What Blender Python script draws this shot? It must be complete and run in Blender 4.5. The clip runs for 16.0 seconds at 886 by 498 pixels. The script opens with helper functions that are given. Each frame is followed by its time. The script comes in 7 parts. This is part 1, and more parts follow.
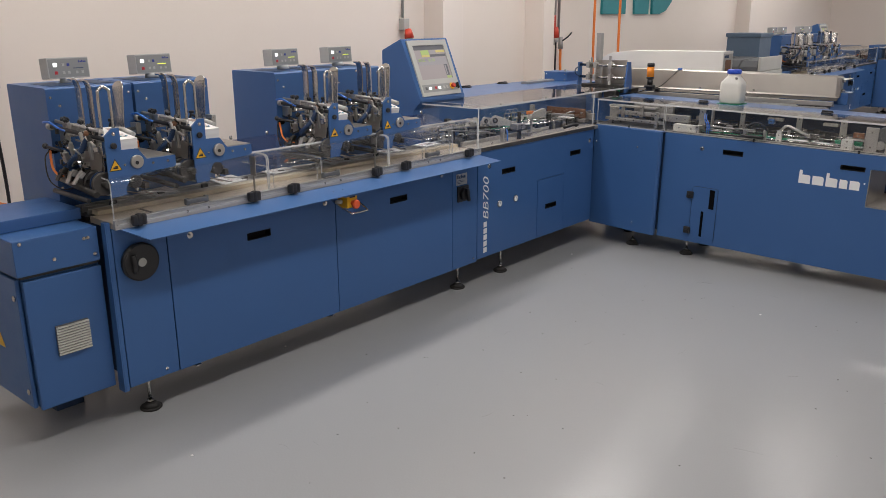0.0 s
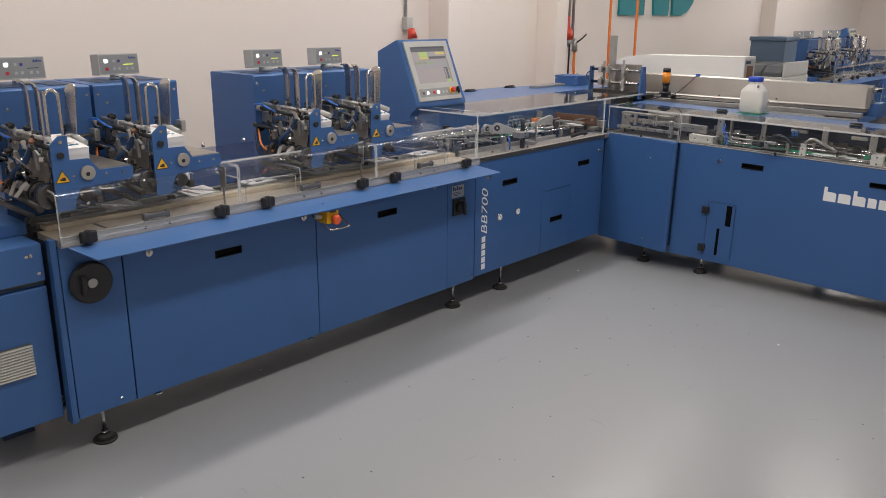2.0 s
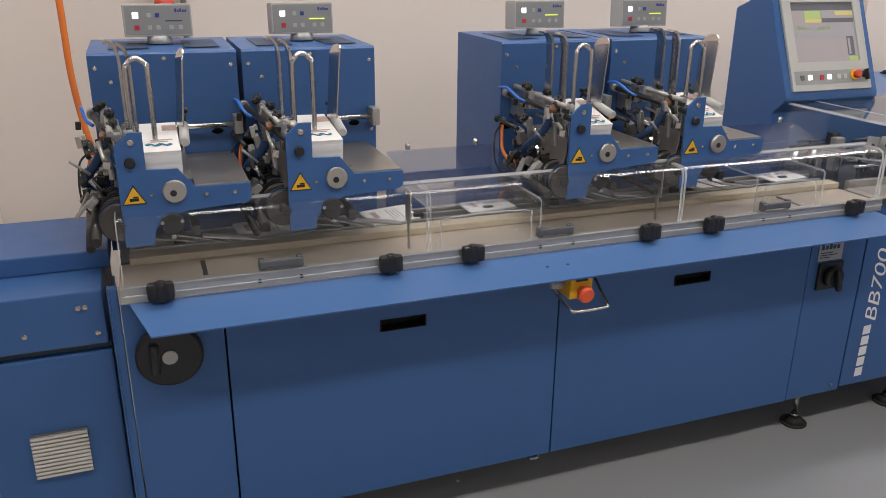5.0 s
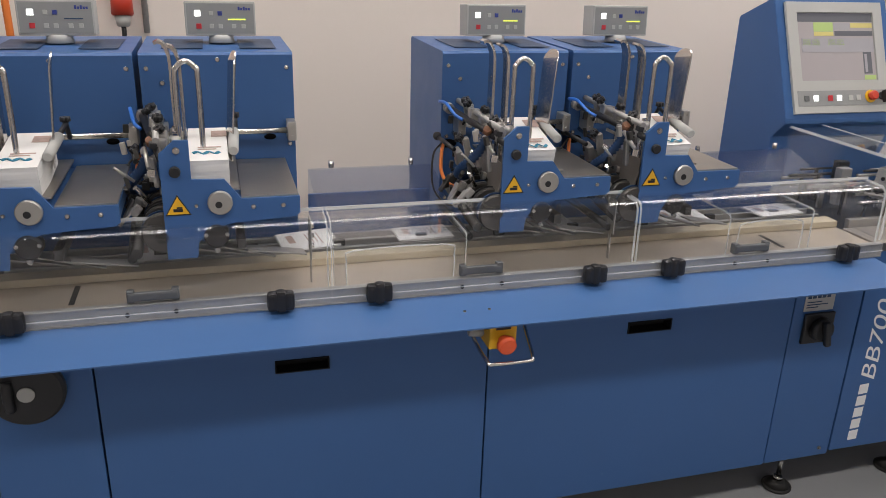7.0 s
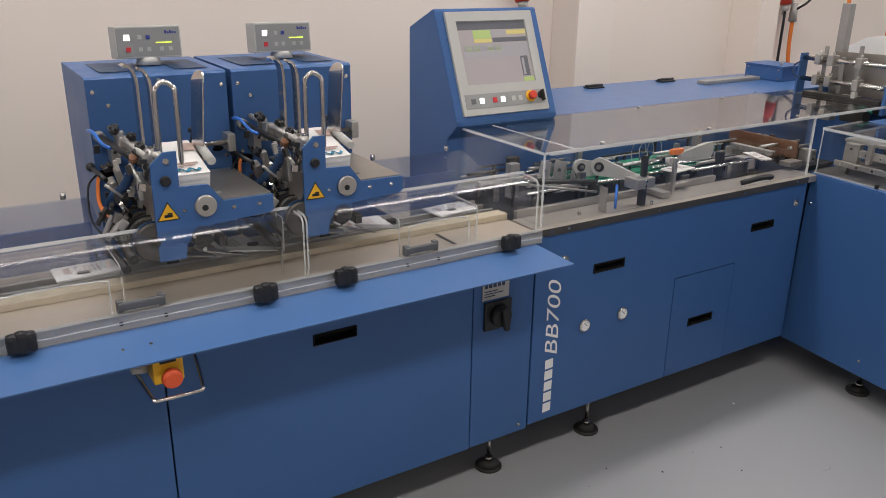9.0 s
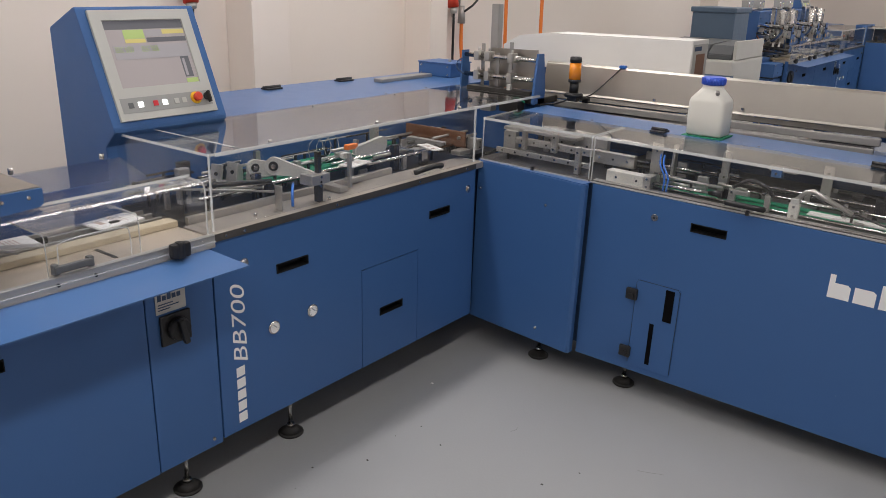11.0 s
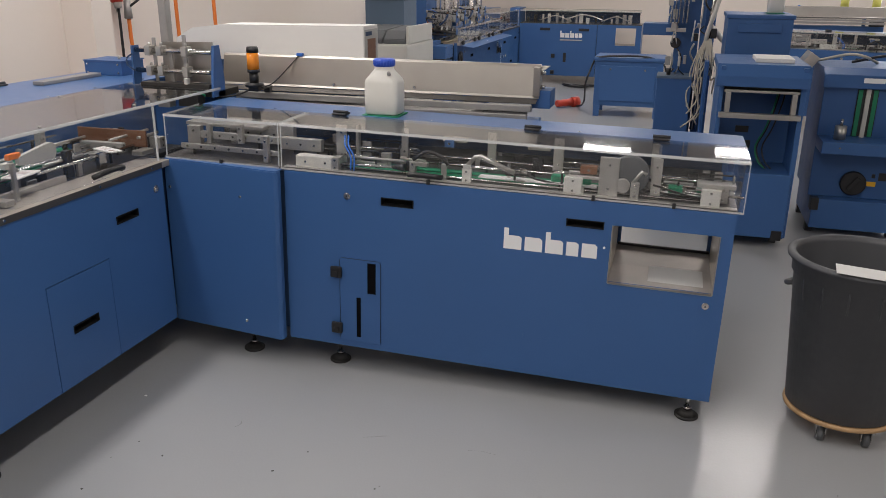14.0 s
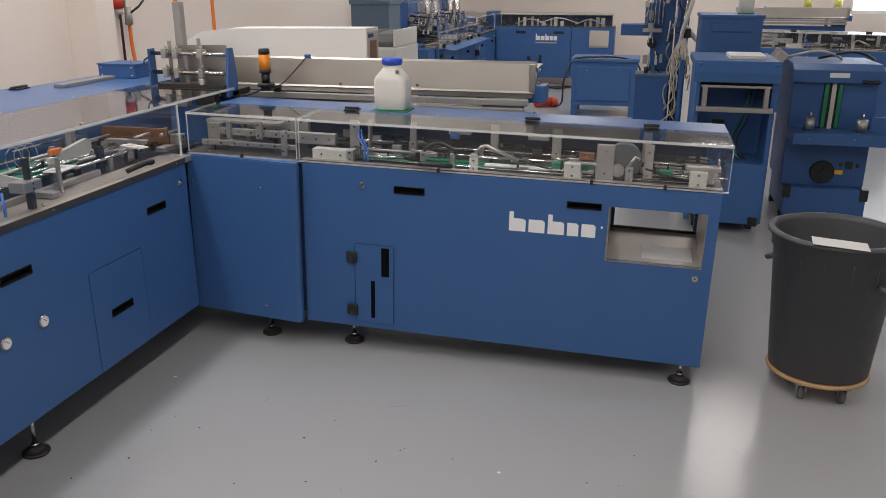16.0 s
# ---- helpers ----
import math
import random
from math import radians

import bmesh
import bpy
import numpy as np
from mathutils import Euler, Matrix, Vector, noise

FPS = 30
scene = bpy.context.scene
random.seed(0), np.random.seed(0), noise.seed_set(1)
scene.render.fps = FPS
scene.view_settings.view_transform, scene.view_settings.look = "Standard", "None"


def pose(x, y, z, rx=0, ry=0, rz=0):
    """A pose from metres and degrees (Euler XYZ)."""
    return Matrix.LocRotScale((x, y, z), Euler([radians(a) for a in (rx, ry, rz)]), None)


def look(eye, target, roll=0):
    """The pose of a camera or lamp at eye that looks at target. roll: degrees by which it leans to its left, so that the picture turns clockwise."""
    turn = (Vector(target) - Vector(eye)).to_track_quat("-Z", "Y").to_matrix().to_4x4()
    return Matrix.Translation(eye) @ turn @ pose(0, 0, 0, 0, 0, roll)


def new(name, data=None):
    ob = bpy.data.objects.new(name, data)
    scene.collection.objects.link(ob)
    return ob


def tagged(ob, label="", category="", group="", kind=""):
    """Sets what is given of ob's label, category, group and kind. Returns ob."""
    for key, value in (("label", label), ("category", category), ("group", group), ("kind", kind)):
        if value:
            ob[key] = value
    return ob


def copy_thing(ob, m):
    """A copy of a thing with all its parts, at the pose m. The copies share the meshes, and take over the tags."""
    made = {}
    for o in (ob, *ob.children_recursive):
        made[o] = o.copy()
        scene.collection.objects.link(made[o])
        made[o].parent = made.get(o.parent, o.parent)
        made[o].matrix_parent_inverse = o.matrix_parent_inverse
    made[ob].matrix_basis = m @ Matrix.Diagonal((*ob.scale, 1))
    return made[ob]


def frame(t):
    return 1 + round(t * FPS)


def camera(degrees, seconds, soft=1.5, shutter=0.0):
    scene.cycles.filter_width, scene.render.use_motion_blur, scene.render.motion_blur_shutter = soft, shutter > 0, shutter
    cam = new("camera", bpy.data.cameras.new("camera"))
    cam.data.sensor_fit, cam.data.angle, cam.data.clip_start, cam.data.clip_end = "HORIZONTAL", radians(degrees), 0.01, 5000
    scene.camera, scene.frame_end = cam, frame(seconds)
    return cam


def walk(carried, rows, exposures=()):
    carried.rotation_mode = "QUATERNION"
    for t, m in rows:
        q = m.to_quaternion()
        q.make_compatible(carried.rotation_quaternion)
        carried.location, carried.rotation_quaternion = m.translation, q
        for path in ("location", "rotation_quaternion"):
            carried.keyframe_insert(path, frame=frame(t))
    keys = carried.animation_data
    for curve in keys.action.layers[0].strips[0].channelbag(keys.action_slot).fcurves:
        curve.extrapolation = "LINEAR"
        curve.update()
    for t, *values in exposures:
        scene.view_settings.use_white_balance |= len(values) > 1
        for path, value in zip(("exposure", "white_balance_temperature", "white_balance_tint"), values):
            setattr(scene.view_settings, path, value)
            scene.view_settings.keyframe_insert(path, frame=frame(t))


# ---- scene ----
cam = camera(57.9, 16.0, 0.45)
PATH = [
    (0, (0.189, -0.162, 1.616), (-1.06, 1.297, 1.06), -0.3),
    (0.5, (0.198, -0.159, 1.617), (-1.056, 1.298, 1.063), -0.3),
    (1, (0.168, -0.125, 1.615), (-1.089, 1.328, 1.061), -0.3),
    (1.5, (0.126, 0.003, 1.608), (-1.138, 1.451, 1.054), -0.2),
    (2, (0.077, 0.182, 1.625), (-1.207, 1.609, 1.065), 0.4),
    (2.5, (-0.049, 0.37, 1.602), (-1.367, 1.761, 1.031), 0.6),
    (3, (-0.28, 0.581, 1.597), (-1.667, 1.896, 1.006), 0.5),
    (3.5, (-0.448, 0.798, 1.589), (-1.972, 1.932, 0.964), -0.1),
    (4, (-0.605, 1.041, 1.58), (-2.251, 1.99, 0.955), 1.3),
    (4.2, (-0.668, 1.124, 1.579), (-2.354, 1.993, 0.942), 1.0),
    (6.3, (-1.048, 1.688, 1.597), (-2.84, 2.234, 0.897), 1.6),
    (6.5, (-1.045, 1.731, 1.605), (-2.839, 2.266, 0.903), 1.8),
    (7, (-1.03, 1.813, 1.606), (-2.828, 2.335, 0.903), 1.7),
    (7.5, (-0.995, 1.892, 1.612), (-2.792, 2.415, 0.908), 1.4),
    (8, (-0.952, 1.963, 1.616), (-2.695, 2.658, 0.925), 1.5),
    (8.5, (-0.929, 2.016, 1.627), (-2.601, 2.878, 0.946), 0.8),
    (9, (-0.918, 2.076, 1.633), (-2.507, 3.088, 0.961), 0.8),
    (9.5, (-0.914, 2.129, 1.622), (-2.399, 3.294, 0.96), 1.5),
    (10, (-0.886, 2.168, 1.606), (-2.259, 3.47, 0.959), 1.7),
    (10.2, (-0.871, 2.186, 1.61), (-2.2, 3.532, 0.962), 1.7),
    (12.3, (-0.782, 2.22, 1.582), (-1.616, 3.923, 0.947), 0.9),
    (12.5, (-0.778, 2.23, 1.588), (-1.566, 3.952, 0.947), 0.8),
    (13, (-0.76, 2.236, 1.589), (-1.465, 3.993, 0.944), 0.2),
    (13.5, (-0.742, 2.221, 1.589), (-1.384, 4.002, 0.943), -0.1),
    (14, (-0.743, 2.171, 1.591), (-1.265, 3.99, 0.945), 0.5),
    (14.5, (-0.757, 2.098, 1.589), (-1.22, 3.934, 0.945), 0.2),
    (15, (-0.782, 2.023, 1.59), (-1.239, 3.861, 0.948), -0.1),
    (15.5, (-0.801, 1.952, 1.592), (-1.25, 3.793, 0.954), -0.1),
    (16, (-0.819, 1.88, 1.586), (-1.277, 3.721, 0.952), 0.0),
]
walk(cam, [(t, look(eye, target, roll)) for t, eye, target, roll in PATH])


# ---- world and lights ----
world = bpy.data.worlds.new("world")
scene.world = world
world.use_nodes = True
bg = world.node_tree.nodes["Background"]
bg.inputs["Color"].default_value = (0.75, 0.82, 1.0, 1)
bg.inputs["Strength"].default_value = 0.05
scene.view_settings.exposure = 0.40

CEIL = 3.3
# unseen ceiling panels; the two at y 14.3 only brighten the far wall
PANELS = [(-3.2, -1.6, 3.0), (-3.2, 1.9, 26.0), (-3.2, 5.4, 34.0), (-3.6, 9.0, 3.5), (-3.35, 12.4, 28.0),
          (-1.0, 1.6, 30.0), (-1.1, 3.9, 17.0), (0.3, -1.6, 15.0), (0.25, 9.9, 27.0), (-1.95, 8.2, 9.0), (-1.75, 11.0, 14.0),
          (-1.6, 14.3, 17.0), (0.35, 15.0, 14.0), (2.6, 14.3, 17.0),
          # unseen row at x 3.8, added fill for the long machine's front
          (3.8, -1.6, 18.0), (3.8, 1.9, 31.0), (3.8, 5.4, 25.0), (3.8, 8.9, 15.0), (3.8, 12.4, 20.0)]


# ---- materials ----
def mat(name, color, rough=0.5, metal=0.0, var=0.08, scale=6.0, bump=0.0, bscale=200.0, coat=0.0, rvar=0.1, objrand=0.0):
    m = bpy.data.materials.new(name)
    m.use_nodes = True
    nt = m.node_tree
    p = nt.nodes["Principled BSDF"]
    p.inputs["Metallic"].default_value = metal
    p.inputs["Coat Weight"].default_value = coat
    tc = nt.nodes.new("ShaderNodeTexCoord")
    n1 = nt.nodes.new("ShaderNodeTexNoise")
    n1.inputs["Scale"].default_value = scale
    n1.inputs["Detail"].default_value = 6
    nt.links.new(tc.outputs["Object"], n1.inputs["Vector"])
    mix = nt.nodes.new("ShaderNodeMix")
    mix.data_type = "RGBA"
    mix.inputs[6].default_value = (*[c * (1 - var) for c in color], 1)
    mix.inputs[7].default_value = (*[min(1, c * (1 + var)) for c in color], 1)
    nt.links.new(n1.outputs["Fac"], mix.inputs[0])
    out = mix.outputs[2]
    if objrand:
        oi = nt.nodes.new("ShaderNodeObjectInfo")
        hsv = nt.nodes.new("ShaderNodeHueSaturation")
        mr = nt.nodes.new("ShaderNodeMapRange")
        mr.inputs[3].default_value, mr.inputs[4].default_value = 1 - objrand, 1 + objrand
        nt.links.new(oi.outputs["Random"], mr.inputs[0])
        nt.links.new(mr.outputs[0], hsv.inputs["Value"])
        nt.links.new(out, hsv.inputs["Color"])
        out = hsv.outputs[0]
    nt.links.new(out, p.inputs["Base Color"])
    rr = nt.nodes.new("ShaderNodeMapRange")
    n2 = nt.nodes.new("ShaderNodeTexNoise")
    n2.inputs["Scale"].default_value = scale * 4.3
    n2.inputs["Detail"].default_value = 5
    nt.links.new(tc.outputs["Object"], n2.inputs["Vector"])
    rr.inputs[3].default_value, rr.inputs[4].default_value = max(0.02, rough - rvar), min(1, rough + rvar)
    nt.links.new(n2.outputs["Fac"], rr.inputs[0])
    nt.links.new(rr.outputs[0], p.inputs["Roughness"])
    if bump:
        n3 = nt.nodes.new("ShaderNodeTexNoise")
        n3.inputs["Scale"].default_value = bscale
        n3.inputs["Detail"].default_value = 3
        nt.links.new(tc.outputs["Object"], n3.inputs["Vector"])
        b = nt.nodes.new("ShaderNodeBump")
        b.inputs["Strength"].default_value = bump
        b.inputs["Distance"].default_value = 0.002
        nt.links.new(n3.outputs["Fac"], b.inputs["Height"])
        nt.links.new(b.outputs[0], p.inputs["Normal"])
    return m


def brushed(name, color, rough, axis, var=0.1, scale=5.0):
    """Rolled or brushed metal with fine streaks along one axis."""
    m = mat(name, color, rough, 1.0, var, scale, 0.0)
    nt = m.node_tree
    tc = nt.nodes.new("ShaderNodeTexCoord")
    mp = nt.nodes.new("ShaderNodeMapping")
    sc = [260.0, 260.0, 260.0]
    sc[axis] = 4.0
    mp.inputs["Scale"].default_value = sc
    n = nt.nodes.new("ShaderNodeTexNoise")
    n.inputs["Scale"].default_value = 1.0
    n.inputs["Detail"].default_value = 4
    nt.links.new(tc.outputs["Object"], mp.inputs["Vector"])
    nt.links.new(mp.outputs[0], n.inputs["Vector"])
    b = nt.nodes.new("ShaderNodeBump")
    b.inputs["Strength"].default_value = 0.12
    b.inputs["Distance"].default_value = 0.001
    nt.links.new(n.outputs["Fac"], b.inputs["Height"])
    nt.links.new(b.outputs[0], nt.nodes["Principled BSDF"].inputs["Normal"])
    return m


def clear_sheet(name, tint, base=0.0):
    """Thin clear plastic: light goes straight through, gloss grows towards grazing angles."""
    m = bpy.data.materials.new(name)
    m.use_nodes = True
    nt = m.node_tree
    nt.nodes.remove(nt.nodes["Principled BSDF"])
    tr = nt.nodes.new("ShaderNodeBsdfTransparent")
    tr.inputs["Color"].default_value = (*tint, 1)
    gl = nt.nodes.new("ShaderNodeBsdfGlossy")
    gl.inputs["Roughness"].default_value = 0.035
    lw = nt.nodes.new("ShaderNodeLayerWeight")
    pw = nt.nodes.new("ShaderNodeMath")
    pw.operation = "POWER"
    pw.inputs[1].default_value = 3.4
    nt.links.new(lw.outputs["Facing"], pw.inputs[0])
    fr = nt.nodes.new("ShaderNodeMapRange")
    fr.inputs[3].default_value, fr.inputs[4].default_value = 0.034, 0.85 - base
    nt.links.new(pw.outputs[0], fr.inputs[0])
    mx = nt.nodes.new("ShaderNodeMixShader")
    nt.links.new(fr.outputs[0], mx.inputs[0])
    nt.links.new(tr.outputs[0], mx.inputs[1])
    nt.links.new(gl.outputs[0], mx.inputs[2])
    # dust and fine scratches scatter a little light
    df = nt.nodes.new("ShaderNodeBsdfDiffuse")
    df.inputs["Color"].default_value = (0.8, 0.79, 0.77, 1)
    tc = nt.nodes.new("ShaderNodeTexCoord")
    nz = nt.nodes.new("ShaderNodeTexNoise")
    nz.inputs["Scale"].default_value = 7.0
    nz.inputs["Detail"].default_value = 8
    nt.links.new(tc.outputs["Object"], nz.inputs["Vector"])
    hz = nt.nodes.new("ShaderNodeMapRange")
    hz.inputs[1].default_value, hz.inputs[2].default_value = 0.3, 0.7
    hz.inputs[3].default_value, hz.inputs[4].default_value = 0.002, 0.012
    nt.links.new(nz.outputs["Fac"], hz.inputs[0])
    m2 = nt.nodes.new("ShaderNodeMixShader")
    nt.links.new(hz.outputs[0], m2.inputs[0])
    nt.links.new(mx.outputs[0], m2.inputs[1])
    nt.links.new(df.outputs[0], m2.inputs[2])
    nt.links.new(m2.outputs[0], nt.nodes["Material Output"].inputs["Surface"])
    return m


def glow(name, color, strength):
    m = mat(name, color, 0.4)
    p = m.node_tree.nodes["Principled BSDF"]
    p.inputs["Emission Color"].default_value = (*color, 1)
    p.inputs["Emission Strength"].default_value = strength
    return m


M_BLUE = mat("blue_powder_coat", (0.044, 0.118, 0.297), 0.40, 0, 0.06, 2.5, 0.10, 420)
M_BLUE.node_tree.nodes["Principled BSDF"].inputs["Specular IOR Level"].default_value = 0.38


def chipped(m, chip, cut):
    """Sparse small chips and scuffs in a paint."""
    nt = m.node_tree
    p = nt.nodes["Principled BSDF"]
    old = p.inputs["Base Color"].links[0].from_socket
    tc = nt.nodes.new("ShaderNodeTexCoord")
    hit = None
    for scale, stretch, edge in ((46.0, (1, 1, 1), cut), (5.0, (1.0, 1.0, 9.0), cut + 0.015)):
        mp = nt.nodes.new("ShaderNodeMapping")
        mp.inputs["Scale"].default_value = stretch
        mp.inputs["Rotation"].default_value = (0.5, 0.4, 0)
        n = nt.nodes.new("ShaderNodeTexNoise")
        n.inputs["Scale"].default_value = scale
        n.inputs["Detail"].default_value = 2
        rp = nt.nodes.new("ShaderNodeMapRange")
        rp.inputs[1].default_value, rp.inputs[2].default_value = edge, edge + 0.05
        rp.inputs[4].default_value = 0.5
        nt.links.new(tc.outputs["Object"], mp.inputs["Vector"])
        nt.links.new(mp.outputs[0], n.inputs["Vector"])
        nt.links.new(n.outputs["Fac"], rp.inputs[0])
        if hit is None:
            hit = rp.outputs[0]
        else:
            mx = nt.nodes.new("ShaderNodeMath")
            mx.operation = "MAXIMUM"
            nt.links.new(hit, mx.inputs[0])
            nt.links.new(rp.outputs[0], mx.inputs[1])
            hit = mx.outputs[0]
    mix = nt.nodes.new("ShaderNodeMix")
    mix.data_type = "RGBA"
    nt.links.new(hit, mix.inputs[0])
    nt.links.new(old, mix.inputs[6])
    mix.inputs[7].default_value = (*chip, 1)
    nt.links.new(mix.outputs[2], p.inputs["Base Color"])


chipped(M_BLUE, (0.12, 0.20, 0.36), 0.79)
# panel blue made lighter: light from above is put into the colour
M_LITBLUE = mat("lit_blue_paint", (0.058, 0.138, 0.325), 0.30, 0, 0.04, 3.0, 0.05, 420, 0.0, 0.03)
# darker copy of the panel blue, with the shade of insides in its colour
M_SHADEBLUE = mat("blue_in_shade", (0.02, 0.045, 0.1), 0.5)
M_STEEL = brushed("stainless_sheet", (0.40, 0.375, 0.34), 0.42, 0, 0.16, 3.0)
M_STEELY = brushed("stainless_deck", (0.58, 0.505, 0.415), 0.34, 1, 0.4, 2.6)
M_STEELY.node_tree.nodes["Principled BSDF"].inputs["Metallic"].default_value = 0.45
M_DECK = brushed("worn_grey_deck", (0.42, 0.385, 0.345), 0.38, 1, 0.3, 4.0)
M_DECK.node_tree.nodes["Principled BSDF"].inputs["Metallic"].default_value = 0.6
M_CHROME = mat("polished_steel", (0.62, 0.60, 0.58), 0.2, 1.0, 0.08, 20)
M_ALU = mat("machined_aluminium", (0.50, 0.485, 0.455), 0.36, 0.85, 0.15, 14, 0.1, 300)
M_GREYMET = mat("dull_grey_casting", (0.36, 0.35, 0.335), 0.45, 0.5, 0.15, 16, 0.15, 200)
M_CREAM = mat("worn_cream_slide_rail", (0.50, 0.43, 0.31), 0.5, 0, 0.25, 9)
M_BLACK = mat("black_plastic", (0.016, 0.016, 0.018), 0.42, 0, 0.2, 20, 0.05, 300)
M_RUBBER = mat("black_rubber", (0.022, 0.021, 0.02), 0.75, 0, 0.3, 12, 0.2, 120)
M_DARKMET = mat("dark_oiled_metal", (0.06, 0.058, 0.055), 0.4, 0.7, 0.3, 18)
M_WHITE = mat("white_vinyl", (0.82, 0.82, 0.82), 0.5)
M_PAPER = mat("white_paper", (0.72, 0.71, 0.69), 0.8, 0, 0.03, 12)
M_GREYBOX = mat("light_grey_case", (0.42, 0.42, 0.40), 0.5, 0, 0.04, 6)
M_GREYPAN = mat("grey_keypad_foil", (0.27, 0.275, 0.27), 0.45, 0, 0.04, 8)
M_YELLOW = mat("yellow_plastic", (0.75, 0.42, 0.02), 0.45)
M_RED = mat("red_plastic", (0.55, 0.05, 0.025), 0.4)
M_REDBTN = mat("orange_red_button", (0.72, 0.10, 0.03), 0.4)
M_ORANGE = mat("orange_cable", (0.75, 0.20, 0.035), 0.5)
M_AMBER = mat("amber_lens", (0.8, 0.26, 0.02), 0.2)
M_BLUEHOSE = mat("blue_air_hose", (0.03, 0.15, 0.55), 0.35)
M_HOSEDK = mat("dark_blue_ribbed_hose", (0.012, 0.04, 0.11), 0.4)
M_GREEN = mat("green_belt", (0.01, 0.20, 0.10), 0.55)
M_TEAL = mat("teal_wall_letters", (0.01, 0.22, 0.25), 0.5)
M_COPPER = mat("worn_brown_plate", (0.20, 0.09, 0.045), 0.5, 0.2, 0.25, 20)
M_WALL = mat("painted_wall", (0.77, 0.695, 0.63), 0.7, 0, 0.025, 1.2, 0.08, 60)
M_CEIL = mat("ceiling_paint", (0.44, 0.43, 0.42), 0.8)
M_BIN = mat("dark_grey_bin_plastic", (0.078, 0.08, 0.086), 0.5, 0, 0.12, 7, 0.12, 160)
M_WOOD = mat("raw_plywood", (0.48, 0.30, 0.15), 0.6, 0, 0.2, 18)
M_HDPE = mat("milky_plastic", (0.68, 0.67, 0.62), 0.4, 0, 0.03, 5)
M_CAPBLUE = mat("blue_cap", (0.03, 0.09, 0.55), 0.4)
M_CREAMMC = mat("off_white_machine_case", (0.55, 0.54, 0.50), 0.5)
M_DKGREY = mat("dark_grey_case", (0.10, 0.105, 0.11), 0.5)
M_GREYBLUE = mat("grey_blue_cabinet", (0.10, 0.15, 0.22), 0.5)
M_CARTON = mat("brown_carton", (0.42, 0.27, 0.15), 0.8)
M_CABLE = mat("beige_cable", (0.50, 0.46, 0.38), 0.6)
M_CLEAR = clear_sheet("clear_acrylic", (0.975, 0.98, 0.985))
M_TINT = clear_sheet("blue_tinted_acrylic", (0.86, 0.885, 0.94), 0.70)


def edge_sheet(name):
    """Polished edge of clear sheet: half of the light passes, half scatters."""
    m = mat(name, (0.80, 0.82, 0.82), 0.12)
    nt = m.node_tree
    tr = nt.nodes.new("ShaderNodeBsdfTransparent")
    mx = nt.nodes.new("ShaderNodeMixShader")
    mx.inputs[0].default_value = 0.42
    nt.links.new(tr.outputs[0], mx.inputs[1])
    nt.links.new(nt.nodes["Principled BSDF"].outputs[0], mx.inputs[2])
    nt.links.new(mx.outputs[0], nt.nodes["Material Output"].inputs["Surface"])
    return m


M_EDGE = edge_sheet("acrylic_edge")
M_FLOOR = mat("grey_epoxy_floor", (0.34, 0.345, 0.35), 0.20, 0, 0.06, 0.7, 0.28, 95, 0.0, 0.05)
M_FLOOR.node_tree.nodes["Principled BSDF"].inputs["Specular IOR Level"].default_value = 0.30
M_DKSTEEL = mat("dark_worn_steel", (0.095, 0.09, 0.085), 0.42, 0.5, 0.25, 14, 0.15, 180)


def knurled(name):
    """Rolled aluminium with a fine crossed knurl."""
    m = mat(name, (0.46, 0.455, 0.445), 0.42, 0.6, 0.1, 10)
    nt = m.node_tree
    tc = nt.nodes.new("ShaderNodeTexCoord")
    hs = []
    for a in (35.0, -35.0):
        mp = nt.nodes.new("ShaderNodeMapping")
        mp.inputs["Rotation"].default_value = (radians(a), 0, 0)
        w = nt.nodes.new("ShaderNodeTexWave")
        w.bands_direction = "Y"
        w.inputs["Scale"].default_value = 85.0
        nt.links.new(tc.outputs["Object"], mp.inputs["Vector"])
        nt.links.new(mp.outputs[0], w.inputs["Vector"])
        hs.append(w.outputs["Fac"])
    mu = nt.nodes.new("ShaderNodeMath")
    mu.operation = "MINIMUM"
    nt.links.new(hs[0], mu.inputs[0])
    nt.links.new(hs[1], mu.inputs[1])
    b = nt.nodes.new("ShaderNodeBump")
    b.inputs["Strength"].default_value = 0.45
    b.inputs["Distance"].default_value = 0.0012
    nt.links.new(mu.outputs[0], b.inputs["Height"])
    nt.links.new(b.outputs[0], nt.nodes["Principled BSDF"].inputs["Normal"])
    return m


M_KNURL = knurled("knurled_aluminium")
M_GLOW = glow("lamp_diffuser", (1.0, 0.97, 0.92), 1.5)
M_LEDW = glow("lit_white_key", (1.0, 1.0, 1.0), 1.6)
M_LEDG = glow("lit_green_text", (0.75, 0.9, 0.1), 0.8)
M_LEDR = mat("red_key", (0.5, 0.03, 0.04), 0.4)
M_LEDB = mat("blue_key", (0.03, 0.05, 0.25), 0.4)
M_KEY = mat("grey_key", (0.42, 0.42, 0.40), 0.5)
M_SCREEN = glow("screen_back", (0.24, 0.215, 0.215), 0.42)
M_SCR2 = glow("screen_dark_bar", (0.08, 0.08, 0.09), 0.4)
M_SCRG = glow("screen_green", (0.28, 0.36, 0.13), 0.35)
M_SCRY = glow("screen_yellow", (0.42, 0.36, 0.13), 0.35)
M_SCRL = glow("screen_light", (0.22, 0.21, 0.22), 0.45)
M_YELLOWOIL = mat("yellow_oil", (0.62, 0.60, 0.14), 0.25)
M_SCUFF = mat("rubbed_scuff", (0.17, 0.17, 0.17), 0.5)
# near-black colour that stands for the shade inside slots
M_HOLESHADE = mat("hole_shade", (0.005, 0.005, 0.006), 0.9)
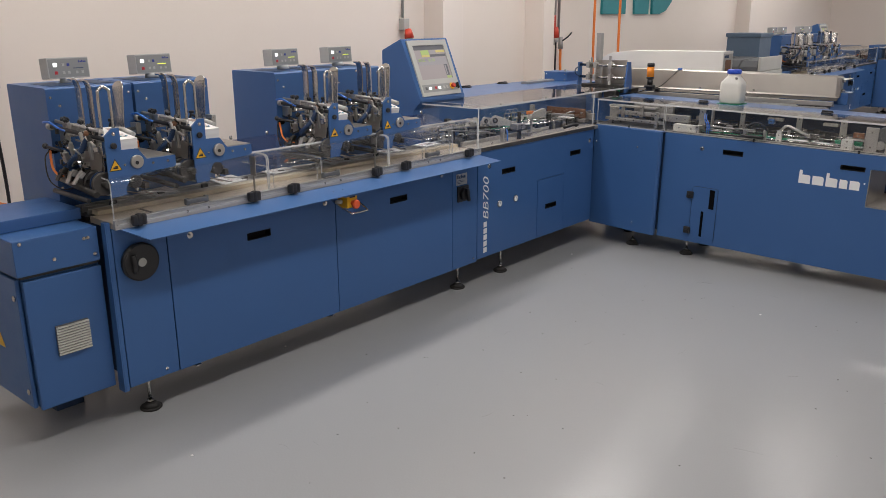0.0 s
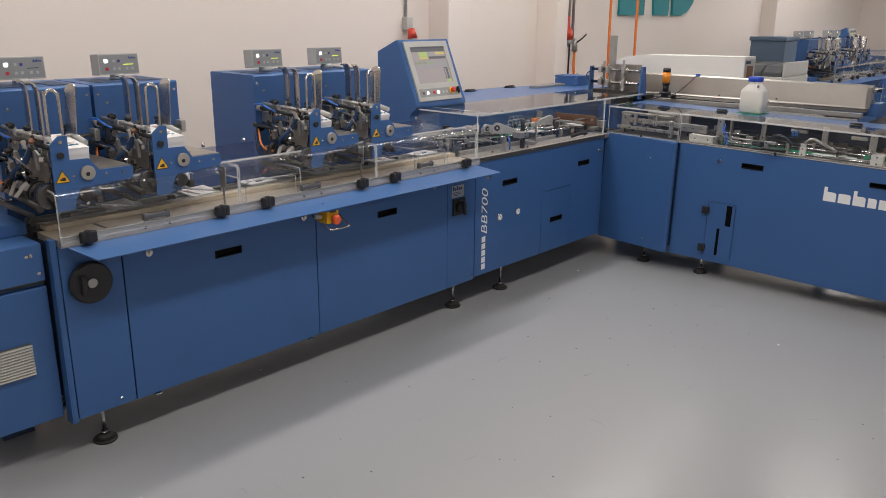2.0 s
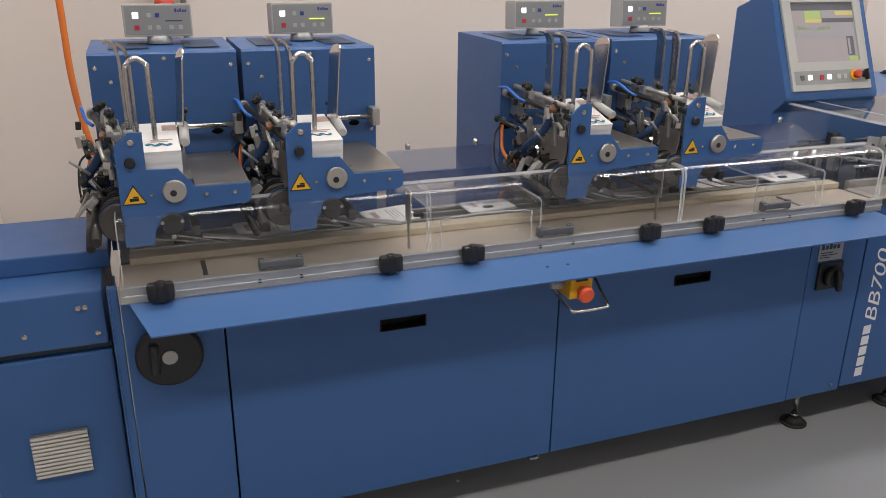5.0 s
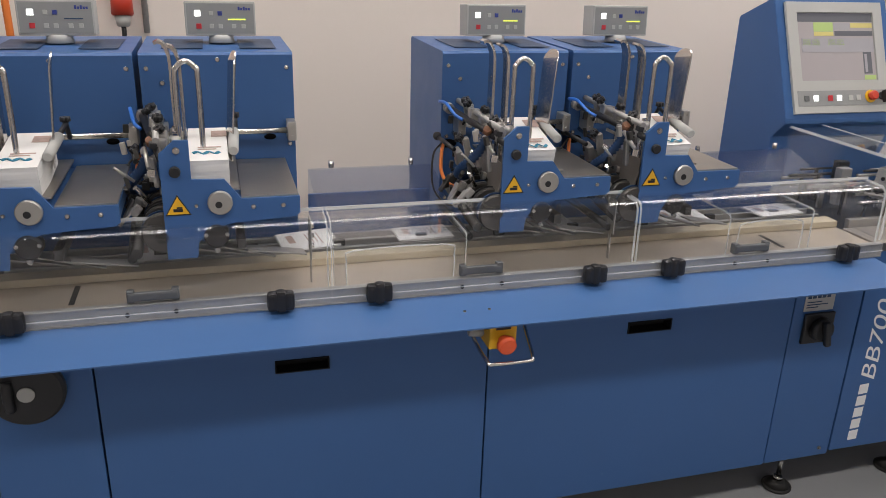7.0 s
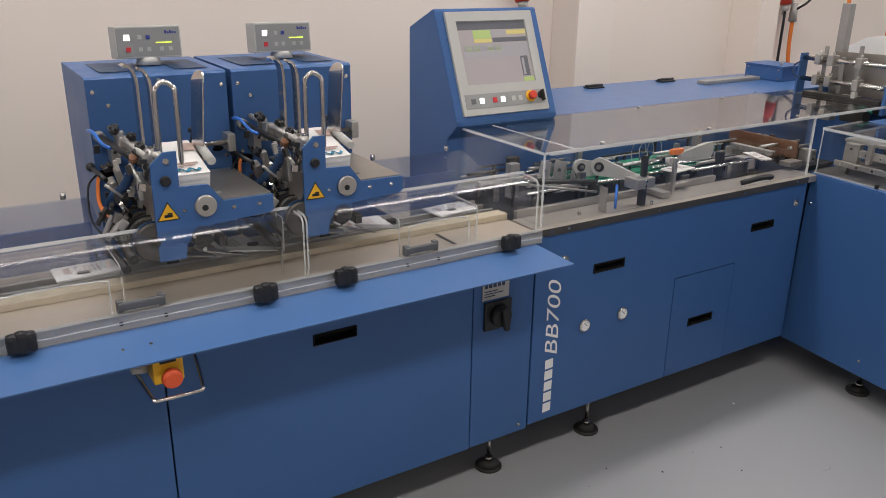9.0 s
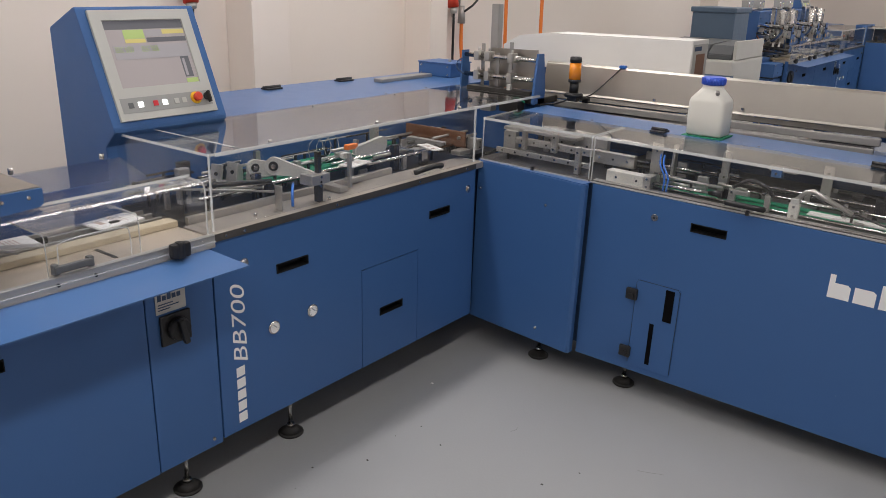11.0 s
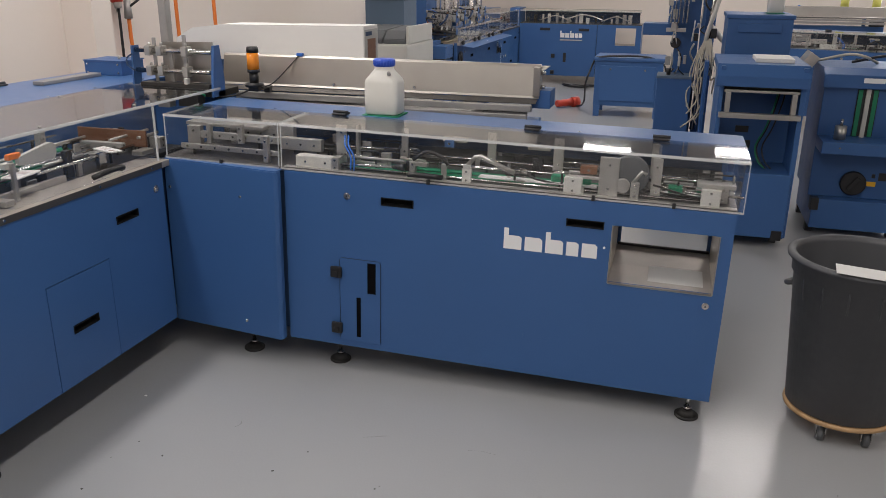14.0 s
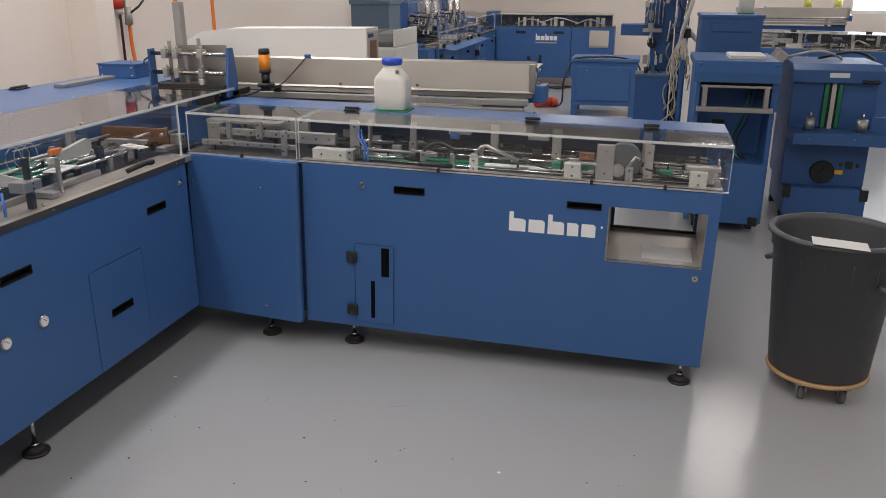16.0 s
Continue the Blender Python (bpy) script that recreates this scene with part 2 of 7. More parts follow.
M_HOLESHADE.node_tree.nodes["Principled BSDF"].inputs["Specular IOR Level"].default_value = 0.05
M_CUP = mat("matt_black_cup", (0.010, 0.010, 0.011), 0.75)
M_CUP.node_tree.nodes["Principled BSDF"].inputs["Specular IOR Level"].default_value = 0.2
M_INK = mat("printed_ink", (0.03, 0.06, 0.12), 0.7)
M_PRINT = mat("faded_brown_print", (0.42, 0.31, 0.27), 0.7, 0, 0.4, 60)
M_TEALINK = mat("teal_print", (0.02, 0.18, 0.28), 0.7)


# ---- mesh helpers ----
def add_mesh(bm, tmp):
    me = bpy.data.meshes.new("tmp")
    tmp.to_mesh(me)
    tmp.free()
    bm.from_mesh(me)
    bpy.data.meshes.remove(me)


def box(bm, x0, x1, y0, y1, z0, z1, bev=0.0, rot=None):
    """A box between two corners, its edges rounded by bev; rot: a matrix about its centre."""
    t = bmesh.new()
    bmesh.ops.create_cube(t, size=1)
    c = Vector(((x0 + x1) / 2, (y0 + y1) / 2, (z0 + z1) / 2))
    for v in t.verts:
        v.co = Vector((v.co.x * abs(x1 - x0), v.co.y * abs(y1 - y0), v.co.z * abs(z1 - z0)))
    if bev:
        bmesh.ops.bevel(t, geom=t.edges[:], offset=min(bev, 0.45 * min(abs(x1 - x0), abs(y1 - y0), abs(z1 - z0))), segments=2, affect="EDGES", profile=0.6)
    for v in t.verts:
        v.co = c + ((rot @ v.co) if rot else v.co)
    add_mesh(bm, t)
    return bm


def cyl(bm, p0, p1, r, r1=None, seg=20, bev=0.0):
    """A cylinder or cone from p0 to p1."""
    p0, p1 = Vector(p0), Vector(p1)
    t = bmesh.new()
    bmesh.ops.create_cone(t, cap_ends=True, segments=seg, radius1=r, radius2=r if r1 is None else r1, depth=(p1 - p0).length)
    if bev:
        bmesh.ops.bevel(t, geom=[e for e in t.edges if abs(e.verts[0].co.z - e.verts[1].co.z) < 1e-6], offset=bev, segments=2, affect="EDGES")
    q = (p1 - p0).to_track_quat("Z", "Y").to_matrix()
    for f in t.faces:
        f.smooth = len(f.verts) == 4
    for v in t.verts:
        v.co = (p0 + p1) / 2 + q @ v.co
    add_mesh(bm, t)
    return bm


def ball(bm, c, r, sq=(1, 1, 1), u=12, v=8):
    t = bmesh.new()
    bmesh.ops.create_uvsphere(t, u_segments=u, v_segments=v, radius=r)
    for w in t.verts:
        w.co = Vector(c) + Vector((w.co.x * sq[0], w.co.y * sq[1], w.co.z * sq[2]))
    for f in t.faces:
        f.smooth = True
    add_mesh(bm, t)
    return bm


def prism(bm, pts, axis, a0, a1, bev=0.0):
    """A flat outline pushed along an axis. axis x: points are (y, z); y: (x, z); z: (x, y)."""
    t = bmesh.new()

    def at(p, a):
        return {"x": (a, p[0], p[1]), "y": (p[0], a, p[1]), "z": (p[0], p[1], a)}[axis]

    f = t.faces.new([t.verts.new(at(p, a0)) for p in pts])
    ext = bmesh.ops.extrude_face_region(t, geom=[f])
    d = Vector(at((0, 0), a1 - a0))
    bmesh.ops.translate(t, verts=[g for g in ext["geom"] if isinstance(g, bmesh.types.BMVert)], vec=d)
    bmesh.ops.recalc_face_normals(t, faces=t.faces[:])
    if bev:
        bmesh.ops.bevel(t, geom=t.edges[:], offset=bev, segments=2, affect="EDGES")
    add_mesh(bm, t)
    return bm


def smooth_line(pts, n=6):
    """Points along a Catmull-Rom curve."""
    p = [Vector(q) for q in pts]
    p = [2 * p[0] - p[1]] + p + [2 * p[-1] - p[-2]]
    out = []
    for i in range(1, len(p) - 2):
        for k in range(n):
            t = k / n
            a, b, c, d = p[i - 1], p[i], p[i + 1], p[i + 2]
            out.append(0.5 * (2 * b + (c - a) * t + (2 * a - 5 * b + 4 * c - d) * t * t + (3 * b - a - 3 * c + d) * t * t * t))
    out.append(p[-2])
    return out


def tube(bm, pts, r, seg=8, curve=0, ribs=0.0, flat=1.0):
    """A round bar or hose through points; ribs: swelling of every second ring."""
    p = smooth_line(pts, curve) if curve else [Vector(q) for q in pts]
    rings = []
    ref = Vector((0.123, 0.317, 0.94)).normalized()
    for i, c in enumerate(p):
        d = (p[min(i + 1, len(p) - 1)] - p[max(i - 1, 0)]).normalized()
        a = d.cross(ref)
        if a.length < 0.05:
            a = d.cross(Vector((1, 0, 0)))
        a.normalize()
        b = d.cross(a)
        rr = r * (1 + ribs * (i % 2))
        rings.append([bm.verts.new(c + rr * (math.cos(6.2832 * k / seg) * a + flat * math.sin(6.2832 * k / seg) * b)) for k in range(seg)])
    for q0, q1 in zip(rings, rings[1:]):
        for k in range(seg):
            bm.faces.new((q0[k], q0[(k + 1) % seg], q1[(k + 1) % seg], q1[k])).smooth = True
    bm.faces.new(rings[0][::-1])
    bm.faces.new(rings[-1])
    return bm


def sheet(bm, prof, axis, a0, a1, th=0.005):
    """A bent sheet of thickness th: an open outline pushed along an axis."""
    out = []
    n = len(prof)
    for i in range(n):
        a, b = Vector(prof[max(i - 1, 0)]), Vector(prof[min(i + 1, n - 1)])
        d = (b - a).normalized()
        out.append(Vector(prof[i]) + th * Vector((-d.y, d.x)))
    return prism(bm, [tuple(q) for q in prof] + [tuple(q) for q in out[::-1]], axis, a0, a1)


def holed(bm, u0, u1, v0, v1, holes, axis, a0, a1):
    """A board with rectangular holes that go through it. axis x: u, v are y, z; axis y: x, z."""
    us = sorted({u0, u1, *[h[k] for h in holes for k in (0, 1)]})
    vs = sorted({v0, v1, *[h[k] for h in holes for k in (2, 3)]})
    t = bmesh.new()

    def at(u, v, a):
        return (a, u, v) if axis == "x" else (u, a, v)

    vv = {(i, j): t.verts.new(at(u, v, a0)) for i, u in enumerate(us) for j, v in enumerate(vs)}
    fs = []
    for i in range(len(us) - 1):
        for j in range(len(vs) - 1):
            cu, cv = (us[i] + us[i + 1]) / 2, (vs[j] + vs[j + 1]) / 2
            if not any(h[0] < cu < h[1] and h[2] < cv < h[3] for h in holes):
                fs.append(t.faces.new((vv[i, j], vv[i + 1, j], vv[i + 1, j + 1], vv[i, j + 1])))
    ext = bmesh.ops.extrude_face_region(t, geom=fs)
    bmesh.ops.translate(t, verts=[g for g in ext["geom"] if isinstance(g, bmesh.types.BMVert)], vec=Vector(at(0, 0, a1 - a0)))
    bmesh.ops.delete(t, geom=[v for v in t.verts if not v.link_faces], context="VERTS")
    bmesh.ops.recalc_face_normals(t, faces=t.faces[:])
    add_mesh(bm, t)
    return bm


BASE = {}


def thing(name, at, label, category, group="", kind="", xf=None):
    """An Empty at the base of a thing; its parts are built in world places."""
    ob = new(name)
    ob.empty_display_size = 0.05
    ob.matrix_basis = (xf or Matrix()) @ Matrix.Translation(at)
    BASE[ob] = Vector(at)
    return tagged(ob, label, category, group, kind)


def part(name, bm, material, parent, label="", shadow=True):
    """Links a bmesh as one mesh object under a thing or a part."""
    me = bpy.data.meshes.new(name)
    bmesh.ops.translate(bm, verts=bm.verts[:], vec=-BASE[parent])
    bm.to_mesh(me)
    bm.free()
    me.materials.append(material)
    ob = new(name, me)
    ob.parent = parent
    BASE[ob] = BASE[parent]
    if label:
        ob["label"] = label
    ob.visible_shadow = shadow
    return ob


def solid(name, bm, material, label, category, kind="structure"):
    me = bpy.data.meshes.new(name)
    bm.to_mesh(me)
    bm.free()
    me.materials.append(material)
    return tagged(new(name, me), label, category, "", kind)


def N():
    return bmesh.new()


# ---- room ----
X0, X1, Y0, Y1 = -4.4, 6.5, -4.5, 16.3
solid("floor", box(N(), X0 - 0.2, X1 + 0.2, Y0 - 0.2, Y1 + 0.2, -0.1, 0), M_FLOOR, "smooth grey glossy epoxy floor", "floor")
solid("ceiling", box(N(), X0 - 0.2, X1 + 0.2, Y0 - 0.2, Y1 + 0.2, CEIL, CEIL + 0.1), M_CEIL, "plain light grey painted ceiling", "ceiling")
solid("wall_west", box(N(), X0 - 0.2, X0, Y0 - 0.2, Y1 + 0.2, 0, CEIL), M_WALL, "off-white painted wall behind the machine", "wall")
solid("wall_east", box(N(), X1, X1 + 0.2, Y0 - 0.2, Y1 + 0.2, 0, CEIL), M_WALL, "off-white painted wall", "wall")
solid("wall_south", box(N(), X0, X1, Y0 - 0.2, Y0, 0, CEIL), M_WALL, "off-white painted wall", "wall")
WN = (2.25, 5.9, 1.1, 2.7)
solid("wall_north", holed(N(), X0, X1, 0, CEIL, [WN], "y", Y1, Y1 + 0.2), M_WALL, "off-white painted far wall with a wide window", "wall")
wd = tagged(thing("window_1", (4.4, Y1, WN[2]), "wide white-framed daylight window", "window"), kind="structure")
for q in ((WN[0], WN[1], WN[2], WN[2] + 0.05), (WN[0], WN[1], WN[3] - 0.05, WN[3]), (WN[0], WN[0] + 0.05, WN[2] + 0.05, WN[3] - 0.05), (WN[1] - 0.05, WN[1], WN[2] + 0.05, WN[3] - 0.05), (4.07, 4.13, WN[2] + 0.05, WN[3] - 0.05)):
    part("window_frame", box(N(), q[0], q[1], Y1 + 0.06, Y1 + 0.12, q[2], q[3], 0.003), M_WHITE, wd)
for q in ((WN[0] + 0.05, 4.07), (4.13, WN[1] - 0.05)):
    part("pane", box(N(), q[0], q[1], Y1 + 0.085, Y1 + 0.09, WN[2] + 0.05, WN[3] - 0.05), M_CLEAR, wd, "", False)
solid("backdrop", box(N(), WN[0] - 2, WN[1] + 2, Y1 + 1.5, Y1 + 1.52, -0.5, 4.5), glow("bright_sky", (0.9, 0.95, 1.0), 3.0), "plain bright daylight outside the window", "sky")
for y0, y1, d in ((4.97, 5.22, 0.21), (6.42, 6.6, 0.22), (11.7, 11.95, 0.21), (0.55, 0.8, 0.21)):
    solid("trim_pilaster", box(N(), X0, X0 + d, y0, y1, 0, CEIL, 0.004), M_WALL, "off-white boxed column on the wall", "pilaster")
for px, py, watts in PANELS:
    lt = thing("ceiling_light", (px, py, CEIL - 0.03), "flat white ceiling light panel placed out of view" if px > -0.9 or -3 < px < -1.3 else "long white ceiling light above the machine", "ceiling light", "ceiling lights")
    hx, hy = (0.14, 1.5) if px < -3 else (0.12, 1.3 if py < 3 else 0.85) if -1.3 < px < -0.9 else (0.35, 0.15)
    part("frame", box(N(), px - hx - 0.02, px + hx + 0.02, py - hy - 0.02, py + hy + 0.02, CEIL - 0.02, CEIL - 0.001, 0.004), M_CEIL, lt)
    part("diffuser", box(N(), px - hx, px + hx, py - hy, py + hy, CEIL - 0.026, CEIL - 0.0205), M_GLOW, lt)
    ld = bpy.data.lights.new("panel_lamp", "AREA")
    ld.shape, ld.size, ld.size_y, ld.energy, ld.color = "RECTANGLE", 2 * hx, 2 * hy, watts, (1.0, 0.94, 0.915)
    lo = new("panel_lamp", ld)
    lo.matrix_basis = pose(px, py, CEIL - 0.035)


# ---- long machine with the feeders (front along y) ----
AX = -2.738          # its front face
AZ0, AZ1 = 0.16, 0.832


def recess(parent, y0, y1, z0, z1):
    """Black grip cup let into a front panel that faces +x."""
    b = N()
    box(b, AX - 0.04, AX - 0.034, y0, y1, z0, z1)
    box(b, AX - 0.034, AX + 0.003, y0 + 0.0005, y0 + 0.0035, z0 + 0.0005, z1 - 0.0005)
    box(b, AX - 0.034, AX + 0.003, y1 - 0.0035, y1 - 0.0005, z0 + 0.0005, z1 - 0.0005)
    box(b, AX - 0.034, AX + 0.003, y0 + 0.0035, y1 - 0.0035, z1 - 0.0035, z1 - 0.0005)
    box(b, AX - 0.034, AX + 0.003, y0 + 0.0035, y1 - 0.0035, z0 + 0.0005, z0 + 0.0035)
    return part("grip_cup", b, M_CUP, parent, "black recessed plastic grip")


def bolt_x(parent, x, y, z, r=0.009):
    b = cyl(N(), (x, y, z), (x + 0.004, y, z), r, seg=14, bev=0.001)
    cyl(b, (x + 0.004, y, z), (x + 0.007, y, z), r * 0.62, seg=10)
    if r > 0.01:
        box(b, x + 0.0071, x + 0.0085, y - r * 0.16, y + r * 0.16, z - r * 0.5, z + r * 0.5)
        cyl(b, (x - 0.001, y, z), (x + 0.0015, y, z), r * 1.3, seg=20)
    return part("bolt", b, M_CHROME, parent)


def bolt_y(parent, x, y, z, r=0.009):
    b = cyl(N(), (x, y, z), (x, y - 0.004, z), r, seg=14, bev=0.001)
    cyl(b, (x, y - 0.004, z), (x, y - 0.007, z), r * 0.62, seg=10)
    ob = part("bolt", b, M_CHROME, parent)
    if r > 0.01:
        me = cyl(N(), (x, y - 0.0071, z), (x, y - 0.0078, z), r * 0.42, seg=3)
        part("lock_socket", me, M_BLACK, parent)
    return ob


def foot(parent, x, y, top, r=0.046, z0=0.0):
    """Threaded levelling foot with a round rubber pad."""
    b = cyl(N(), (x, y, z0), (x, y, z0 + 0.012), r, seg=28, bev=0.003)
    cyl(b, (x, y, z0 + 0.012), (x, y, z0 + 0.028), r * 0.9, r * 0.45, seg=28)
    ft = part("foot_pad", b, M_RUBBER, parent, "black round rubber levelling pad")
    b = cyl(N(), (x, y, z0 + 0.026), (x, y, top), 0.008, seg=12)
    cyl(b, (x, y, z0 + 0.03), (x, y, z0 + 0.042), 0.015, seg=6)
    cyl(b, (x, y, top - 0.03), (x, y, top - 0.018), 0.015, seg=6)
    part("foot_stem", b, M_CHROME, ft, "threaded steel stem")


gath = thing("gathering_machine", (AX - 0.25, 2.4, 0), "blue sheet-metal base of the gathering conveyor on levelling feet", "machine base", xf=None)
# carcass in the darker blue, so the gaps' shade is in its colour
part("carcass", box(N(), AX - 0.62, AX - 0.045, 1.30, 3.57, AZ0 + 0.03, 0.83), M_SHADEBLUE, gath)
b = box(N(), AX - 0.03, AX - 0.001, 1.262, 1.28, AZ0 - 0.012, 0.86, 0.003)
prism(b, [(AX - 0.001, AZ0 - 0.012), (AX - 0.001, 0.86), (AX - 0.03, 0.86), (AX - 0.05, AZ0 - 0.012)], "y", 1.258, 1.262)
part("end_plate", b, M_BLUE, gath)
pan = part("wheel_panel", box(N(), AX - 0.03, AX, 1.283, 1.509, AZ0, AZ1, 0.003), M_BLUE, gath)
R1 = (1.905, 2.034, 0.652, 0.686)
R2 = (2.826, 2.957, 0.658, 0.692)
for (y0, y1), rc in (((1.514, 2.434), R1), ((2.439, 3.343), R2)):
    dr = part("front_panel", holed(N(), y0, y1, AZ0, AZ1, [rc], "x", AX - 0.03, AX), M_BLUE, gath)
    recess(dr, *rc)
part("front_panel", box(N(), AX - 0.03, AX - 0.001, 3.348, 3.577, AZ0, AZ1, 0.003), M_BLUE, gath)
for y, z in ((1.62, 0.74), (2.37, 0.745), (3.25, 0.75)):
    bolt_x(gath, AX, y, z, 0.011)
for y in (1.45, 3.54):
    bolt_x(gath, AX, y, 0.19, 0.006)
for y in (1.60, 2.38):
    part("hinge_tab", box(N(), AX - 0.02, AX + 0.008, y - 0.015, y + 0.015, AZ0 - 0.01, AZ0 - 0.003, 0.001), M_CHROME, gath)
for y in (1.40, 3.48):
    foot(gath, AX - 0.075, y, AZ0 + 0.04)
for y in (1.40, 3.40):
    foot(gath, AX - 0.52, y, AZ0 + 0.04)
# hand wheel
wy, wz = 1.378, 0.684
b = cyl(N(), (AX + 0.002, wy, wz), (AX + 0.03, wy, wz), 0.078, seg=40, bev=0.006)
wheel = part("hand_wheel", b, M_BLACK, gath, "black round hand wheel")
b = N()
tube(b, [(AX + 0.031, wy - 0.034, wz - 0.035), (AX + 0.04, wy - 0.034, wz), (AX + 0.031, wy - 0.034, wz + 0.035)], 0.011, 10, 4)
part("crank_grip", b, M_BLACK, wheel)
part("wheel_cap", cyl(N(), (AX + 0.03, wy, wz), (AX + 0.034, wy, wz), 0.018, seg=24, bev=0.001), M_GREYBOX, wheel, "light grey round hub cap")
# main switch and rating plate
b = box(N(), AX, AX + 0.01, 3.385, 3.485, 0.568, 0.662, 0.003)
sw = part("switch_plate", b, M_BLACK, gath)
b = cyl(N(), (AX + 0.01, 3.437, 0.615), (AX + 0.035, 3.437, 0.615), 0.036, 0.033, 16, 0.003)
box(b, AX + 0.035, AX + 0.052, 3.428, 3.446, 0.573, 0.652, 0.005, Euler((radians(12), 0, 0)).to_matrix())
part("rotary_knob", b, M_BLACK, sw, "black rotary main switch knob")
pl = part("rating_plate", box(N(), AX, AX + 0.002, 3.378, 3.478, 0.668, 0.735, 0.001), M_ALU, gath, "silver rating plate")
b = N()
for k, (u, h) in enumerate(((3.385, 0.022), (3.401, 0.014), (3.417, 0.022), (3.433, 0.014), (3.449, 0.014))):
    box(b, AX + 0.0022, AX + 0.003, u, u + 0.012, 0.708, 0.708 + h)
for k in range(3):
    box(b, AX + 0.0022, AX + 0.0028, 3.385, 3.385 + (0.05, 0.07, 0.04)[k], 0.695 - 0.008 * k, 0.698 - 0.008 * k)
part("plate_print", b, M_INK, pl)
# sloping blue lip, lightened in colour for the light from above
b = N()
sheet(b, [(AX + 0.016, 0.832), (AX + 0.1745, 0.8055)], "y", 1.30, 3.545, 0.004)
for v in b.verts:
    if v.co.x > AX + 0.1 and v.co.y < 2.0:
        v.co.y += 0.045
    if v.co.x > AX + 0.1 and v.co.y > 3.0:
        v.co.y += 0.035
lip = part("lip", b, M_LITBLUE, gath, "blue sloping sheet-metal lip, light from above put into its colour")
for y in (2.335, 2.395):
    part("screw", cyl(N(), (AX + 0.105, y, 0.815), (AX + 0.106, y, 0.822), 0.004, seg=10), M_CHROME, lip)
# emergency stop under the lip
es = thing("emergency_stop", (AX + 0.13, 2.42, 0.70), "yellow box with a red emergency stop button under the lip", "emergency stop")
part("housing", box(N(), AX + 0.075, AX + 0.145, 2.385, 2.452, 0.735, 0.796, 0.004), M_YELLOW, es)
b = cyl(N(), (AX + 0.145, 2.42, 0.758), (AX + 0.16, 2.42, 0.756), 0.014, seg=16)
cyl(b, (AX + 0.16, 2.42, 0.756), (AX + 0.178, 2.42, 0.754), 0.024, 0.021, 24, 0.003)
part("button", b, M_REDBTN, es, "red mushroom button")
part("label_strip", box(N(), AX + 0.1455, AX + 0.147, 2.40, 2.436, 0.785, 0.793), M_BLACK, es)
b = N()
tube(b, [(AX + 0.07, 2.355, 0.775), (AX + 0.12, 2.36, 0.745), (AX + 0.178, 2.372, 0.722), (AX + 0.184, 2.385, 0.718), (AX + 0.184, 2.47, 0.718), (AX + 0.178, 2.482, 0.722), (AX + 0.12, 2.49, 0.745), (AX + 0.07, 2.492, 0.775)], 0.0045, 8, 3)
part("guard_bow", b, M_CHROME, es, "bent steel wire guard")
part("gland", cyl(N(), (AX + 0.11, 2.38, 0.765), (AX + 0.11, 2.345, 0.77), 0.011, seg=12, bev=0.002), M_GREYBOX, es)
b = N()
box(b, AX + 0.07, AX + 0.15, 2.37, 2.465, 0.7925, 0.80)
part("bracket", b, M_BLUE, es)

# deck of the conveyor
deck = thing("conveyor_deck", (AX - 0.2, 2.4, 0.832), "worn stainless deck with cream slide rail and dark chain channel", "conveyor")
part("deck_plate", box(N(), AX - 0.17, AX + 0.012, 1.285, 3.575, 0.833, 0.858, 0.002), M_STEELY, deck, "worn stainless deck plate")
part("slide_rail", box(N(), AX - 0.20, AX - 0.15, 1.31, 3.575, 0.8585, 0.878, 0.003), M_CREAM, deck, "cream coloured slide rail")
# near part darker: dark chain parts plus the feeders' shadow in its colour
part("inner_floor", box(N(), AX - 0.36, AX - 0.205, 1.285, 2.80, 0.833, 0.850), M_DARKMET, deck, "dark chain channel floor, the feeders' shadow partly in its colour")
part("inner_floor", box(N(), AX - 0.36, AX - 0.205, 2.8005, 3.575, 0.833, 0.850), M_GREYMET, deck)
b = N()
for x in (AX - 0.235, AX - 0.29, AX - 0.34):
    box(b, x - 0.006, x + 0.006, 1.31, 3.575, 0.8505, 0.874, 0.002)
part("guide_rails", b, M_ALU, deck)
for k in range(10):
    y = 1.42 + 0.222 * k
    part("carrier_pin", box(N(), AX - 0.272, AX - 0.256, y, y + 0.03, 0.851, 0.885, 0.002), M_DARKMET, deck)
for y in (1.475, 3.29):
    part("deck_slot", box(N(), AX - 0.135, AX - 0.03, y, y + 0.012, 0.8582, 0.8592), M_DARKMET, deck)
# ribbed aluminium rail in front
rail = part("knurled_rail", box(N(), AX + 0.013, AX + 0.03, 1.285, 3.575, 0.832, 0.872, 0.002), M_KNURL, deck, "knurled aluminium front rail")
for z in (0.8335, 0.868):
    part("rib", box(N(), AX + 0.03, AX + 0.0325, 1.288, 3.572, z, z + 0.003), M_ALU, rail)
for y in (1.60, 1.70, 2.35, 2.45, 3.10, 3.20):
    part("rail_hole", cyl(N(), (AX + 0.0305, y, 0.851), (AX + 0.0345, y, 0.851), 0.005, seg=12), M_BLACK, rail)


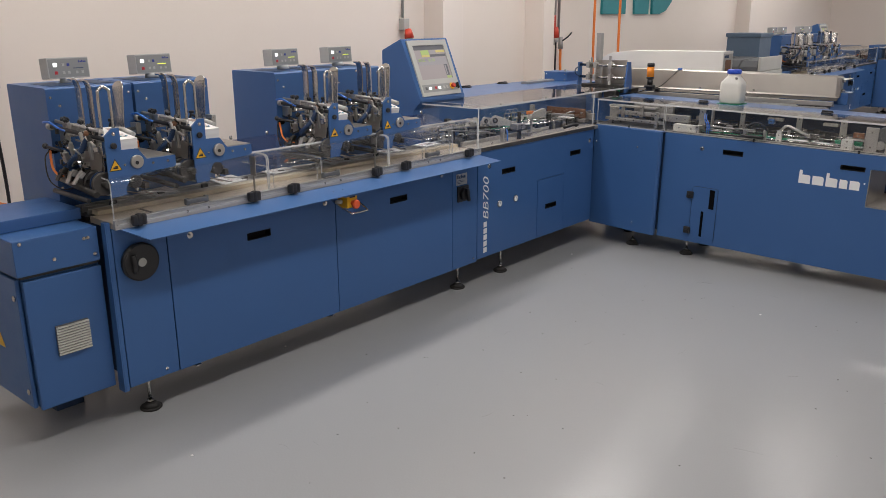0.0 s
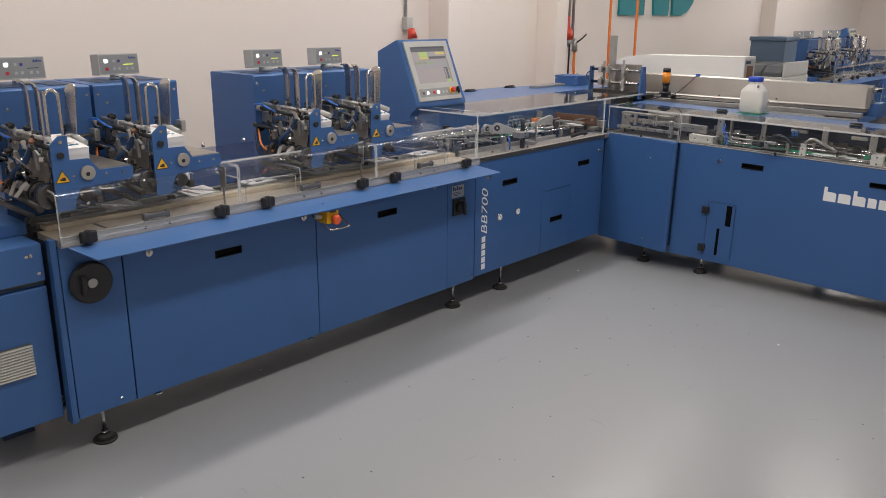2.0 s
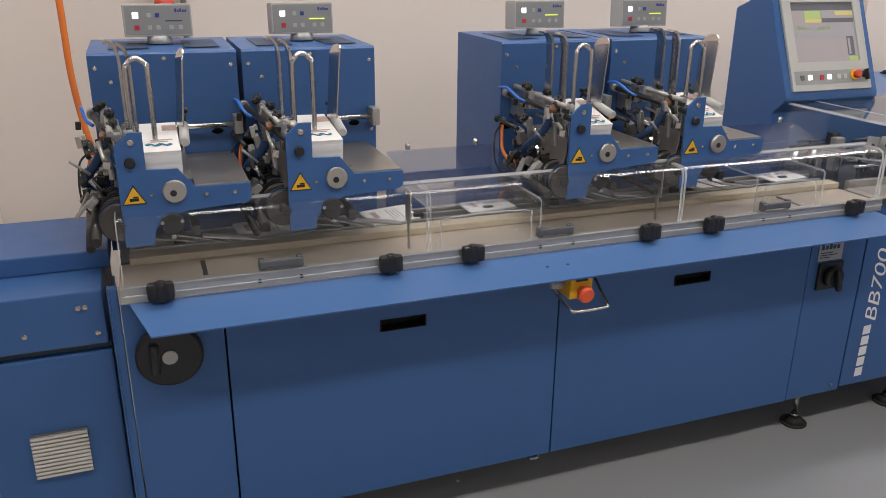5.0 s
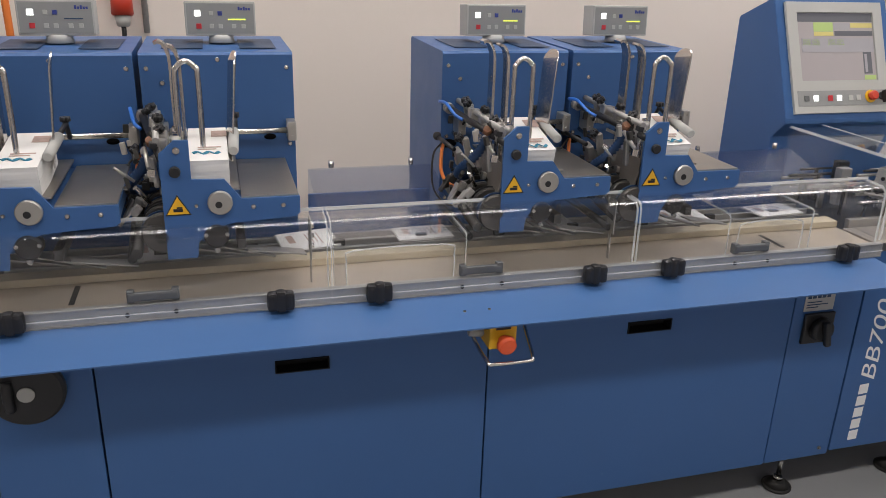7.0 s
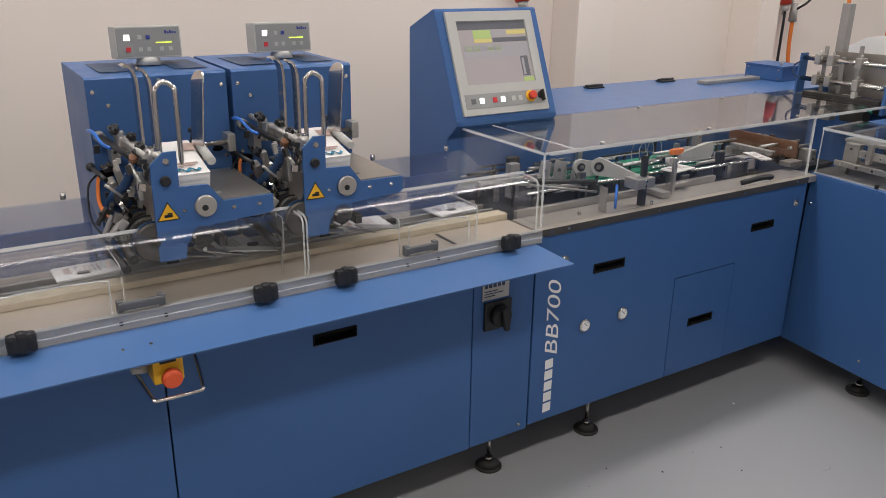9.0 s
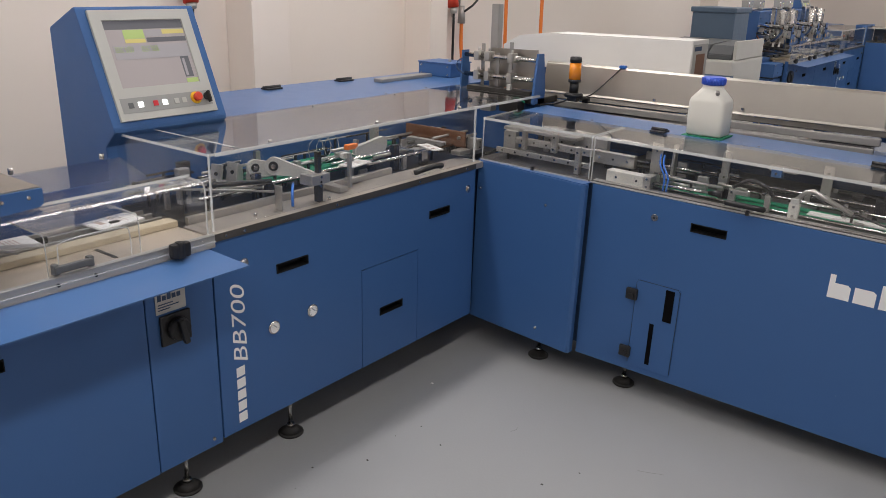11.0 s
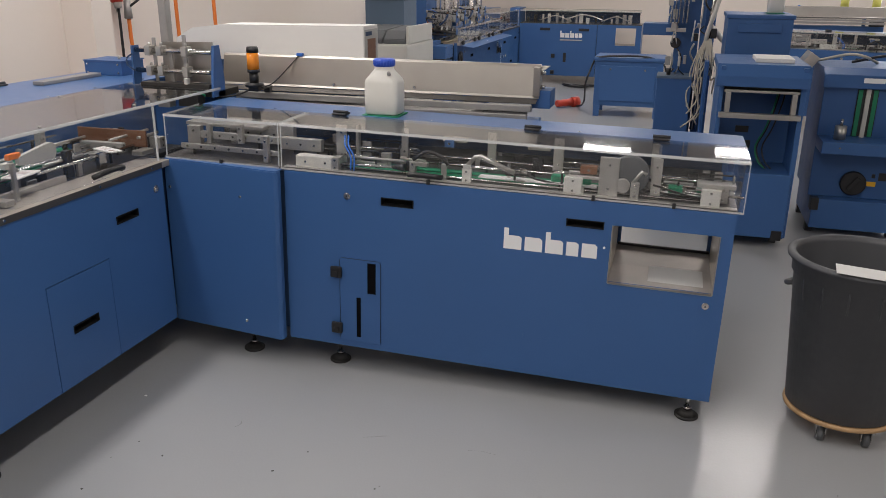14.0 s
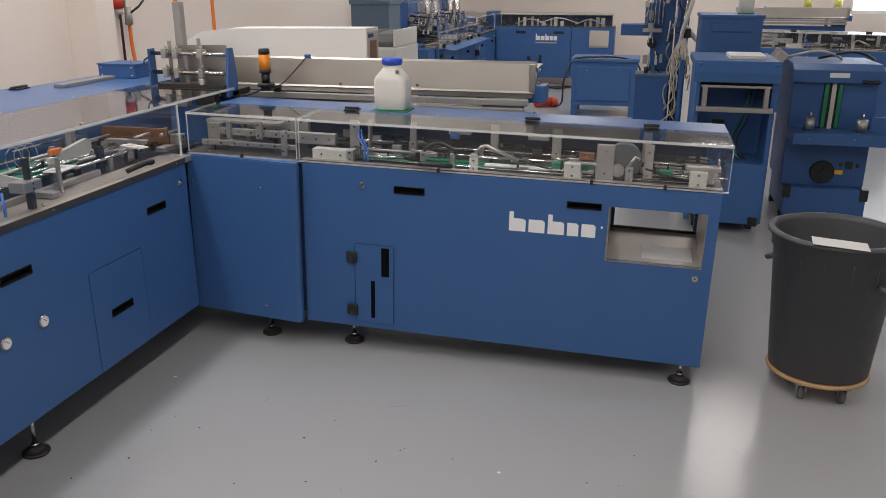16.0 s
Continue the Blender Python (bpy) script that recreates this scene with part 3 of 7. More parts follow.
def loose_sheet(x, y, z, rz, w=0.10, h=0.15, tilt=0.0):
    ob = thing("paper_sheet", (x, y, z), "white printed paper sheet lying on the conveyor", "paper", "sheets on the conveyor", xf=None)
    b = box(N(), -w / 2, w / 2, -h / 2, h / 2, 0, 0.003)
    box(b, -w / 2, w / 2, -h / 2 + 0.002, h / 2 + 0.001, 0.0031, 0.005)
    part("folded_page", b_shift(b, (x, y, z)), M_PAPER, ob)
    part("printed_field", b_shift(box(N(), -w * 0.32, w * 0.1, -h * 0.34, -h * 0.22, 0.0052, 0.0056), (x, y, z)), M_PRINT, ob)
    for k in range(4):
        b = box(N(), -w * 0.32, w * (0.3 - 0.06 * (k % 3)), h * (0.0 + 0.07 * k), h * (0.02 + 0.07 * k), 0.0052, 0.0056)
        part("printed_line", b_shift(b, (x, y, z)), M_PRINT, ob)
    ob.matrix_basis = pose(x, y, z, 0, tilt, rz)
    return ob


def b_shift(b, v):
    bmesh.ops.translate(b, verts=b.verts[:], vec=v)
    return b


for x, y, rz, tl in ((AX - 0.285, 1.66, 8, 8), (AX - 0.285, 2.02, 12, 8), (AX - 0.285, 2.33, 2, 0), (AX - 0.285, 2.70, 10, 6), (AX - 0.285, 3.12, -3, 0), (AX - 0.28, 3.44, 5, 0)):
    loose_sheet(x, y, 0.876, rz, tilt=tl)

# clear covers over the conveyor
COVER = [(AX + 0.008, 0.862)] + [(AX - 0.018 + 0.026 * math.cos(radians(a)), 1.002 + 0.026 * math.sin(radians(a))) for a in range(0, 91, 9)] + [(AX - 0.07, 1.03)]


def cover(y0, y1, knobs, handle):
    c = thing("conveyor_cover", (AX, (y0 + y1) / 2, 0.862), "clear bent acrylic safety cover with black knobs", "safety cover", "clear covers along the conveyor")
    part("clear_sheet", sheet(N(), COVER, "y", y0 + 0.002, y1 - 0.002, 0.005), M_CLEAR, c, "", False)
    b = N()
    for y in (y0 + 0.002, y1 - 0.0045):
        sheet(b, COVER, "y", y, y + 0.0025, 0.0058)
    box(b, AX - 0.074, AX - 0.0702, y0, y1, 1.0285, 1.0358)
    box(b, AX + 0.0328, AX + 0.0365, y0, y1, 0.8512, 0.8532)
    part("edge", b, M_EDGE, c, "bright edge line of the clear acrylic", False)
    part("clamp_strip", box(N(), AX + 0.0328, AX + 0.0358, y0 + 0.001, y1 - 0.001, 0.8533, 0.876), M_CLEAR, c, "", False)
    for y in knobs:
        b = box(N(), AX + 0.033, AX + 0.052, y - 0.028, y + 0.028, 0.841, 0.883, 0.008)
        for o, h in ((-0.0185, 0.022), (0, 0.026), (0.0185, 0.022)):
            box(b, AX + 0.036, AX + 0.062, y + o - 0.0115, y + o + 0.0115, 0.862 - h, 0.862 + h, 0.009)
        cyl(b, (AX + 0.03, y, 0.862), (AX + 0.036, y, 0.862), 0.018, seg=16)
        part("clamp_knob", b, M_BLACK, c, "black lobed clamp knob")
    for y in handle:
        b = box(N(), AX + 0.016, AX + 0.03, y - 0.052, y + 0.052, 0.878, 0.898, 0.005)
        for o in (-0.046, 0.046):
            box(b, AX + 0.009, AX + 0.026, y + o - 0.008, y + o + 0.008, 0.874, 0.902, 0.003)
        part("grip", b, M_DKGREY, c, "dark grey plastic grip")
    return c


cover(1.293, 2.038, (1.375, 1.923), (1.655,))
cover(2.04, 2.815, (2.146, 2.688), (2.40,))
cover(2.818, 3.572, (2.906, 3.442), (3.15,))
# small inner tunnels of clear sheet
for y0, y1 in ((2.05, 2.37), (3.10, 3.36)):
    tn = thing("clear_tunnel", (AX - 0.06, y0, 0.858), "small bent clear acrylic tunnel over the conveyor", "safety cover", "clear inner tunnels")
    prof = [(AX - 0.012, 0.8585)] + [(AX - 0.026 + 0.014 * math.cos(radians(a)), 0.958 + 0.014 * math.sin(radians(a))) for a in range(0, 91, 10)] + [(AX - 0.2, 0.972)]
    part("clear_sheet", sheet(N(), prof, "y", y0, y1, 0.004), M_CLEAR, tn, "", False)
    b = N()
    tube(b, [(AX - 0.011, y0 + 0.03, 0.86), (AX - 0.011, y0 + 0.03, 0.92), (AX - 0.013, y0 + 0.05, 0.945), (AX - 0.014, y1 - 0.05, 0.945), (AX - 0.011, y1 - 0.03, 0.92), (AX - 0.011, y1 - 0.03, 0.86)], 0.0018, 6, 3)
    for y in (y0, y1):
        sheet(b, prof, "y", y, y + 0.0015, 0.0045)
    part("edge", b, M_EDGE, tn, "bright edge line of the clear acrylic", False)
for y in (2.005, 2.775):
    br = thing("cover_bracket", (AX - 0.06, y, 0.86), "small drilled steel bracket carrying the clear cover", "bracket", "cover brackets")
    part("plate", box(N(), AX - 0.075, AX - 0.035, y - 0.004, y, 0.93, 1.02, 0.002), M_ALU, br)
    part("tongue", box(N(), AX - 0.06, AX - 0.048, y - 0.004, y, 0.8585, 0.93, 0.002), M_ALU, br)
    for z in (0.95, 0.975, 1.0):
        part("screw", cyl(N(), (AX - 0.05, y, z), (AX - 0.05, y + 0.006, z), 0.006, seg=10), M_CHROME, br)

# left-hand control cabinet
cb = thing("control_cabinet", (AX - 0.3, 1.1, 0), "blue steel control cabinet with louvred vent at the machine's end", "control cabinet")
CX = -2.79
part("body", box(N(), CX - 0.48, CX - 0.022, 0.955, 1.25, 0.175, 0.70, 0.004), M_BLUE, cb)
dr = part("front_panel", box(N(), CX - 0.02, CX, 0.951, 1.250, 0.17, 0.688, 0.006), M_BLUE, cb)
b = box(N(), CX, CX + 0.008, 1.04, 1.168, 0.368, 0.492, 0.003)
v = part("vent_frame", b, M_DKGREY, dr, "beige louvred vent")
for k in range(11):
    z = 0.374 + 0.0107 * k
    part("slat", box(N(), CX + 0.008, CX + 0.016, 1.040, 1.168, z, z + 0.0066, 0.001), M_CREAMMC, v)
sd = part("side_door", box(N(), CX - 0.47, CX - 0.03, 0.935, 0.951, 0.175, 0.695, 0.005), M_BLUE, cb)
for z in (0.24, 0.62):
    b = cyl(N(), (CX - 0.055, 0.935, z), (CX - 0.055, 0.929, z), 0.012, seg=16, bev=0.002)
    part("lock", b, M_CHROME, sd, "round steel lock")
b = prism(N(), [(CX - 0.30, 0.38), (CX - 0.22, 0.38), (CX - 0.26, 0.45)], "y", 0.933, 0.9345)
part("warning_triangle", b, M_YELLOW, sd, "yellow warning triangle")
up = part("upper_case", box(N(), CX - 0.45, CX + 0.012, 0.93, 1.245, 0.712, 0.848, 0.004), M_BLUE, cb)
part("upper_step", box(N(), CX - 0.45, CX - 0.14, 0.93, 1.262, 0.8485, 0.895, 0.004), M_BLUE, cb)
part("seal", box(N(), CX - 0.46, CX - 0.002, 0.945, 1.245, 0.70, 0.7115), M_BLACK, cb)
for y, z in ((0.955, 0.836), (1.19, 0.81), (1.205, 0.81), (1.225, 0.742), (1.07, 0.755)):
    bolt_x(up, CX + 0.012, y, z, 0.007)
# added support, dark so that it sinks into the shadow below the cabinet
part("plinth", box(N(), CX - 0.44, CX - 0.30, 1.12, 1.24, 0, 0.174, 0.003), M_SHADEBLUE, cb)

# right-hand section of the long machine
sec = thing("transfer_machine", (AX - 0.25, 4.25, 0), "blue sheet-metal transfer section with gauges and a small door", "machine base")
part("carcass", box(N(), AX - 0.62, AX - 0.045, 3.585, 5.3, AZ0 + 0.04, 0.83), M_SHADEBLUE, sec)
R4, R5 = (3.826, 3.966, 0.670, 0.703), (4.625, 4.757, 0.683, 0.715)
D = (4.228, 4.557, 0.176, 0.572)
pn = part("front_panel", holed(N(), 3.582, 4.935, AZ0 + 0.012, 0.836, [R4, R5, (D[0], D[1], AZ0 + 0.012, D[3])], "x", AX - 0.03, AX), M_BLUE, sec)
recess(pn, *R4)
recess(pn, *R5)
R6 = (4.327, 4.462, 0.358, 0.391)
dd = part("small_door", holed(N(), D[0] + 0.003, D[1] - 0.003, AZ0 + 0.012, D[3] - 0.003, [R6], "x", AX - 0.03, AX + 0.001), M_BLUE, sec)
recess(dd, *R6)
for y, z in ((3.803, 0.489), (3.976, 0.494)):
    g = part("pressure_gauge", cyl(N(), (AX, y, z), (AX + 0.008, y, z), 0.023, seg=28, bev=0.002), M_CHROME, sec, "small round pressure gauge in a chrome ring")
    part("dial", cyl(N(), (AX + 0.008, y, z), (AX + 0.0088, y, z), 0.018, seg=24), M_WHITE, g, "white gauge dial")
    b = box(N(), AX + 0.0092, AX + 0.0102, y - 0.0012, y + 0.0012, z - 0.004, z + 0.014, 0, Euler((radians(50), 0, 0)).to_matrix())
    for k in range(9):
        a = radians(-135 + 270 * k / 8)
        box(b, AX + 0.009, AX + 0.0094, y + 0.0145 * math.sin(a) - 0.001, y + 0.0145 * math.sin(a) + 0.001, z + 0.0145 * math.cos(a) - 0.001, z + 0.0145 * math.cos(a) + 0.001)
    part("needle", b, M_INK, g)
for y, z in ((3.697, 0.742), (4.884, 0.76)):
    bolt_x(sec, AX, y, z, 0.013)
for y in (3.925,):
    foot(sec, AX - 0.075, y, AZ0 + 0.05)
for y in (3.925, 5.1):
    foot(sec, AX - 0.52, y, AZ0 + 0.05)
# the maker's mark as plain upright blocks, the model's number above it
b = N()
z = 0.20
for k in range(5):
    prism(b, [(3.643, z), (3.676, z + 0.002), (3.676, z + 0.035), (3.643, z + 0.033)], "x", AX + 0.0003, AX + 0.0012)
    z += 0.041
part("marking_bold", b, M_WHITE, sec, "white vertical block marking")
tx = bpy.data.curves.new("model_number", "FONT")
tx.body, tx.shear, tx.extrude = "BB700", 0.3, 0.0
to = bpy.data.objects.new("model_number", tx)
me = bpy.data.meshes.new_from_object(to)
b = N()
b.from_mesh(me)
bpy.data.objects.remove(to)
bpy.data.meshes.remove(me)
us, vs = [v.co.x for v in b.verts], [v.co.y for v in b.verts]
u0, du, v0, dv = min(us), max(us) - min(us), min(vs), max(vs) - min(vs)
for v in b.verts:
    v.co = Vector((AX + 0.0012, 3.69 - 0.054 * (v.co.y - v0) / dv, 0.412 + 0.272 * (v.co.x - u0) / du))
part("model_number", b, M_WHITE, sec, "white slanted thin lettering")


# ---- the four sheet feeders ----
def triangle_sign(parent, x, y, z, a):
    b = prism(N(), [(y - a, z - a * 0.58), (y + a, z - a * 0.58), (y, z + a * 1.15)], "x", x, x + 0.001)
    tr = part("warning_sign", b, M_BLACK, parent, "yellow and black triangular warning sign")
    a *= 0.86
    part("sign_face", prism(N(), [(y - a, z - a * 0.55), (y + a, z - a * 0.55), (y, z + a * 1.12)], "x", x + 0.001, x + 0.0016), M_YELLOW, tr)
    b = box(N(), x + 0.0017, x + 0.0022, y - a * 0.42, y + a * 0.42, z - a * 0.32, z - a * 0.02, 0.0002)
    box(b, x + 0.0017, x + 0.0022, y - a * 0.1, y + a * 0.4, z, z + a * 0.16)
    part("sign_print", b, M_BLACK, tr)


def star_knob(b, c, r, up=(0, 0, 1)):
    c, u = Vector(c), Vector(up).normalized()
    cyl(b, c, c + u * r * 0.9, r * 0.55, seg=8)
    p = u.orthogonal().normalized()
    q = u.cross(p)
    for k in range(5):
        o = r * 0.62 * (math.cos(k * 1.2566) * p + math.sin(k * 1.2566) * q)
        cyl(b, c + o + u * r * 0.35, c + o + u * r * 1.25, r * 0.42, r * 0.34, 7)


def feeder(d, c0, tall, X, w):
    """One rotary sheet feeder; d: its drive disc's place along the machine, c0 and w: its cabinet's near side and width, X: its side plate's face."""
    f = thing("sheet_feeder", (-3.1, d, 0.83), "blue sheet feeder with steel guides and a stack of printed sheets" if tall else "blue sheet feeder with guides and a low leaning stack of sheets", "sheet feeder", "feeders along the conveyor")
    F = -3.105
    b = prism(N(), [(F, 0.831), (F, 1.346), (F - 0.006, 1.352), (F - 0.352, 1.354), (F - 0.358, 1.348), (F - 0.358, 0.831)], "y", c0, c0 + w)
    cab = part("cabinet", b, M_BLUE, f, "blue sheet-metal feeder cabinet")
    # thin dark patches on the flat top, standing for shade there
    part("top_recess", box(N(), F - 0.27, F - 0.06, c0 + 0.05, c0 + 0.15, 1.3545, 1.3555), M_SHADEBLUE, cab)
    part("top_recess", box(N(), F - 0.27, F - 0.06, c0 + 0.24, c0 + 0.33, 1.3545, 1.3555), M_SHADEBLUE, cab)
    for y, z in ((c0 + 0.016, 1.315), (c0 + w - 0.016, 1.315), (c0 + w / 2, 1.335), (c0 + 0.016, 1.125), (c0 + w - 0.014, 1.12), (c0 + 0.05, 1.28), (c0 + 0.016, 0.95)):
        bolt_x(cab, F, y, z, 0.0055)
    for y, z, r in ((d - 0.165, 1.105, 0.02), (d + 0.135, 1.14, 0.013)):
        b = N()
        ball(b, (F + 0.002, y, z), r, (0.15, 1.2, 0.6))
        part("slot", b, M_HOLESHADE, cab)
    # cross rod with end clamps
    part("cross_rod", tube(N(), [(-3.068, c0 + 0.045, 1.163), (-3.068, c0 + w - 0.005, 1.163)], 0.0075, 10), M_CHROME, f, "polished steel cross rod")
    for y in (c0 + 0.045, c0 + w - 0.012):
        b = box(N(), F, -3.054, y - 0.011, y + 0.011, 1.138, 1.186, 0.003)
        cyl(b, (-3.054, y, 1.175), (-3.05, y, 1.175), 0.004, seg=8)
        cyl(b, (-3.054, y, 1.148), (-3.05, y, 1.148), 0.004, seg=8)
        part("rod_clamp", b, M_ALU, f, "machined aluminium rod clamp")
    # stepped side plate
    out = [(d - 0.118, 0.95), (d - 0.118, 1.186), (d - 0.086, 1.214), (d - 0.056, 1.214), (d - 0.056, 1.128), (d + 0.012, 1.126), (d + 0.046, 1.080), (d + 0.172, 1.080), (d + 0.172, 1.042), (d + 0.162, 1.034), (d + 0.02, 1.026), (d - 0.03, 1.008), (d - 0.05, 0.985), (d - 0.055, 0.95)]
    sp = part("side_plate", prism(N(), out, "x", X - 0.008, X), M_BLUE, f, "blue stepped side plate")
    b = cyl(N(), (X, d, 1.076), (X + 0.012, d, 1.076), 0.0265, seg=28, bev=0.002)
    dk = part("drive_disc", b, M_ALU, sp, "round aluminium drive disc")
    part("disc_bore", cyl(N(), (X + 0.012, d - 0.003, 1.073), (X + 0.0135, d - 0.003, 1.073), 0.0075, seg=14), M_BLACK, dk)
    b = cyl(N(), (X - 0.03, d - 0.012, 0.998), (X + 0.006, d - 0.012, 0.998), 0.027, seg=28, bev=0.004)
    hub = part("hub", b, M_BLACK, sp, "black hub below the disc")
    for o in (-0.022, 0.022):
        part("screw", cyl(N(), (X + 0.006, d - 0.012 + o, 1.004), (X + 0.01, d - 0.012 + o, 1.004), 0.0045, seg=10), M_CHROME, hub)
    part("screw", cyl(N(), (X, d - 0.012, 0.968), (X + 0.01, d - 0.012, 0.968), 0.006, seg=10), M_CHROME, hub)
    for y, z, r in ((d - 0.082, 1.193, 0.0075), (d + 0.07, 1.062, 0.005), (d + 0.135, 1.062, 0.005), (d - 0.05, 1.07, 0.004)):
        bolt_x(sp, X, y, z, r)
    part("black_knob", cyl(N(), (X, d - 0.088, 1.148), (X + 0.012, d - 0.088, 1.148), 0.012, seg=16, bev=0.002), M_BLACK, sp)
    triangle_sign(sp, X + 0.0002, d - 0.088, 1.066, 0.027)
    # tables
    tb = part("table", box(N(), -3.10, X - 0.008, d + 0.046, d + 0.17, 1.0795, 1.084, 0.001), M_STEEL, f, "grey sheet-steel table")
    part("table_edge", box(N(), -3.10, X - 0.009, d + 0.168, d + 0.1715, 1.05, 1.0794), M_BLUE, tb)
    part("stack_table", box(N(), -3.09, X - 0.009, d - 0.10, d + 0.044, 1.098, 1.103, 0.001), M_STEEL, f)
    part("tray_box", box(N(), -3.10, X - 0.009, d + 0.02, d + 0.165, 1.036, 1.0785, 0.003), M_BLUE, f)
    # stack of sheets
    h = 0.075 if tall else 0.05
    lean = Euler((0, radians(7), 0)).to_matrix() if tall else Euler((0, radians(14), 0)).to_matrix()
    st = part("printed_block", N_stack(-2.995, X - 0.02, d - 0.062, d + 0.024, 1.1035 if tall else 1.125, h, lean), M_PAPER, f, "stack of white printed sheets")
    zt = (1.1035 if tall else 1.125) + h
    b = N()
    for k, (u0, u1, v0, v1) in enumerate(((-0.075, -0.035, 0.01, 0.045), (0.03, 0.036, -0.02, 0.03), (0.042, 0.048, -0.02, 0.02))):
        box(b, u0, u1, v0, v1, 0, 0.0006)
    b2 = N()
    tube(b2, [(0.07, -0.03, 0.001), (0.062, -0.02, 0.001), (0.075, -0.008, 0.001), (0.063, 0.004, 0.001), (0.075, 0.016, 0.001), (0.066, 0.026, 0.001)], 0.004, 6, 4, 0, 0.2)
    c = Vector((-2.895, d - 0.02, zt - h / 2))
    for bb, mt, nm in ((b, M_PRINT, "print"), (b2, M_TEALINK, "logo_print")):
        for v in bb.verts:
            v.co = c + lean @ (v.co + Vector((0, 0, h / 2 + 0.0012)))
        part(nm, bb, mt, st)
    # guides above the stack
    arc = [(-2.93 + 0.03 * math.cos(radians(q)), 1.352 + 0.026 * math.sin(radians(q))) for q in range(0, 181, 20)]
    b = prism(N(), [(-2.96, 1.13), (-2.90, 1.13)] + arc, "y", d + 0.026, d + 0.029)
    for v in b.verts:
        v.co.y += (v.co.z - 1.104) * 0.04 + max(0, v.co.z - 1.325) * 0.3 + (v.co.x + 2.93) * 0.18
    part("flat_guide", b, M_CHROME, f, "flat polished steel guide with a rounded tip")
    part("loop_guide", tube(N(), [(-2.86, d - 0.076, 1.11), (-2.86, d - 0.076, 1.325), (-2.861, d - 0.070, 1.352), (-2.862, d - 0.052, 1.364), (-2.861, d - 0.034, 1.352), (-2.86, d - 0.028, 1.325), (-2.86, d - 0.028, 1.11)], 0.0062, 10, 5), M_CHROME, f, "bent round-bar loop guide")
    hook = [(d - 0.085, 1.12), (d - 0.085, 1.34), (d - 0.0865, 1.362), (d - 0.092, 1.38), (d - 0.101, 1.392), (d - 0.112, 1.396), (d - 0.121, 1.392)]
    part("hook_guide", sheet(N(), hook, "x", -3.005, -2.969, 0.007), M_CHROME, f, "bent flat steel hook guide")
    part("hook_guide", sheet(N(), [(yy + 0.022, zz - 0.004) for yy, zz in hook[:6]], "x", -2.958, -2.926, 0.007), M_CHROME, f, "bent flat steel hook guide")
    g = part("side_roller", cyl(N(), (-2.83, d + 0.036, 1.172), (-2.95, d + 0.042, 1.19), 0.0115, seg=18, bev=0.002), M_GREYBOX, f, "light grey round side guide")
    b = N()
    star_knob(b, (-3.02, d + 0.048, 1.205), 0.012)
    tube(b, [(-3.05, d + 0.048, 1.165), (-3.02, d + 0.048, 1.205), (-2.95, d + 0.042, 1.19)], 0.006)
    part("clamp_knob", b, M_BLACK, g)
    # suction and gripper mechanism
    y = d - 0.135
    part("black_shaft", tube(N(), [(F, y - 0.035, 1.205), (X - 0.003, y + 0.022, 1.175)], 0.009, 10), M_BLACK, f, "black round shaft")
    part("upper_shaft", tube(N(), [(F, y - 0.005, 1.222), (-2.80, y + 0.012, 1.206)], 0.0075, 10), M_GREYMET, f)
    part("bearing_ring", tube(N(), [(F, y - 0.035, 1.205), (F + 0.02, y - 0.033, 1.203)], 0.014, 16), M_GREYMET, f)
    for k, (x, yy, z, sx, sy, sz, rx) in enumerate(((-3.03, y + 0.002, 1.213, 0.02, 0.026, 0.026, 20), (-2.985, y + 0.004, 1.205, 0.03, 0.032, 0.034, -15), (-2.93, y + 0.012, 1.20, 0.026, 0.026, 0.04, 10), (-2.875, y + 0.02, 1.193, 0.034, 0.03, 0.03, 25), (-2.83, y + 0.02, 1.188, 0.02, 0.026, 0.034, 0),
                                                (-2.96, y - 0.02, 1.12, 0.02, 0.016, 0.07, 30), (-2.90, y - 0.005, 1.13, 0.012, 0.014, 0.08, -20), (-2.85, y + 0.0, 1.125, 0.016, 0.012, 0.07, 12), (-3.0, y - 0.03, 1.09, 0.04, 0.02, 0.05, 40))):
        part("clamp_block", box(N(), x - sx / 2, x + sx / 2, yy - sy / 2, yy + sy / 2, z - sz / 2, z + sz / 2, 0.004, Euler((radians(rx * 0.45), radians(rx * 0.25), 0)).to_matrix()), M_ALU, f)
    # upright holder bars and the collars that carry the guides
    for x, yy, z0, z1 in ((-2.985, y + 0.045, 1.02, 1.20), (-2.945, y + 0.055, 1.0, 1.20), (-2.90, y + 0.045, 1.03, 1.19), (-2.86, y + 0.05, 1.02, 1.21), (-2.82, y + 0.035, 1.04, 1.19)):
        hb = part("holder_bar", box(N(), x - 0.006, x + 0.006, yy - 0.006, yy + 0.006, z0, z1, 0.0015), M_CHROME, f, "upright polished holder bar")
        part("collar", cyl(N(), (x, yy, z1 - 0.03), (x, yy, z1 - 0.006), 0.0125, seg=14, bev=0.002), M_ALU, hb)
        part("screw", cyl(N(), (x + 0.006, yy, z0 + 0.05), (x + 0.01, yy, z0 + 0.05), 0.0045, seg=10), M_BLACK, hb)
    part("sheet_chute", box(N(), -3.0, -2.83, y + 0.028, y + 0.032, 1.03, 1.11, 0.001, Euler((radians(-12), 0, 0)).to_matrix()), M_DECK, f, "bright steel sheet chute")
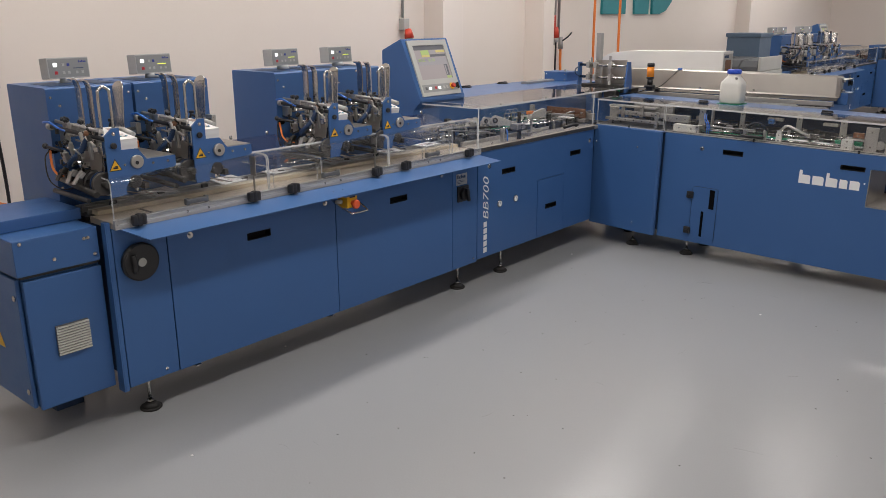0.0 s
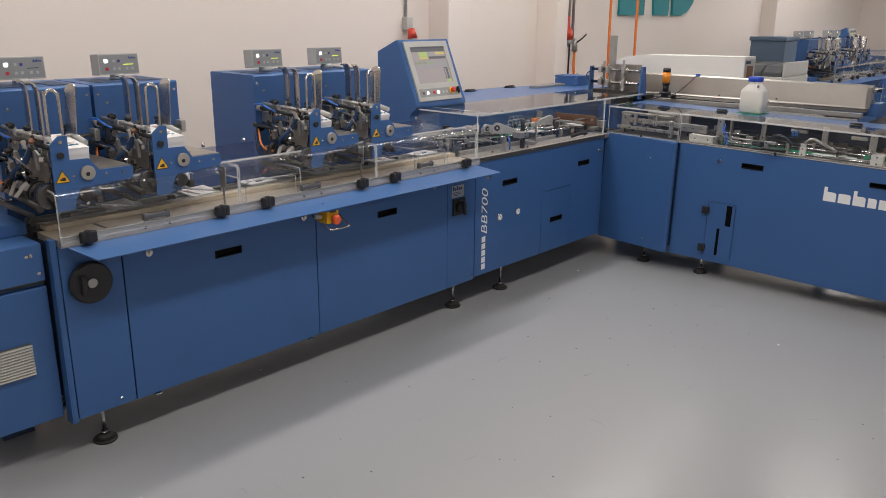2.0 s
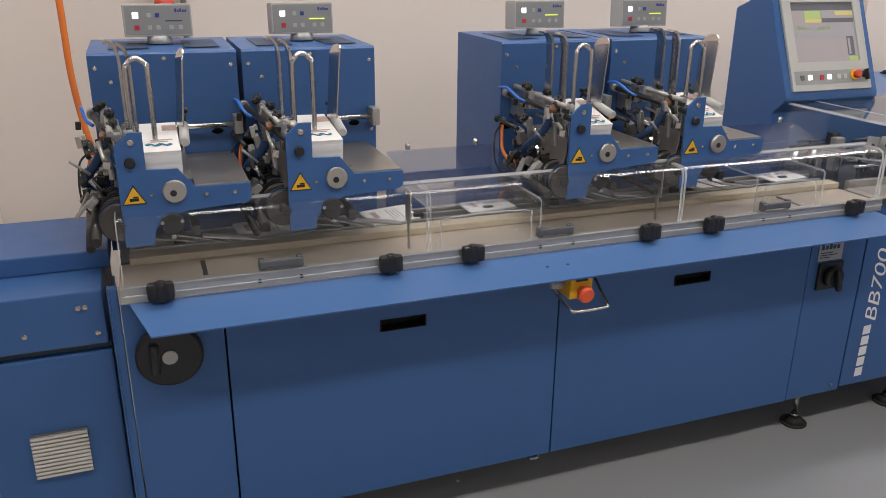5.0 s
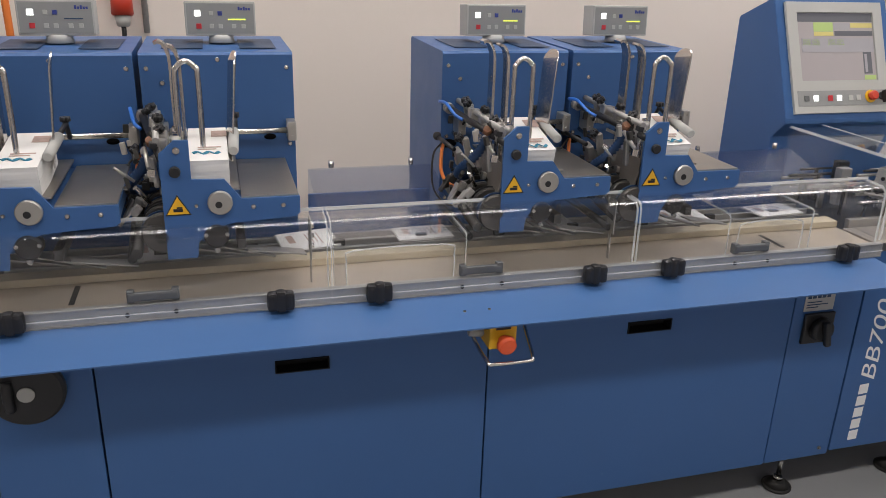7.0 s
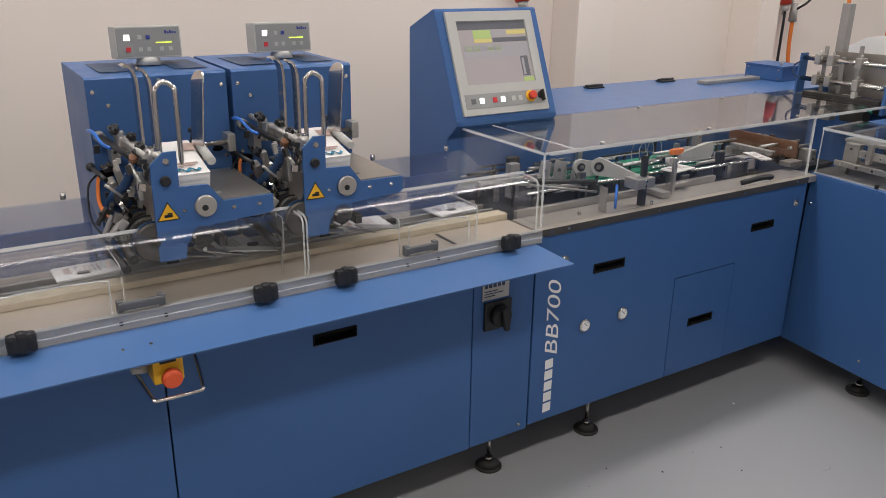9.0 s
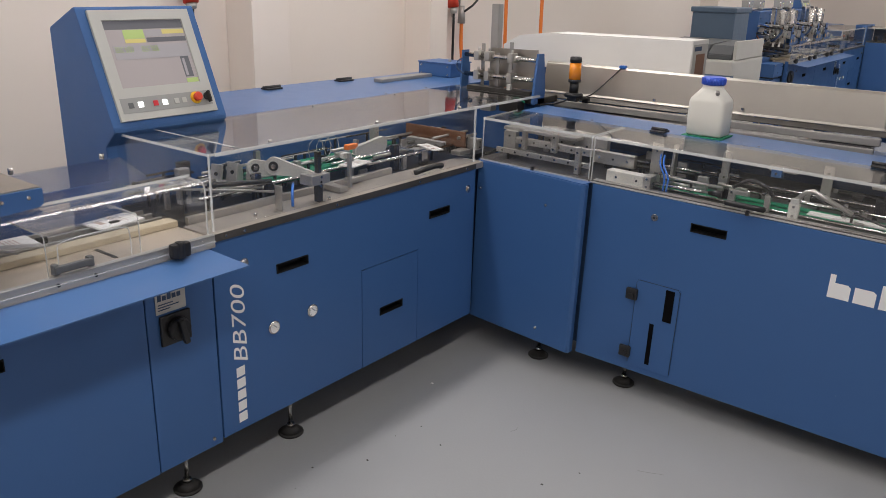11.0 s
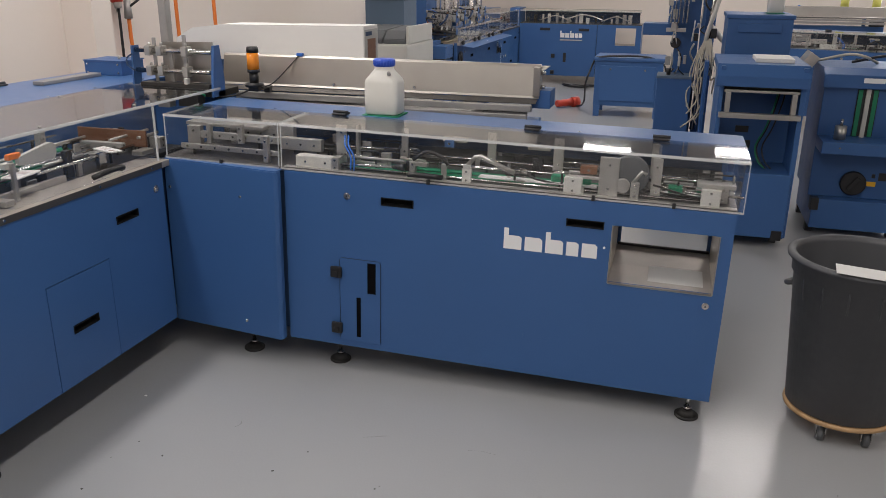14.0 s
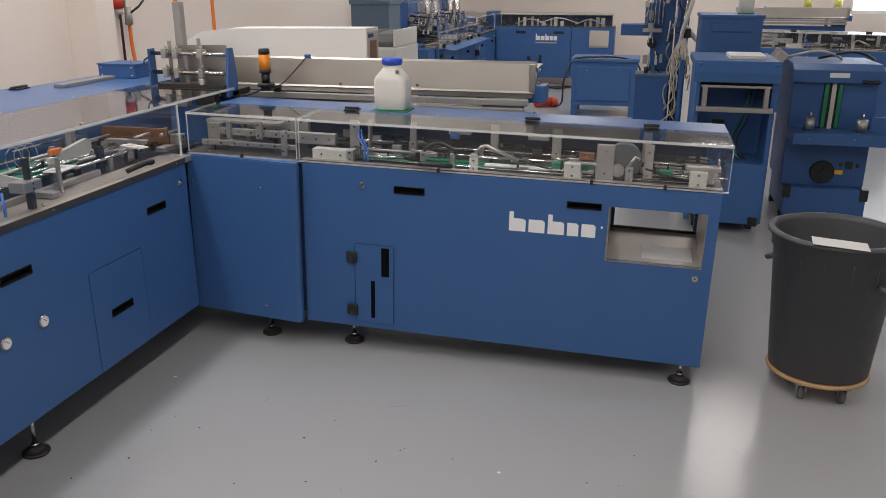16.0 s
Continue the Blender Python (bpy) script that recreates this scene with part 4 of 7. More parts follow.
    for k, (x, yy, z, dy, dx) in enumerate(((-3.03, y - 0.005, 1.228, -0.3, 0.1), (-2.99, y - 0.01, 1.228, -0.6, 0), (-2.93, y + 0.01, 1.222, 0.2, 0.3), (-2.872, y + 0.02, 1.21, -0.4, 0.4), (-2.95, y - 0.04, 1.15, -1, 0.2))):
        b = N()
        star_knob(b, (x, yy, z), 0.0125, (dx, dy, 1))
        part("star_knob", b, M_BLACK, f, "black star knob")
    part("air_hose", tube(N(), [(F + 0.01, y - 0.06, 1.222), (-3.05, y - 0.055, 1.225), (-3.0, y - 0.045, 1.205), (-2.98, y - 0.03, 1.195)], 0.0045, 8, 6), M_BLUEHOSE, f, "bright blue air hose")
    part("ribbed_hose", tube(N(), [(-2.875, y + 0.005, 1.19), (-2.86, y - 0.01, 1.165), (-2.87, y - 0.025, 1.13), (-2.885, y - 0.05, 1.10), (-2.91, y - 0.058, 1.075), (-2.935, y - 0.035, 1.06), (-2.95, y - 0.01, 1.062)], 0.0088, 10, 9, 0.5), M_HOSEDK, f, "dark blue ribbed vacuum hose")
    part("hose_fitting", cyl(N(), (-2.868, y - 0.0, 1.182), (-2.855, y - 0.004, 1.198), 0.013, 0.01, 12), M_COPPER, f)
    for k in range(4):
        x = -2.99 + 0.058 * k
        dr = part("drum_disc", cyl(N(), (x + 0.007, y + 0.01, 1.0), (x + 0.023, y + 0.01, 1.0), 0.046, seg=32, bev=0.003), M_DKSTEEL, f, "grey gripper drum disc")
        part("drum_belt", cyl(N(), (x + 0.001, y + 0.01, 1.0), (x + 0.006, y + 0.01, 1.0), 0.048, seg=32), M_HOSEDK if k % 2 else M_BLACK, dr)
    part("drum_shaft", tube(N(), [(F, y + 0.01, 1.0), (X, y + 0.01, 1.0)], 0.014, 12), M_DARKMET, f)
    for k, (p0, p1, r) in enumerate((((-3.06, y - 0.045, 1.005), (X + 0.012, y - 0.045, 0.972), 0.0125), ((-3.05, y - 0.07, 0.955), (-2.79, y - 0.06, 0.945), 0.01), ((F, y - 0.065, 1.128), (-2.98, y - 0.05, 1.118), 0.006), ((F, y - 0.015, 1.135), (-2.90, y - 0.01, 1.11), 0.007))):
        part("side_shaft", cyl(N(), p0, p1, r, seg=14, bev=0.001), (M_DARKMET, M_BLACK, M_BLACK, M_CHROME)[k], f)
    b = N()
    ball(b, (F + 0.012, y - 0.065, 1.129), 0.012)
    part("ball_knob", b, M_BLACK, f)
    for k, (x, rx) in enumerate(((-2.99, 35), (-2.91, 28), (-2.85, 42))):
        b = box(N(), x - 0.010, x + 0.010, y - 0.072, y - 0.066, 1.0, 1.05, 0.002, Euler((radians(-rx), 0, radians(8))).to_matrix())
        box(b, x - 0.009, x + 0.009, y - 0.056, y - 0.038, 1.025, 1.052, 0.004, Euler((radians(-rx), 0, 0)).to_matrix())
        part("gripper_arm", b, M_GREYMET if k else M_DARKMET, f, "grey angled gripper arm")
    rn = random.Random(17)
    for k in range(46):
        x, yy, z = rn.uniform(-3.06, -2.79), rn.uniform(y - 0.07, y + 0.03), rn.uniform(1.0, 1.2)
        m = rn.choice((M_ALU, M_ALU, M_GREYMET, M_DARKMET, M_DARKMET, M_BLACK, M_CHROME))
        if k % 3:
            a, q, e = rn.uniform(0.003, 0.009), rn.uniform(0.003, 0.009), rn.uniform(0.004, 0.013)
            part("fitting", box(N(), x - a, x + a, yy - q, yy + q, z - e, z + e, 0.0015, Euler((rn.uniform(-0.3, 0.3), rn.uniform(-0.2, 0.2), rn.uniform(-0.2, 0.2))).to_matrix()), m, f)
        else:
            v = Vector((rn.uniform(-1, 1), rn.uniform(-0.7, 0.7), rn.uniform(-0.7, 0.7))).normalized() * rn.uniform(0.012, 0.03)
            part("pin", cyl(N(), Vector((x, yy, z)) - v, Vector((x, yy, z)) + v, rn.uniform(0.003, 0.006), seg=10), m, f)
    part("orange_lead", tube(N(), [(F + 0.005, y - 0.045, 1.105), (F + 0.025, y - 0.055, 1.085), (-3.06, y - 0.06, 1.04), (-3.03, y - 0.05, 1.015), (-2.99, y - 0.03, 1.01)], 0.005, 8, 6), M_ORANGE, f, "orange cable")
    part("black_lead", tube(N(), [(F + 0.005, y - 0.05, 1.108), (F + 0.03, y - 0.08, 1.08), (-3.05, y - 0.085, 1.0), (-3.0, y - 0.06, 0.965), (-2.97, y - 0.02, 0.97)], 0.0028, 8, 6), M_BLACK, f)
    # delivery tongues under the plate
    for k, (o, rx) in enumerate(((-0.03, -14), (0.05, -18), (0.12, -12))):
        part("delivery_tongue", box(N(), -2.90 + 0.02 * k, -2.86 + 0.02 * k, d + o - 0.07, d + o + 0.07, 0.925, 0.929, 0.001, Euler((radians(rx), 0, radians(10))).to_matrix()), M_GREYMET, f)
    part("plate_tie", box(N(), -3.10, X - 0.009, d + 0.03, d + 0.05, 0.96, 0.985, 0.003), M_DARKMET, f)
    return f


def N_stack(x0, x1, y0, y1, z0, h, lean):
    """A pile of sheets as one block whose sides waver a little from sheet to sheet."""
    rnd = random.Random(5)
    n = 16
    c = Vector(((x0 + x1) / 2, (y0 + y1) / 2, z0 + h / 2))
    b = N()
    rings = []
    for k in range(n):
        ox, oy = rnd.uniform(-0.0005, 0.0005), rnd.uniform(-0.0005, 0.0005)
        rings.append([b.verts.new(c + lean @ (Vector((x, y, z0 + h * k / (n - 1))) - c)) for x, y in ((x0 + ox, y0 + oy), (x1 + ox, y0 + oy), (x1 + ox, y1 + oy), (x0 + ox, y1 + oy))])
    for q0, q1 in zip(rings, rings[1:]):
        for k in range(4):
            b.faces.new((q0[k], q0[(k + 1) % 4], q1[(k + 1) % 4], q1[k]))
    b.faces.new(rings[0][::-1])
    b.faces.new(rings[-1])
    return b


f_low = feeder(2.586, 2.399, False, -2.79, 0.360)
f_tall = feeder(1.808, 1.642, True, -2.762, 0.365)
copy_thing(f_low, Matrix.Translation(Vector((0, 0.375, 0)) + BASE[f_low]))
copy_thing(f_tall, Matrix.Translation(Vector((0, -0.378, 0)) + BASE[f_tall]))


# ---- feeder control boxes ----
def key_row(parent, x, ys, z, mats, a=0.0085, zz=None):
    for y, m in zip(ys, mats):
        part("key", box(N(), x, x + 0.0015, y - a / 2, y + a / 2, z - a / 2, z + a / 2, 0.0006), m, parent)


def control_box(yc, w, lit):
    """Small grey control box on a round neck."""
    c = thing("control_box", (-3.285, yc, 1.355), "light grey control box with lit keys on a round neck", "control box", "control boxes on the feeders")
    part("neck", cyl(N(), (-3.29, yc, 1.355), (-3.29, yc, 1.376), 0.034, 0.03, 24), M_GREYBOX, c)
    z0, z1 = 1.374, 1.460
    h = w / 2
    case = part("case", box(N(), -3.335, -3.265, yc - h, yc + h, z0, z1, 0.003), M_GREYBOX, c)
    x = -3.2648
    kp = part("keypad", box(N(), x, x + 0.001, yc - h + 0.005, yc + h - 0.004, z0 + 0.005, z1 - 0.005, 0.0004), M_GREYPAN, case, "dark grey keypad foil")
    x += 0.0012
    u = yc - h
    key_row(kp, x, [u + 0.032], z1 - 0.03, [M_LEDW], 0.015)
    key_row(kp, x, [u + 0.066, u + 0.088], z1 - 0.03, [M_KEY, M_LEDB], 0.011)
    key_row(kp, x, [u + 0.034], z0 + 0.024, [M_LEDR], 0.013)
    key_row(kp, x, [u + 0.066, u + 0.088, u + 0.122, u + 0.146], z0 + 0.024, [M_KEY] * 4, 0.011)
    part("display_line", box(N(), x, x + 0.001, u + 0.108, u + 0.152, z0 + 0.0395, z0 + 0.0425), M_LEDG if lit else M_INK, kp, "lit green display line" if lit else "")
    b = N()
    for k in range(5):
        box(b, x, x + 0.0006, u + 0.134 + 0.0065 * k, u + 0.139 + 0.0065 * k, z1 - 0.022, z1 - (0.013, 0.016, 0.013, 0.016, 0.016)[k])
    part("mark", b, M_LEDB, kp)
    c.matrix_basis = c.matrix_basis @ pose(0, 0, 0, 0, -4, 0)


for yc, lit in ((1.447, False), (1.841, True), (2.602, True), (2.993, True)):
    control_box(yc, 0.178, lit)

# ---- tinted guards between the feeders ----
for y0, y1 in ((2.035, 2.37), (3.13, 3.52)):
    g = thing("tinted_guard", (-2.95, y0, 0.86), "blue-tinted clear acrylic guard between the feeders", "safety guard", "tinted guards")
    prof = [(-2.83, 0.985), (-3.085, 1.055), (-3.095, 1.05), (-3.098, 0.86)]
    part("clear_sheet", sheet(N(), prof, "y", y0, y1, 0.004), M_TINT, g, "", False)
    for y in (y0 + 0.06, y1 - 0.06):
        part("stud", cyl(N(), (-3.08, y, 1.057), (-3.08, y, 1.075), 0.007, seg=12, bev=0.001), M_CHROME, g)
    part("blue_back", box(N(), -3.11, -3.102, y0, y1, 0.831, 0.98, 0.002), M_BLUE, g)

# ---- operator console with touch screen ----
con = thing("operator_console", (-3.35, 3.785, 0), "blue operator console with a grey framed touch screen", "control console")
prof = [(-3.24, 0.0), (-3.24, 1.055), (-3.183, 1.108), (-3.183, 1.122), (-3.338, 1.482), (-3.346, 1.486), (-3.503, 1.418), (-3.507, 1.41), (-3.507, 0.0)]
part("body", prism(N(), prof, "y", 3.568, 4.004, 0.002), M_BLUE, con, "blue sloping sheet-metal housing")
P0, P1 = Vector((-3.185, 0, 1.115)), Vector((-3.34, 0, 1.486))
DV = (P1 - P0).normalized()
NV = Vector((DV.z, 0, -DV.x))
P0 += 0.006 * NV


def slant(b):
    for v in b.verts:
        v.co = P0 + v.co.z * DV + v.co.x * NV + Vector((0, v.co.y, 0))
    return b


bz = part("bezel", slant(holed(N(), 3.598, 3.968, 0.022, 0.386, [(3.636, 3.932, 0.128, 0.352)], "x", -0.002, 0.0085)), M_GREYBOX, con, "grey screen frame")
sc = part("screen", slant(box(N(), -0.003, 0.0025, 3.63, 3.938, 0.12, 0.36)), M_SCREEN, con, "lit touch screen")
for u0, u1, v0, v1, m in ((3.637, 3.931, 0.322, 0.351, M_SCR2), (3.70, 3.775, 0.29, 0.32, M_SCRG), (3.70, 3.775, 0.276, 0.289, M_SCRY), (3.78, 3.84, 0.296, 0.318, M_SCRL), (3.845, 3.93, 0.303, 0.318, M_SCRY), (3.78, 3.93, 0.276, 0.292, M_SCR2),
                       (3.65, 3.93, 0.222, 0.268, M_SCRL), (3.655, 3.685, 0.245, 0.265, M_SCRG), (3.69, 3.72, 0.245, 0.265, M_SCRG), (3.75, 3.78, 0.245, 0.265, M_SCRG), (3.785, 3.815, 0.245, 0.265, M_SCRG), (3.65, 3.93, 0.224, 0.236, M_SCR2), (3.885, 3.918, 0.15, 0.222, M_SCR2), (3.89, 3.90, 0.155, 0.215, M_SCRL), (3.885, 3.93, 0.13, 0.145, M_SCRG)):
    part("screen_field", slant(box(N(), 0.0027, 0.0034 - 0.0003 * (m is M_SCR2), u0, u1, v0, v1)), m, sc)
kp = part("key_strip", slant(box(N(), 0.0086, 0.0096, 3.612, 3.955, 0.045, 0.095, 0.0005)), M_GREYPAN, bz, "darker grey key strip")
for y, m in ((3.645, M_DKGREY), (3.68, M_LEDW), (3.735, M_LEDR), (3.77, M_LEDW), (3.815, M_KEY), (3.845, M_KEY)):
    part("key", slant(box(N(), 0.0097, 0.0115, y - 0.009, y + 0.009, 0.061, 0.079, 0.0008)), m, kp)
b = cyl(N(), (0.0097, 3.892, 0.073), (0.014, 3.892, 0.073), 0.021, seg=28, bev=0.001)
ye = part("stop_collar", slant(b), M_YELLOW, kp, "yellow collar")
part("stop_button", slant(cyl(N(), (0.014, 3.892, 0.073), (0.034, 3.892, 0.073), 0.0135, 0.0155, 24, 0.003)), M_RED, ye, "red stop button")
b = cyl(N(), (0.0097, 3.937, 0.074), (0.016, 3.937, 0.074), 0.013, seg=16, bev=0.001)
box(b, 0.016, 0.034, 3.934, 3.940, 0.05, 0.09, 0.002)
part("key_switch", slant(b), M_BLACK, kp, "black key switch")

# ---- blue back housing and lids of the transfer section ----
lid = thing("back_housing", (-3.45, 4.8, 0), "blue back housing with flat hinged lids", "machine housing")
part("body", box(N(), -3.78, -3.25, 4.01, 5.90, 0.14, 1.084, 0.003), M_BLUE, lid)
part("lid", box(N(), -3.79, -3.245, 4.008, 5.205, 1.0845, 1.098, 0.003), M_LITBLUE, lid, "blue flat lid, light from above put into its colour")
part("lid", box(N(), -3.75, -3.245, 5.212, 5.905, 1.0845, 1.096, 0.003), M_LITBLUE, lid, "blue flat lid, light from above put into its colour")
for y in (4.23, 4.67, 5.14):
    b = box(N(), -3.735, -3.685, y - 0.045, y + 0.045, 1.0985, 1.106, 0.003)
    tube(b, [(-3.71, y - 0.05, 1.109), (-3.71, y + 0.05, 1.109)], 0.007)
    part("hinge", b, M_BLACK, lid, "black plastic hinge")
part("stop_bar", box(N(), -3.60, -3.54, 5.24, 5.64, 1.0965, 1.114, 0.003), M_GREYMET, lid, "dull steel bar lying on the lid")
for y in (4.96, 5.25, 5.6):
    part("screw", cyl(N(), (-3.27, y, 1.096), (-3.27, y, 1.100), 0.006, seg=10), M_CHROME, lid)
jb = thing("junction_box", (-3.55, 5.76, 1.0965), "small blue steel junction box on the lid", "junction box")
part("case", box(N(), -3.66, -3.44, 5.67, 5.85, 1.0965, 1.165, 0.003), M_BLUE, jb)
part("cover", box(N(), -3.665, -3.435, 5.665, 5.855, 1.1655, 1.172, 0.003), M_BLUE, jb)
for z in (1.11, 1.152):
    bolt_y(jb, -3.64, 5.67, z, 0.005)
    bolt_y(jb, -3.46, 5.67, z, 0.005)
part("knob", cyl(N(), (-3.5, 5.74, 1.172), (-3.5, 5.74, 1.19), 0.008, seg=12), M_GREYBOX, jb)

# ---- clear hood over the transfer section ----
hood = thing("clear_hood", (AX - 0.2, 4.5, 0.862), "large clear acrylic hood with aluminium edges over the transfer section", "safety hood")
HX, HB, HZ = AX - 0.012, -3.235, 1.094
part("top_sheet", box(N(), HB, HX, 3.602, 5.44, HZ, HZ + 0.006), M_CLEAR, hood, "", False)
part("front_sheet", box(N(), HX - 0.006, HX, 3.602, 4.935, 0.866, HZ - 0.0005), M_CLEAR, hood, "", False)
part("end_sheet", box(N(), HB, HX - 0.0065, 3.602, 3.608, 0.866, HZ - 0.0005), M_CLEAR, hood, "", False)
for nm, q in (("edge", (HX - 0.0005, HX + 0.0035, 3.600, 5.44, HZ - 0.001, HZ + 0.0065)), ("edge", (HB, HX, 3.5995, 3.602, HZ - 0.002, HZ + 0.0065)), ("edge", (HX - 0.002, HX + 0.003, 3.598, 3.604, 0.866, HZ)), ("edge", (HX - 0.004, HX + 0.003, 4.932, 4.94, 0.866, HZ)), ("edge", (HB, HX, 5.44, 5.4435, HZ - 0.002, HZ + 0.0065))):
    part(nm, box(N(), *q, 0.001), M_EDGE, hood, "bright edge line of the clear acrylic", False)
part("edge_strip", box(N(), HX + 0.0036, HX + 0.0065, 3.62, 5.44, HZ - 0.004, HZ + 0.0075, 0.001), M_EDGE, hood, "bright polished edge strip")
part("seam", box(N(), HB, HX, 3.716, 3.7195, HZ + 0.0062, HZ + 0.0075), M_EDGE, hood, "bright edge line of the clear acrylic", False)
for y in (3.85, 4.35, 4.85):
    part("screw", cyl(N(), (HX - 0.02, y, HZ + 0.006), (HX - 0.02, y, HZ + 0.012), 0.007, seg=10), M_ALU, hood)
    part("screw", cyl(N(), (HB + 0.03, y + 0.1, HZ + 0.006), (HB + 0.03, y + 0.1, HZ + 0.012), 0.007, seg=10), M_ALU, hood)
b = N()
tube(b, [(HX + 0.002, 4.54, 0.885), (HX + 0.022, 4.555, 0.895), (HX + 0.028, 4.60, 0.90), (HX + 0.028, 4.64, 0.90), (HX + 0.022, 4.685, 0.895), (HX + 0.002, 4.70, 0.885)], 0.0105, 10, 5)
part("handle", b, M_BLACK, hood, "black bow handle")
# made-up thin coil standing in for faint ring scratches on the hood top
part("air_coil", tube(N(), [(-3.05, 4.3 + 0.05 * math.cos(k * 0.6) + 0.004 * k, 0.96 + 0.05 * math.sin(k * 0.6)) for k in range(28)], 0.0016, 6), M_GREYBOX, hood)

# deck and mechanism below the hood
td = thing("transfer_deck", (AX - 0.2, 4.4, 0.84), "worn steel deck with green belts and pulley arms", "conveyor")
part("deck_plate", box(N(), AX - 0.13, AX + 0.004, 3.578, 4.99, 0.8365, 0.862, 0.002), M_DECK, td, "worn stainless deck plate")
part("deck_edge", box(N(), AX + 0.0045, AX + 0.007, 3.578, 4.93, 0.838, 0.862, 0.0008), M_DKSTEEL, td)
part("belt_floor", box(N(), -3.245, AX - 0.131, 3.578, 5.30, 0.8365, 0.852), M_DARKMET, td)
part("side_rail", box(N(), AX - 0.15, AX - 0.133, 3.60, 4.55, 0.8525, 0.885, 0.002), M_ALU, td)
for x, y0, y1 in ((-2.985, 3.92, 4.62), (-3.045, 3.86, 4.70), (-3.11, 3.9, 4.66), (-3.17, 3.95, 4.9)):
    part("green_belt", box(N(), x - 0.022, x + 0.022, y0, y1, 0.893, 0.899, 0.002), M_GREEN, td, "green conveyor belt")
for x, y0, y1 in ((-2.952, 3.7, 4.95), (-3.015, 4.35, 5.1), (-3.078, 4.4, 5.15), (-2.91, 4.45, 5.0)):
    part("guide_bar", tube(N(), [(x, y0, 0.907), (x, y1, 0.907)], 0.0065, 8), M_CHROME, td)
for x, y, z, sx, sy, sz, m in ((AX - 0.05, 3.892, 0.905, 0.034, 0.006, 0.085, M_ALU), (AX - 0.045, 4.05, 0.945, 0.06, 0.085, 0.035, M_ALU), (AX - 0.04, 4.06, 0.90, 0.022, 0.022, 0.075, M_DARKMET), (AX - 0.045, 4.065, 0.99, 0.018, 0.018, 0.09, M_DARKMET), (AX - 0.10, 4.20, 0.875, 0.09, 0.04, 0.02, M_ALU), (AX - 0.085, 4.26, 0.93, 0.014, 0.014, 0.13, M_ALU),
                              (AX - 0.12, 4.16, 0.92, 0.05, 0.03, 0.03, M_DARKMET), (AX - 0.12, 4.33, 0.885, 0.03, 0.1, 0.012, M_ALU), (AX - 0.15, 4.335, 0.998, 0.02, 0.055, 0.02, M_ORANGE), (AX - 0.10, 4.25, 0.985, 0.02, 0.03, 0.02, M_CREAMMC), (-3.06, 3.72, 0.93, 0.03, 0.04, 0.12, M_GREYMET), (-3.14, 3.78, 0.93, 0.03, 0.04, 0.12, M_DARKMET),
                              (-3.15, 4.75, 0.93, 0.03, 0.03, 0.14, M_GREYMET), (-2.95, 4.80, 0.90, 0.05, 0.05, 0.03, M_ALU), (-3.02, 4.95, 0.905, 0.2, 0.03, 0.04, M_GREYMET), (-3.05, 5.05, 0.925, 0.34, 0.012, 0.07, M_COPPER), (-3.0, 5.12, 0.90, 0.3, 0.04, 0.05, M_GREYMET), (-2.86, 4.99, 0.885, 0.05, 0.08, 0.02, M_ALU)):
    br = part("bracket", box(N(), x - sx / 2, x + sx / 2, y - sy / 2, y + sy / 2, z - sz / 2, z + sz / 2, 0.003), m, td)
    if sz > 0.03 and sy > 0.02:
        part("screw", cyl(N(), (x + sx / 2, y, z + sz * 0.25), (x + sx / 2 + 0.003, y, z + sz * 0.25), 0.0045, seg=10), M_CHROME, br)
        part("screw", cyl(N(), (x + sx / 2, y, z - sz * 0.25), (x + sx / 2 + 0.002, y, z - sz * 0.25), 0.004, seg=10), M_BLACK, br)


def lever(p, r, q, r2, th, side):
    """Flat tapered lever: round big end at p, round small end at q, upright plate of thickness th."""
    b = N()
    p, q = Vector(p), Vector(q)
    d = (q - p).normalized()
    nrm = d.cross(Vector((0, 0, 1))).normalized()
    up = nrm.cross(d)
    ring = [p + r * (-d * math.cos(a) + up * math.sin(a)) for a in [radians(-96 + 16 * k) for k in range(13)]]
    ring += [q + r2 * (d * math.cos(a) + up * math.sin(a)) for a in [radians(84 - 24 * k) for k in range(8)]]
    lo = [b.verts.new(v - nrm * th / 2) for v in ring]
    hi = [b.verts.new(v + nrm * th / 2) for v in ring]
    b.faces.new(lo[::-1])
    b.faces.new(hi)
    for k in range(len(ring)):
        m = (k + 1) % len(ring)
        b.faces.new((lo[k], lo[m], hi[m], hi[k]))
    bmesh.ops.recalc_face_normals(b, faces=b.faces[:])
    arm = part("pulley_arm", b, M_GREYBOX, td, "light grey rounded pulley arm")
    c = p + nrm * side * (th / 2)
    part("pulley_hub", cyl(N(), c, c + nrm * side * 0.004, r * 0.55, seg=20), M_DARKMET, arm)
    part("hub_cap", cyl(N(), c + nrm * side * 0.004, c + nrm * side * 0.008, r * 0.28, seg=14, bev=0.001), M_CHROME, arm)
    return arm


lever((AX - 0.175, 3.985, 0.978), 0.031, (AX - 0.06, 4.055, 0.953), 0.011, 0.014, 1)
lever((AX - 0.165, 4.52, 0.98), 0.031, (AX - 0.145, 4.36, 0.978), 0.017, 0.016, 1)
lever((AX - 0.215, 3.93, 0.975), 0.027, (AX - 0.2, 4.02, 0.96), 0.02, 0.014, 1)
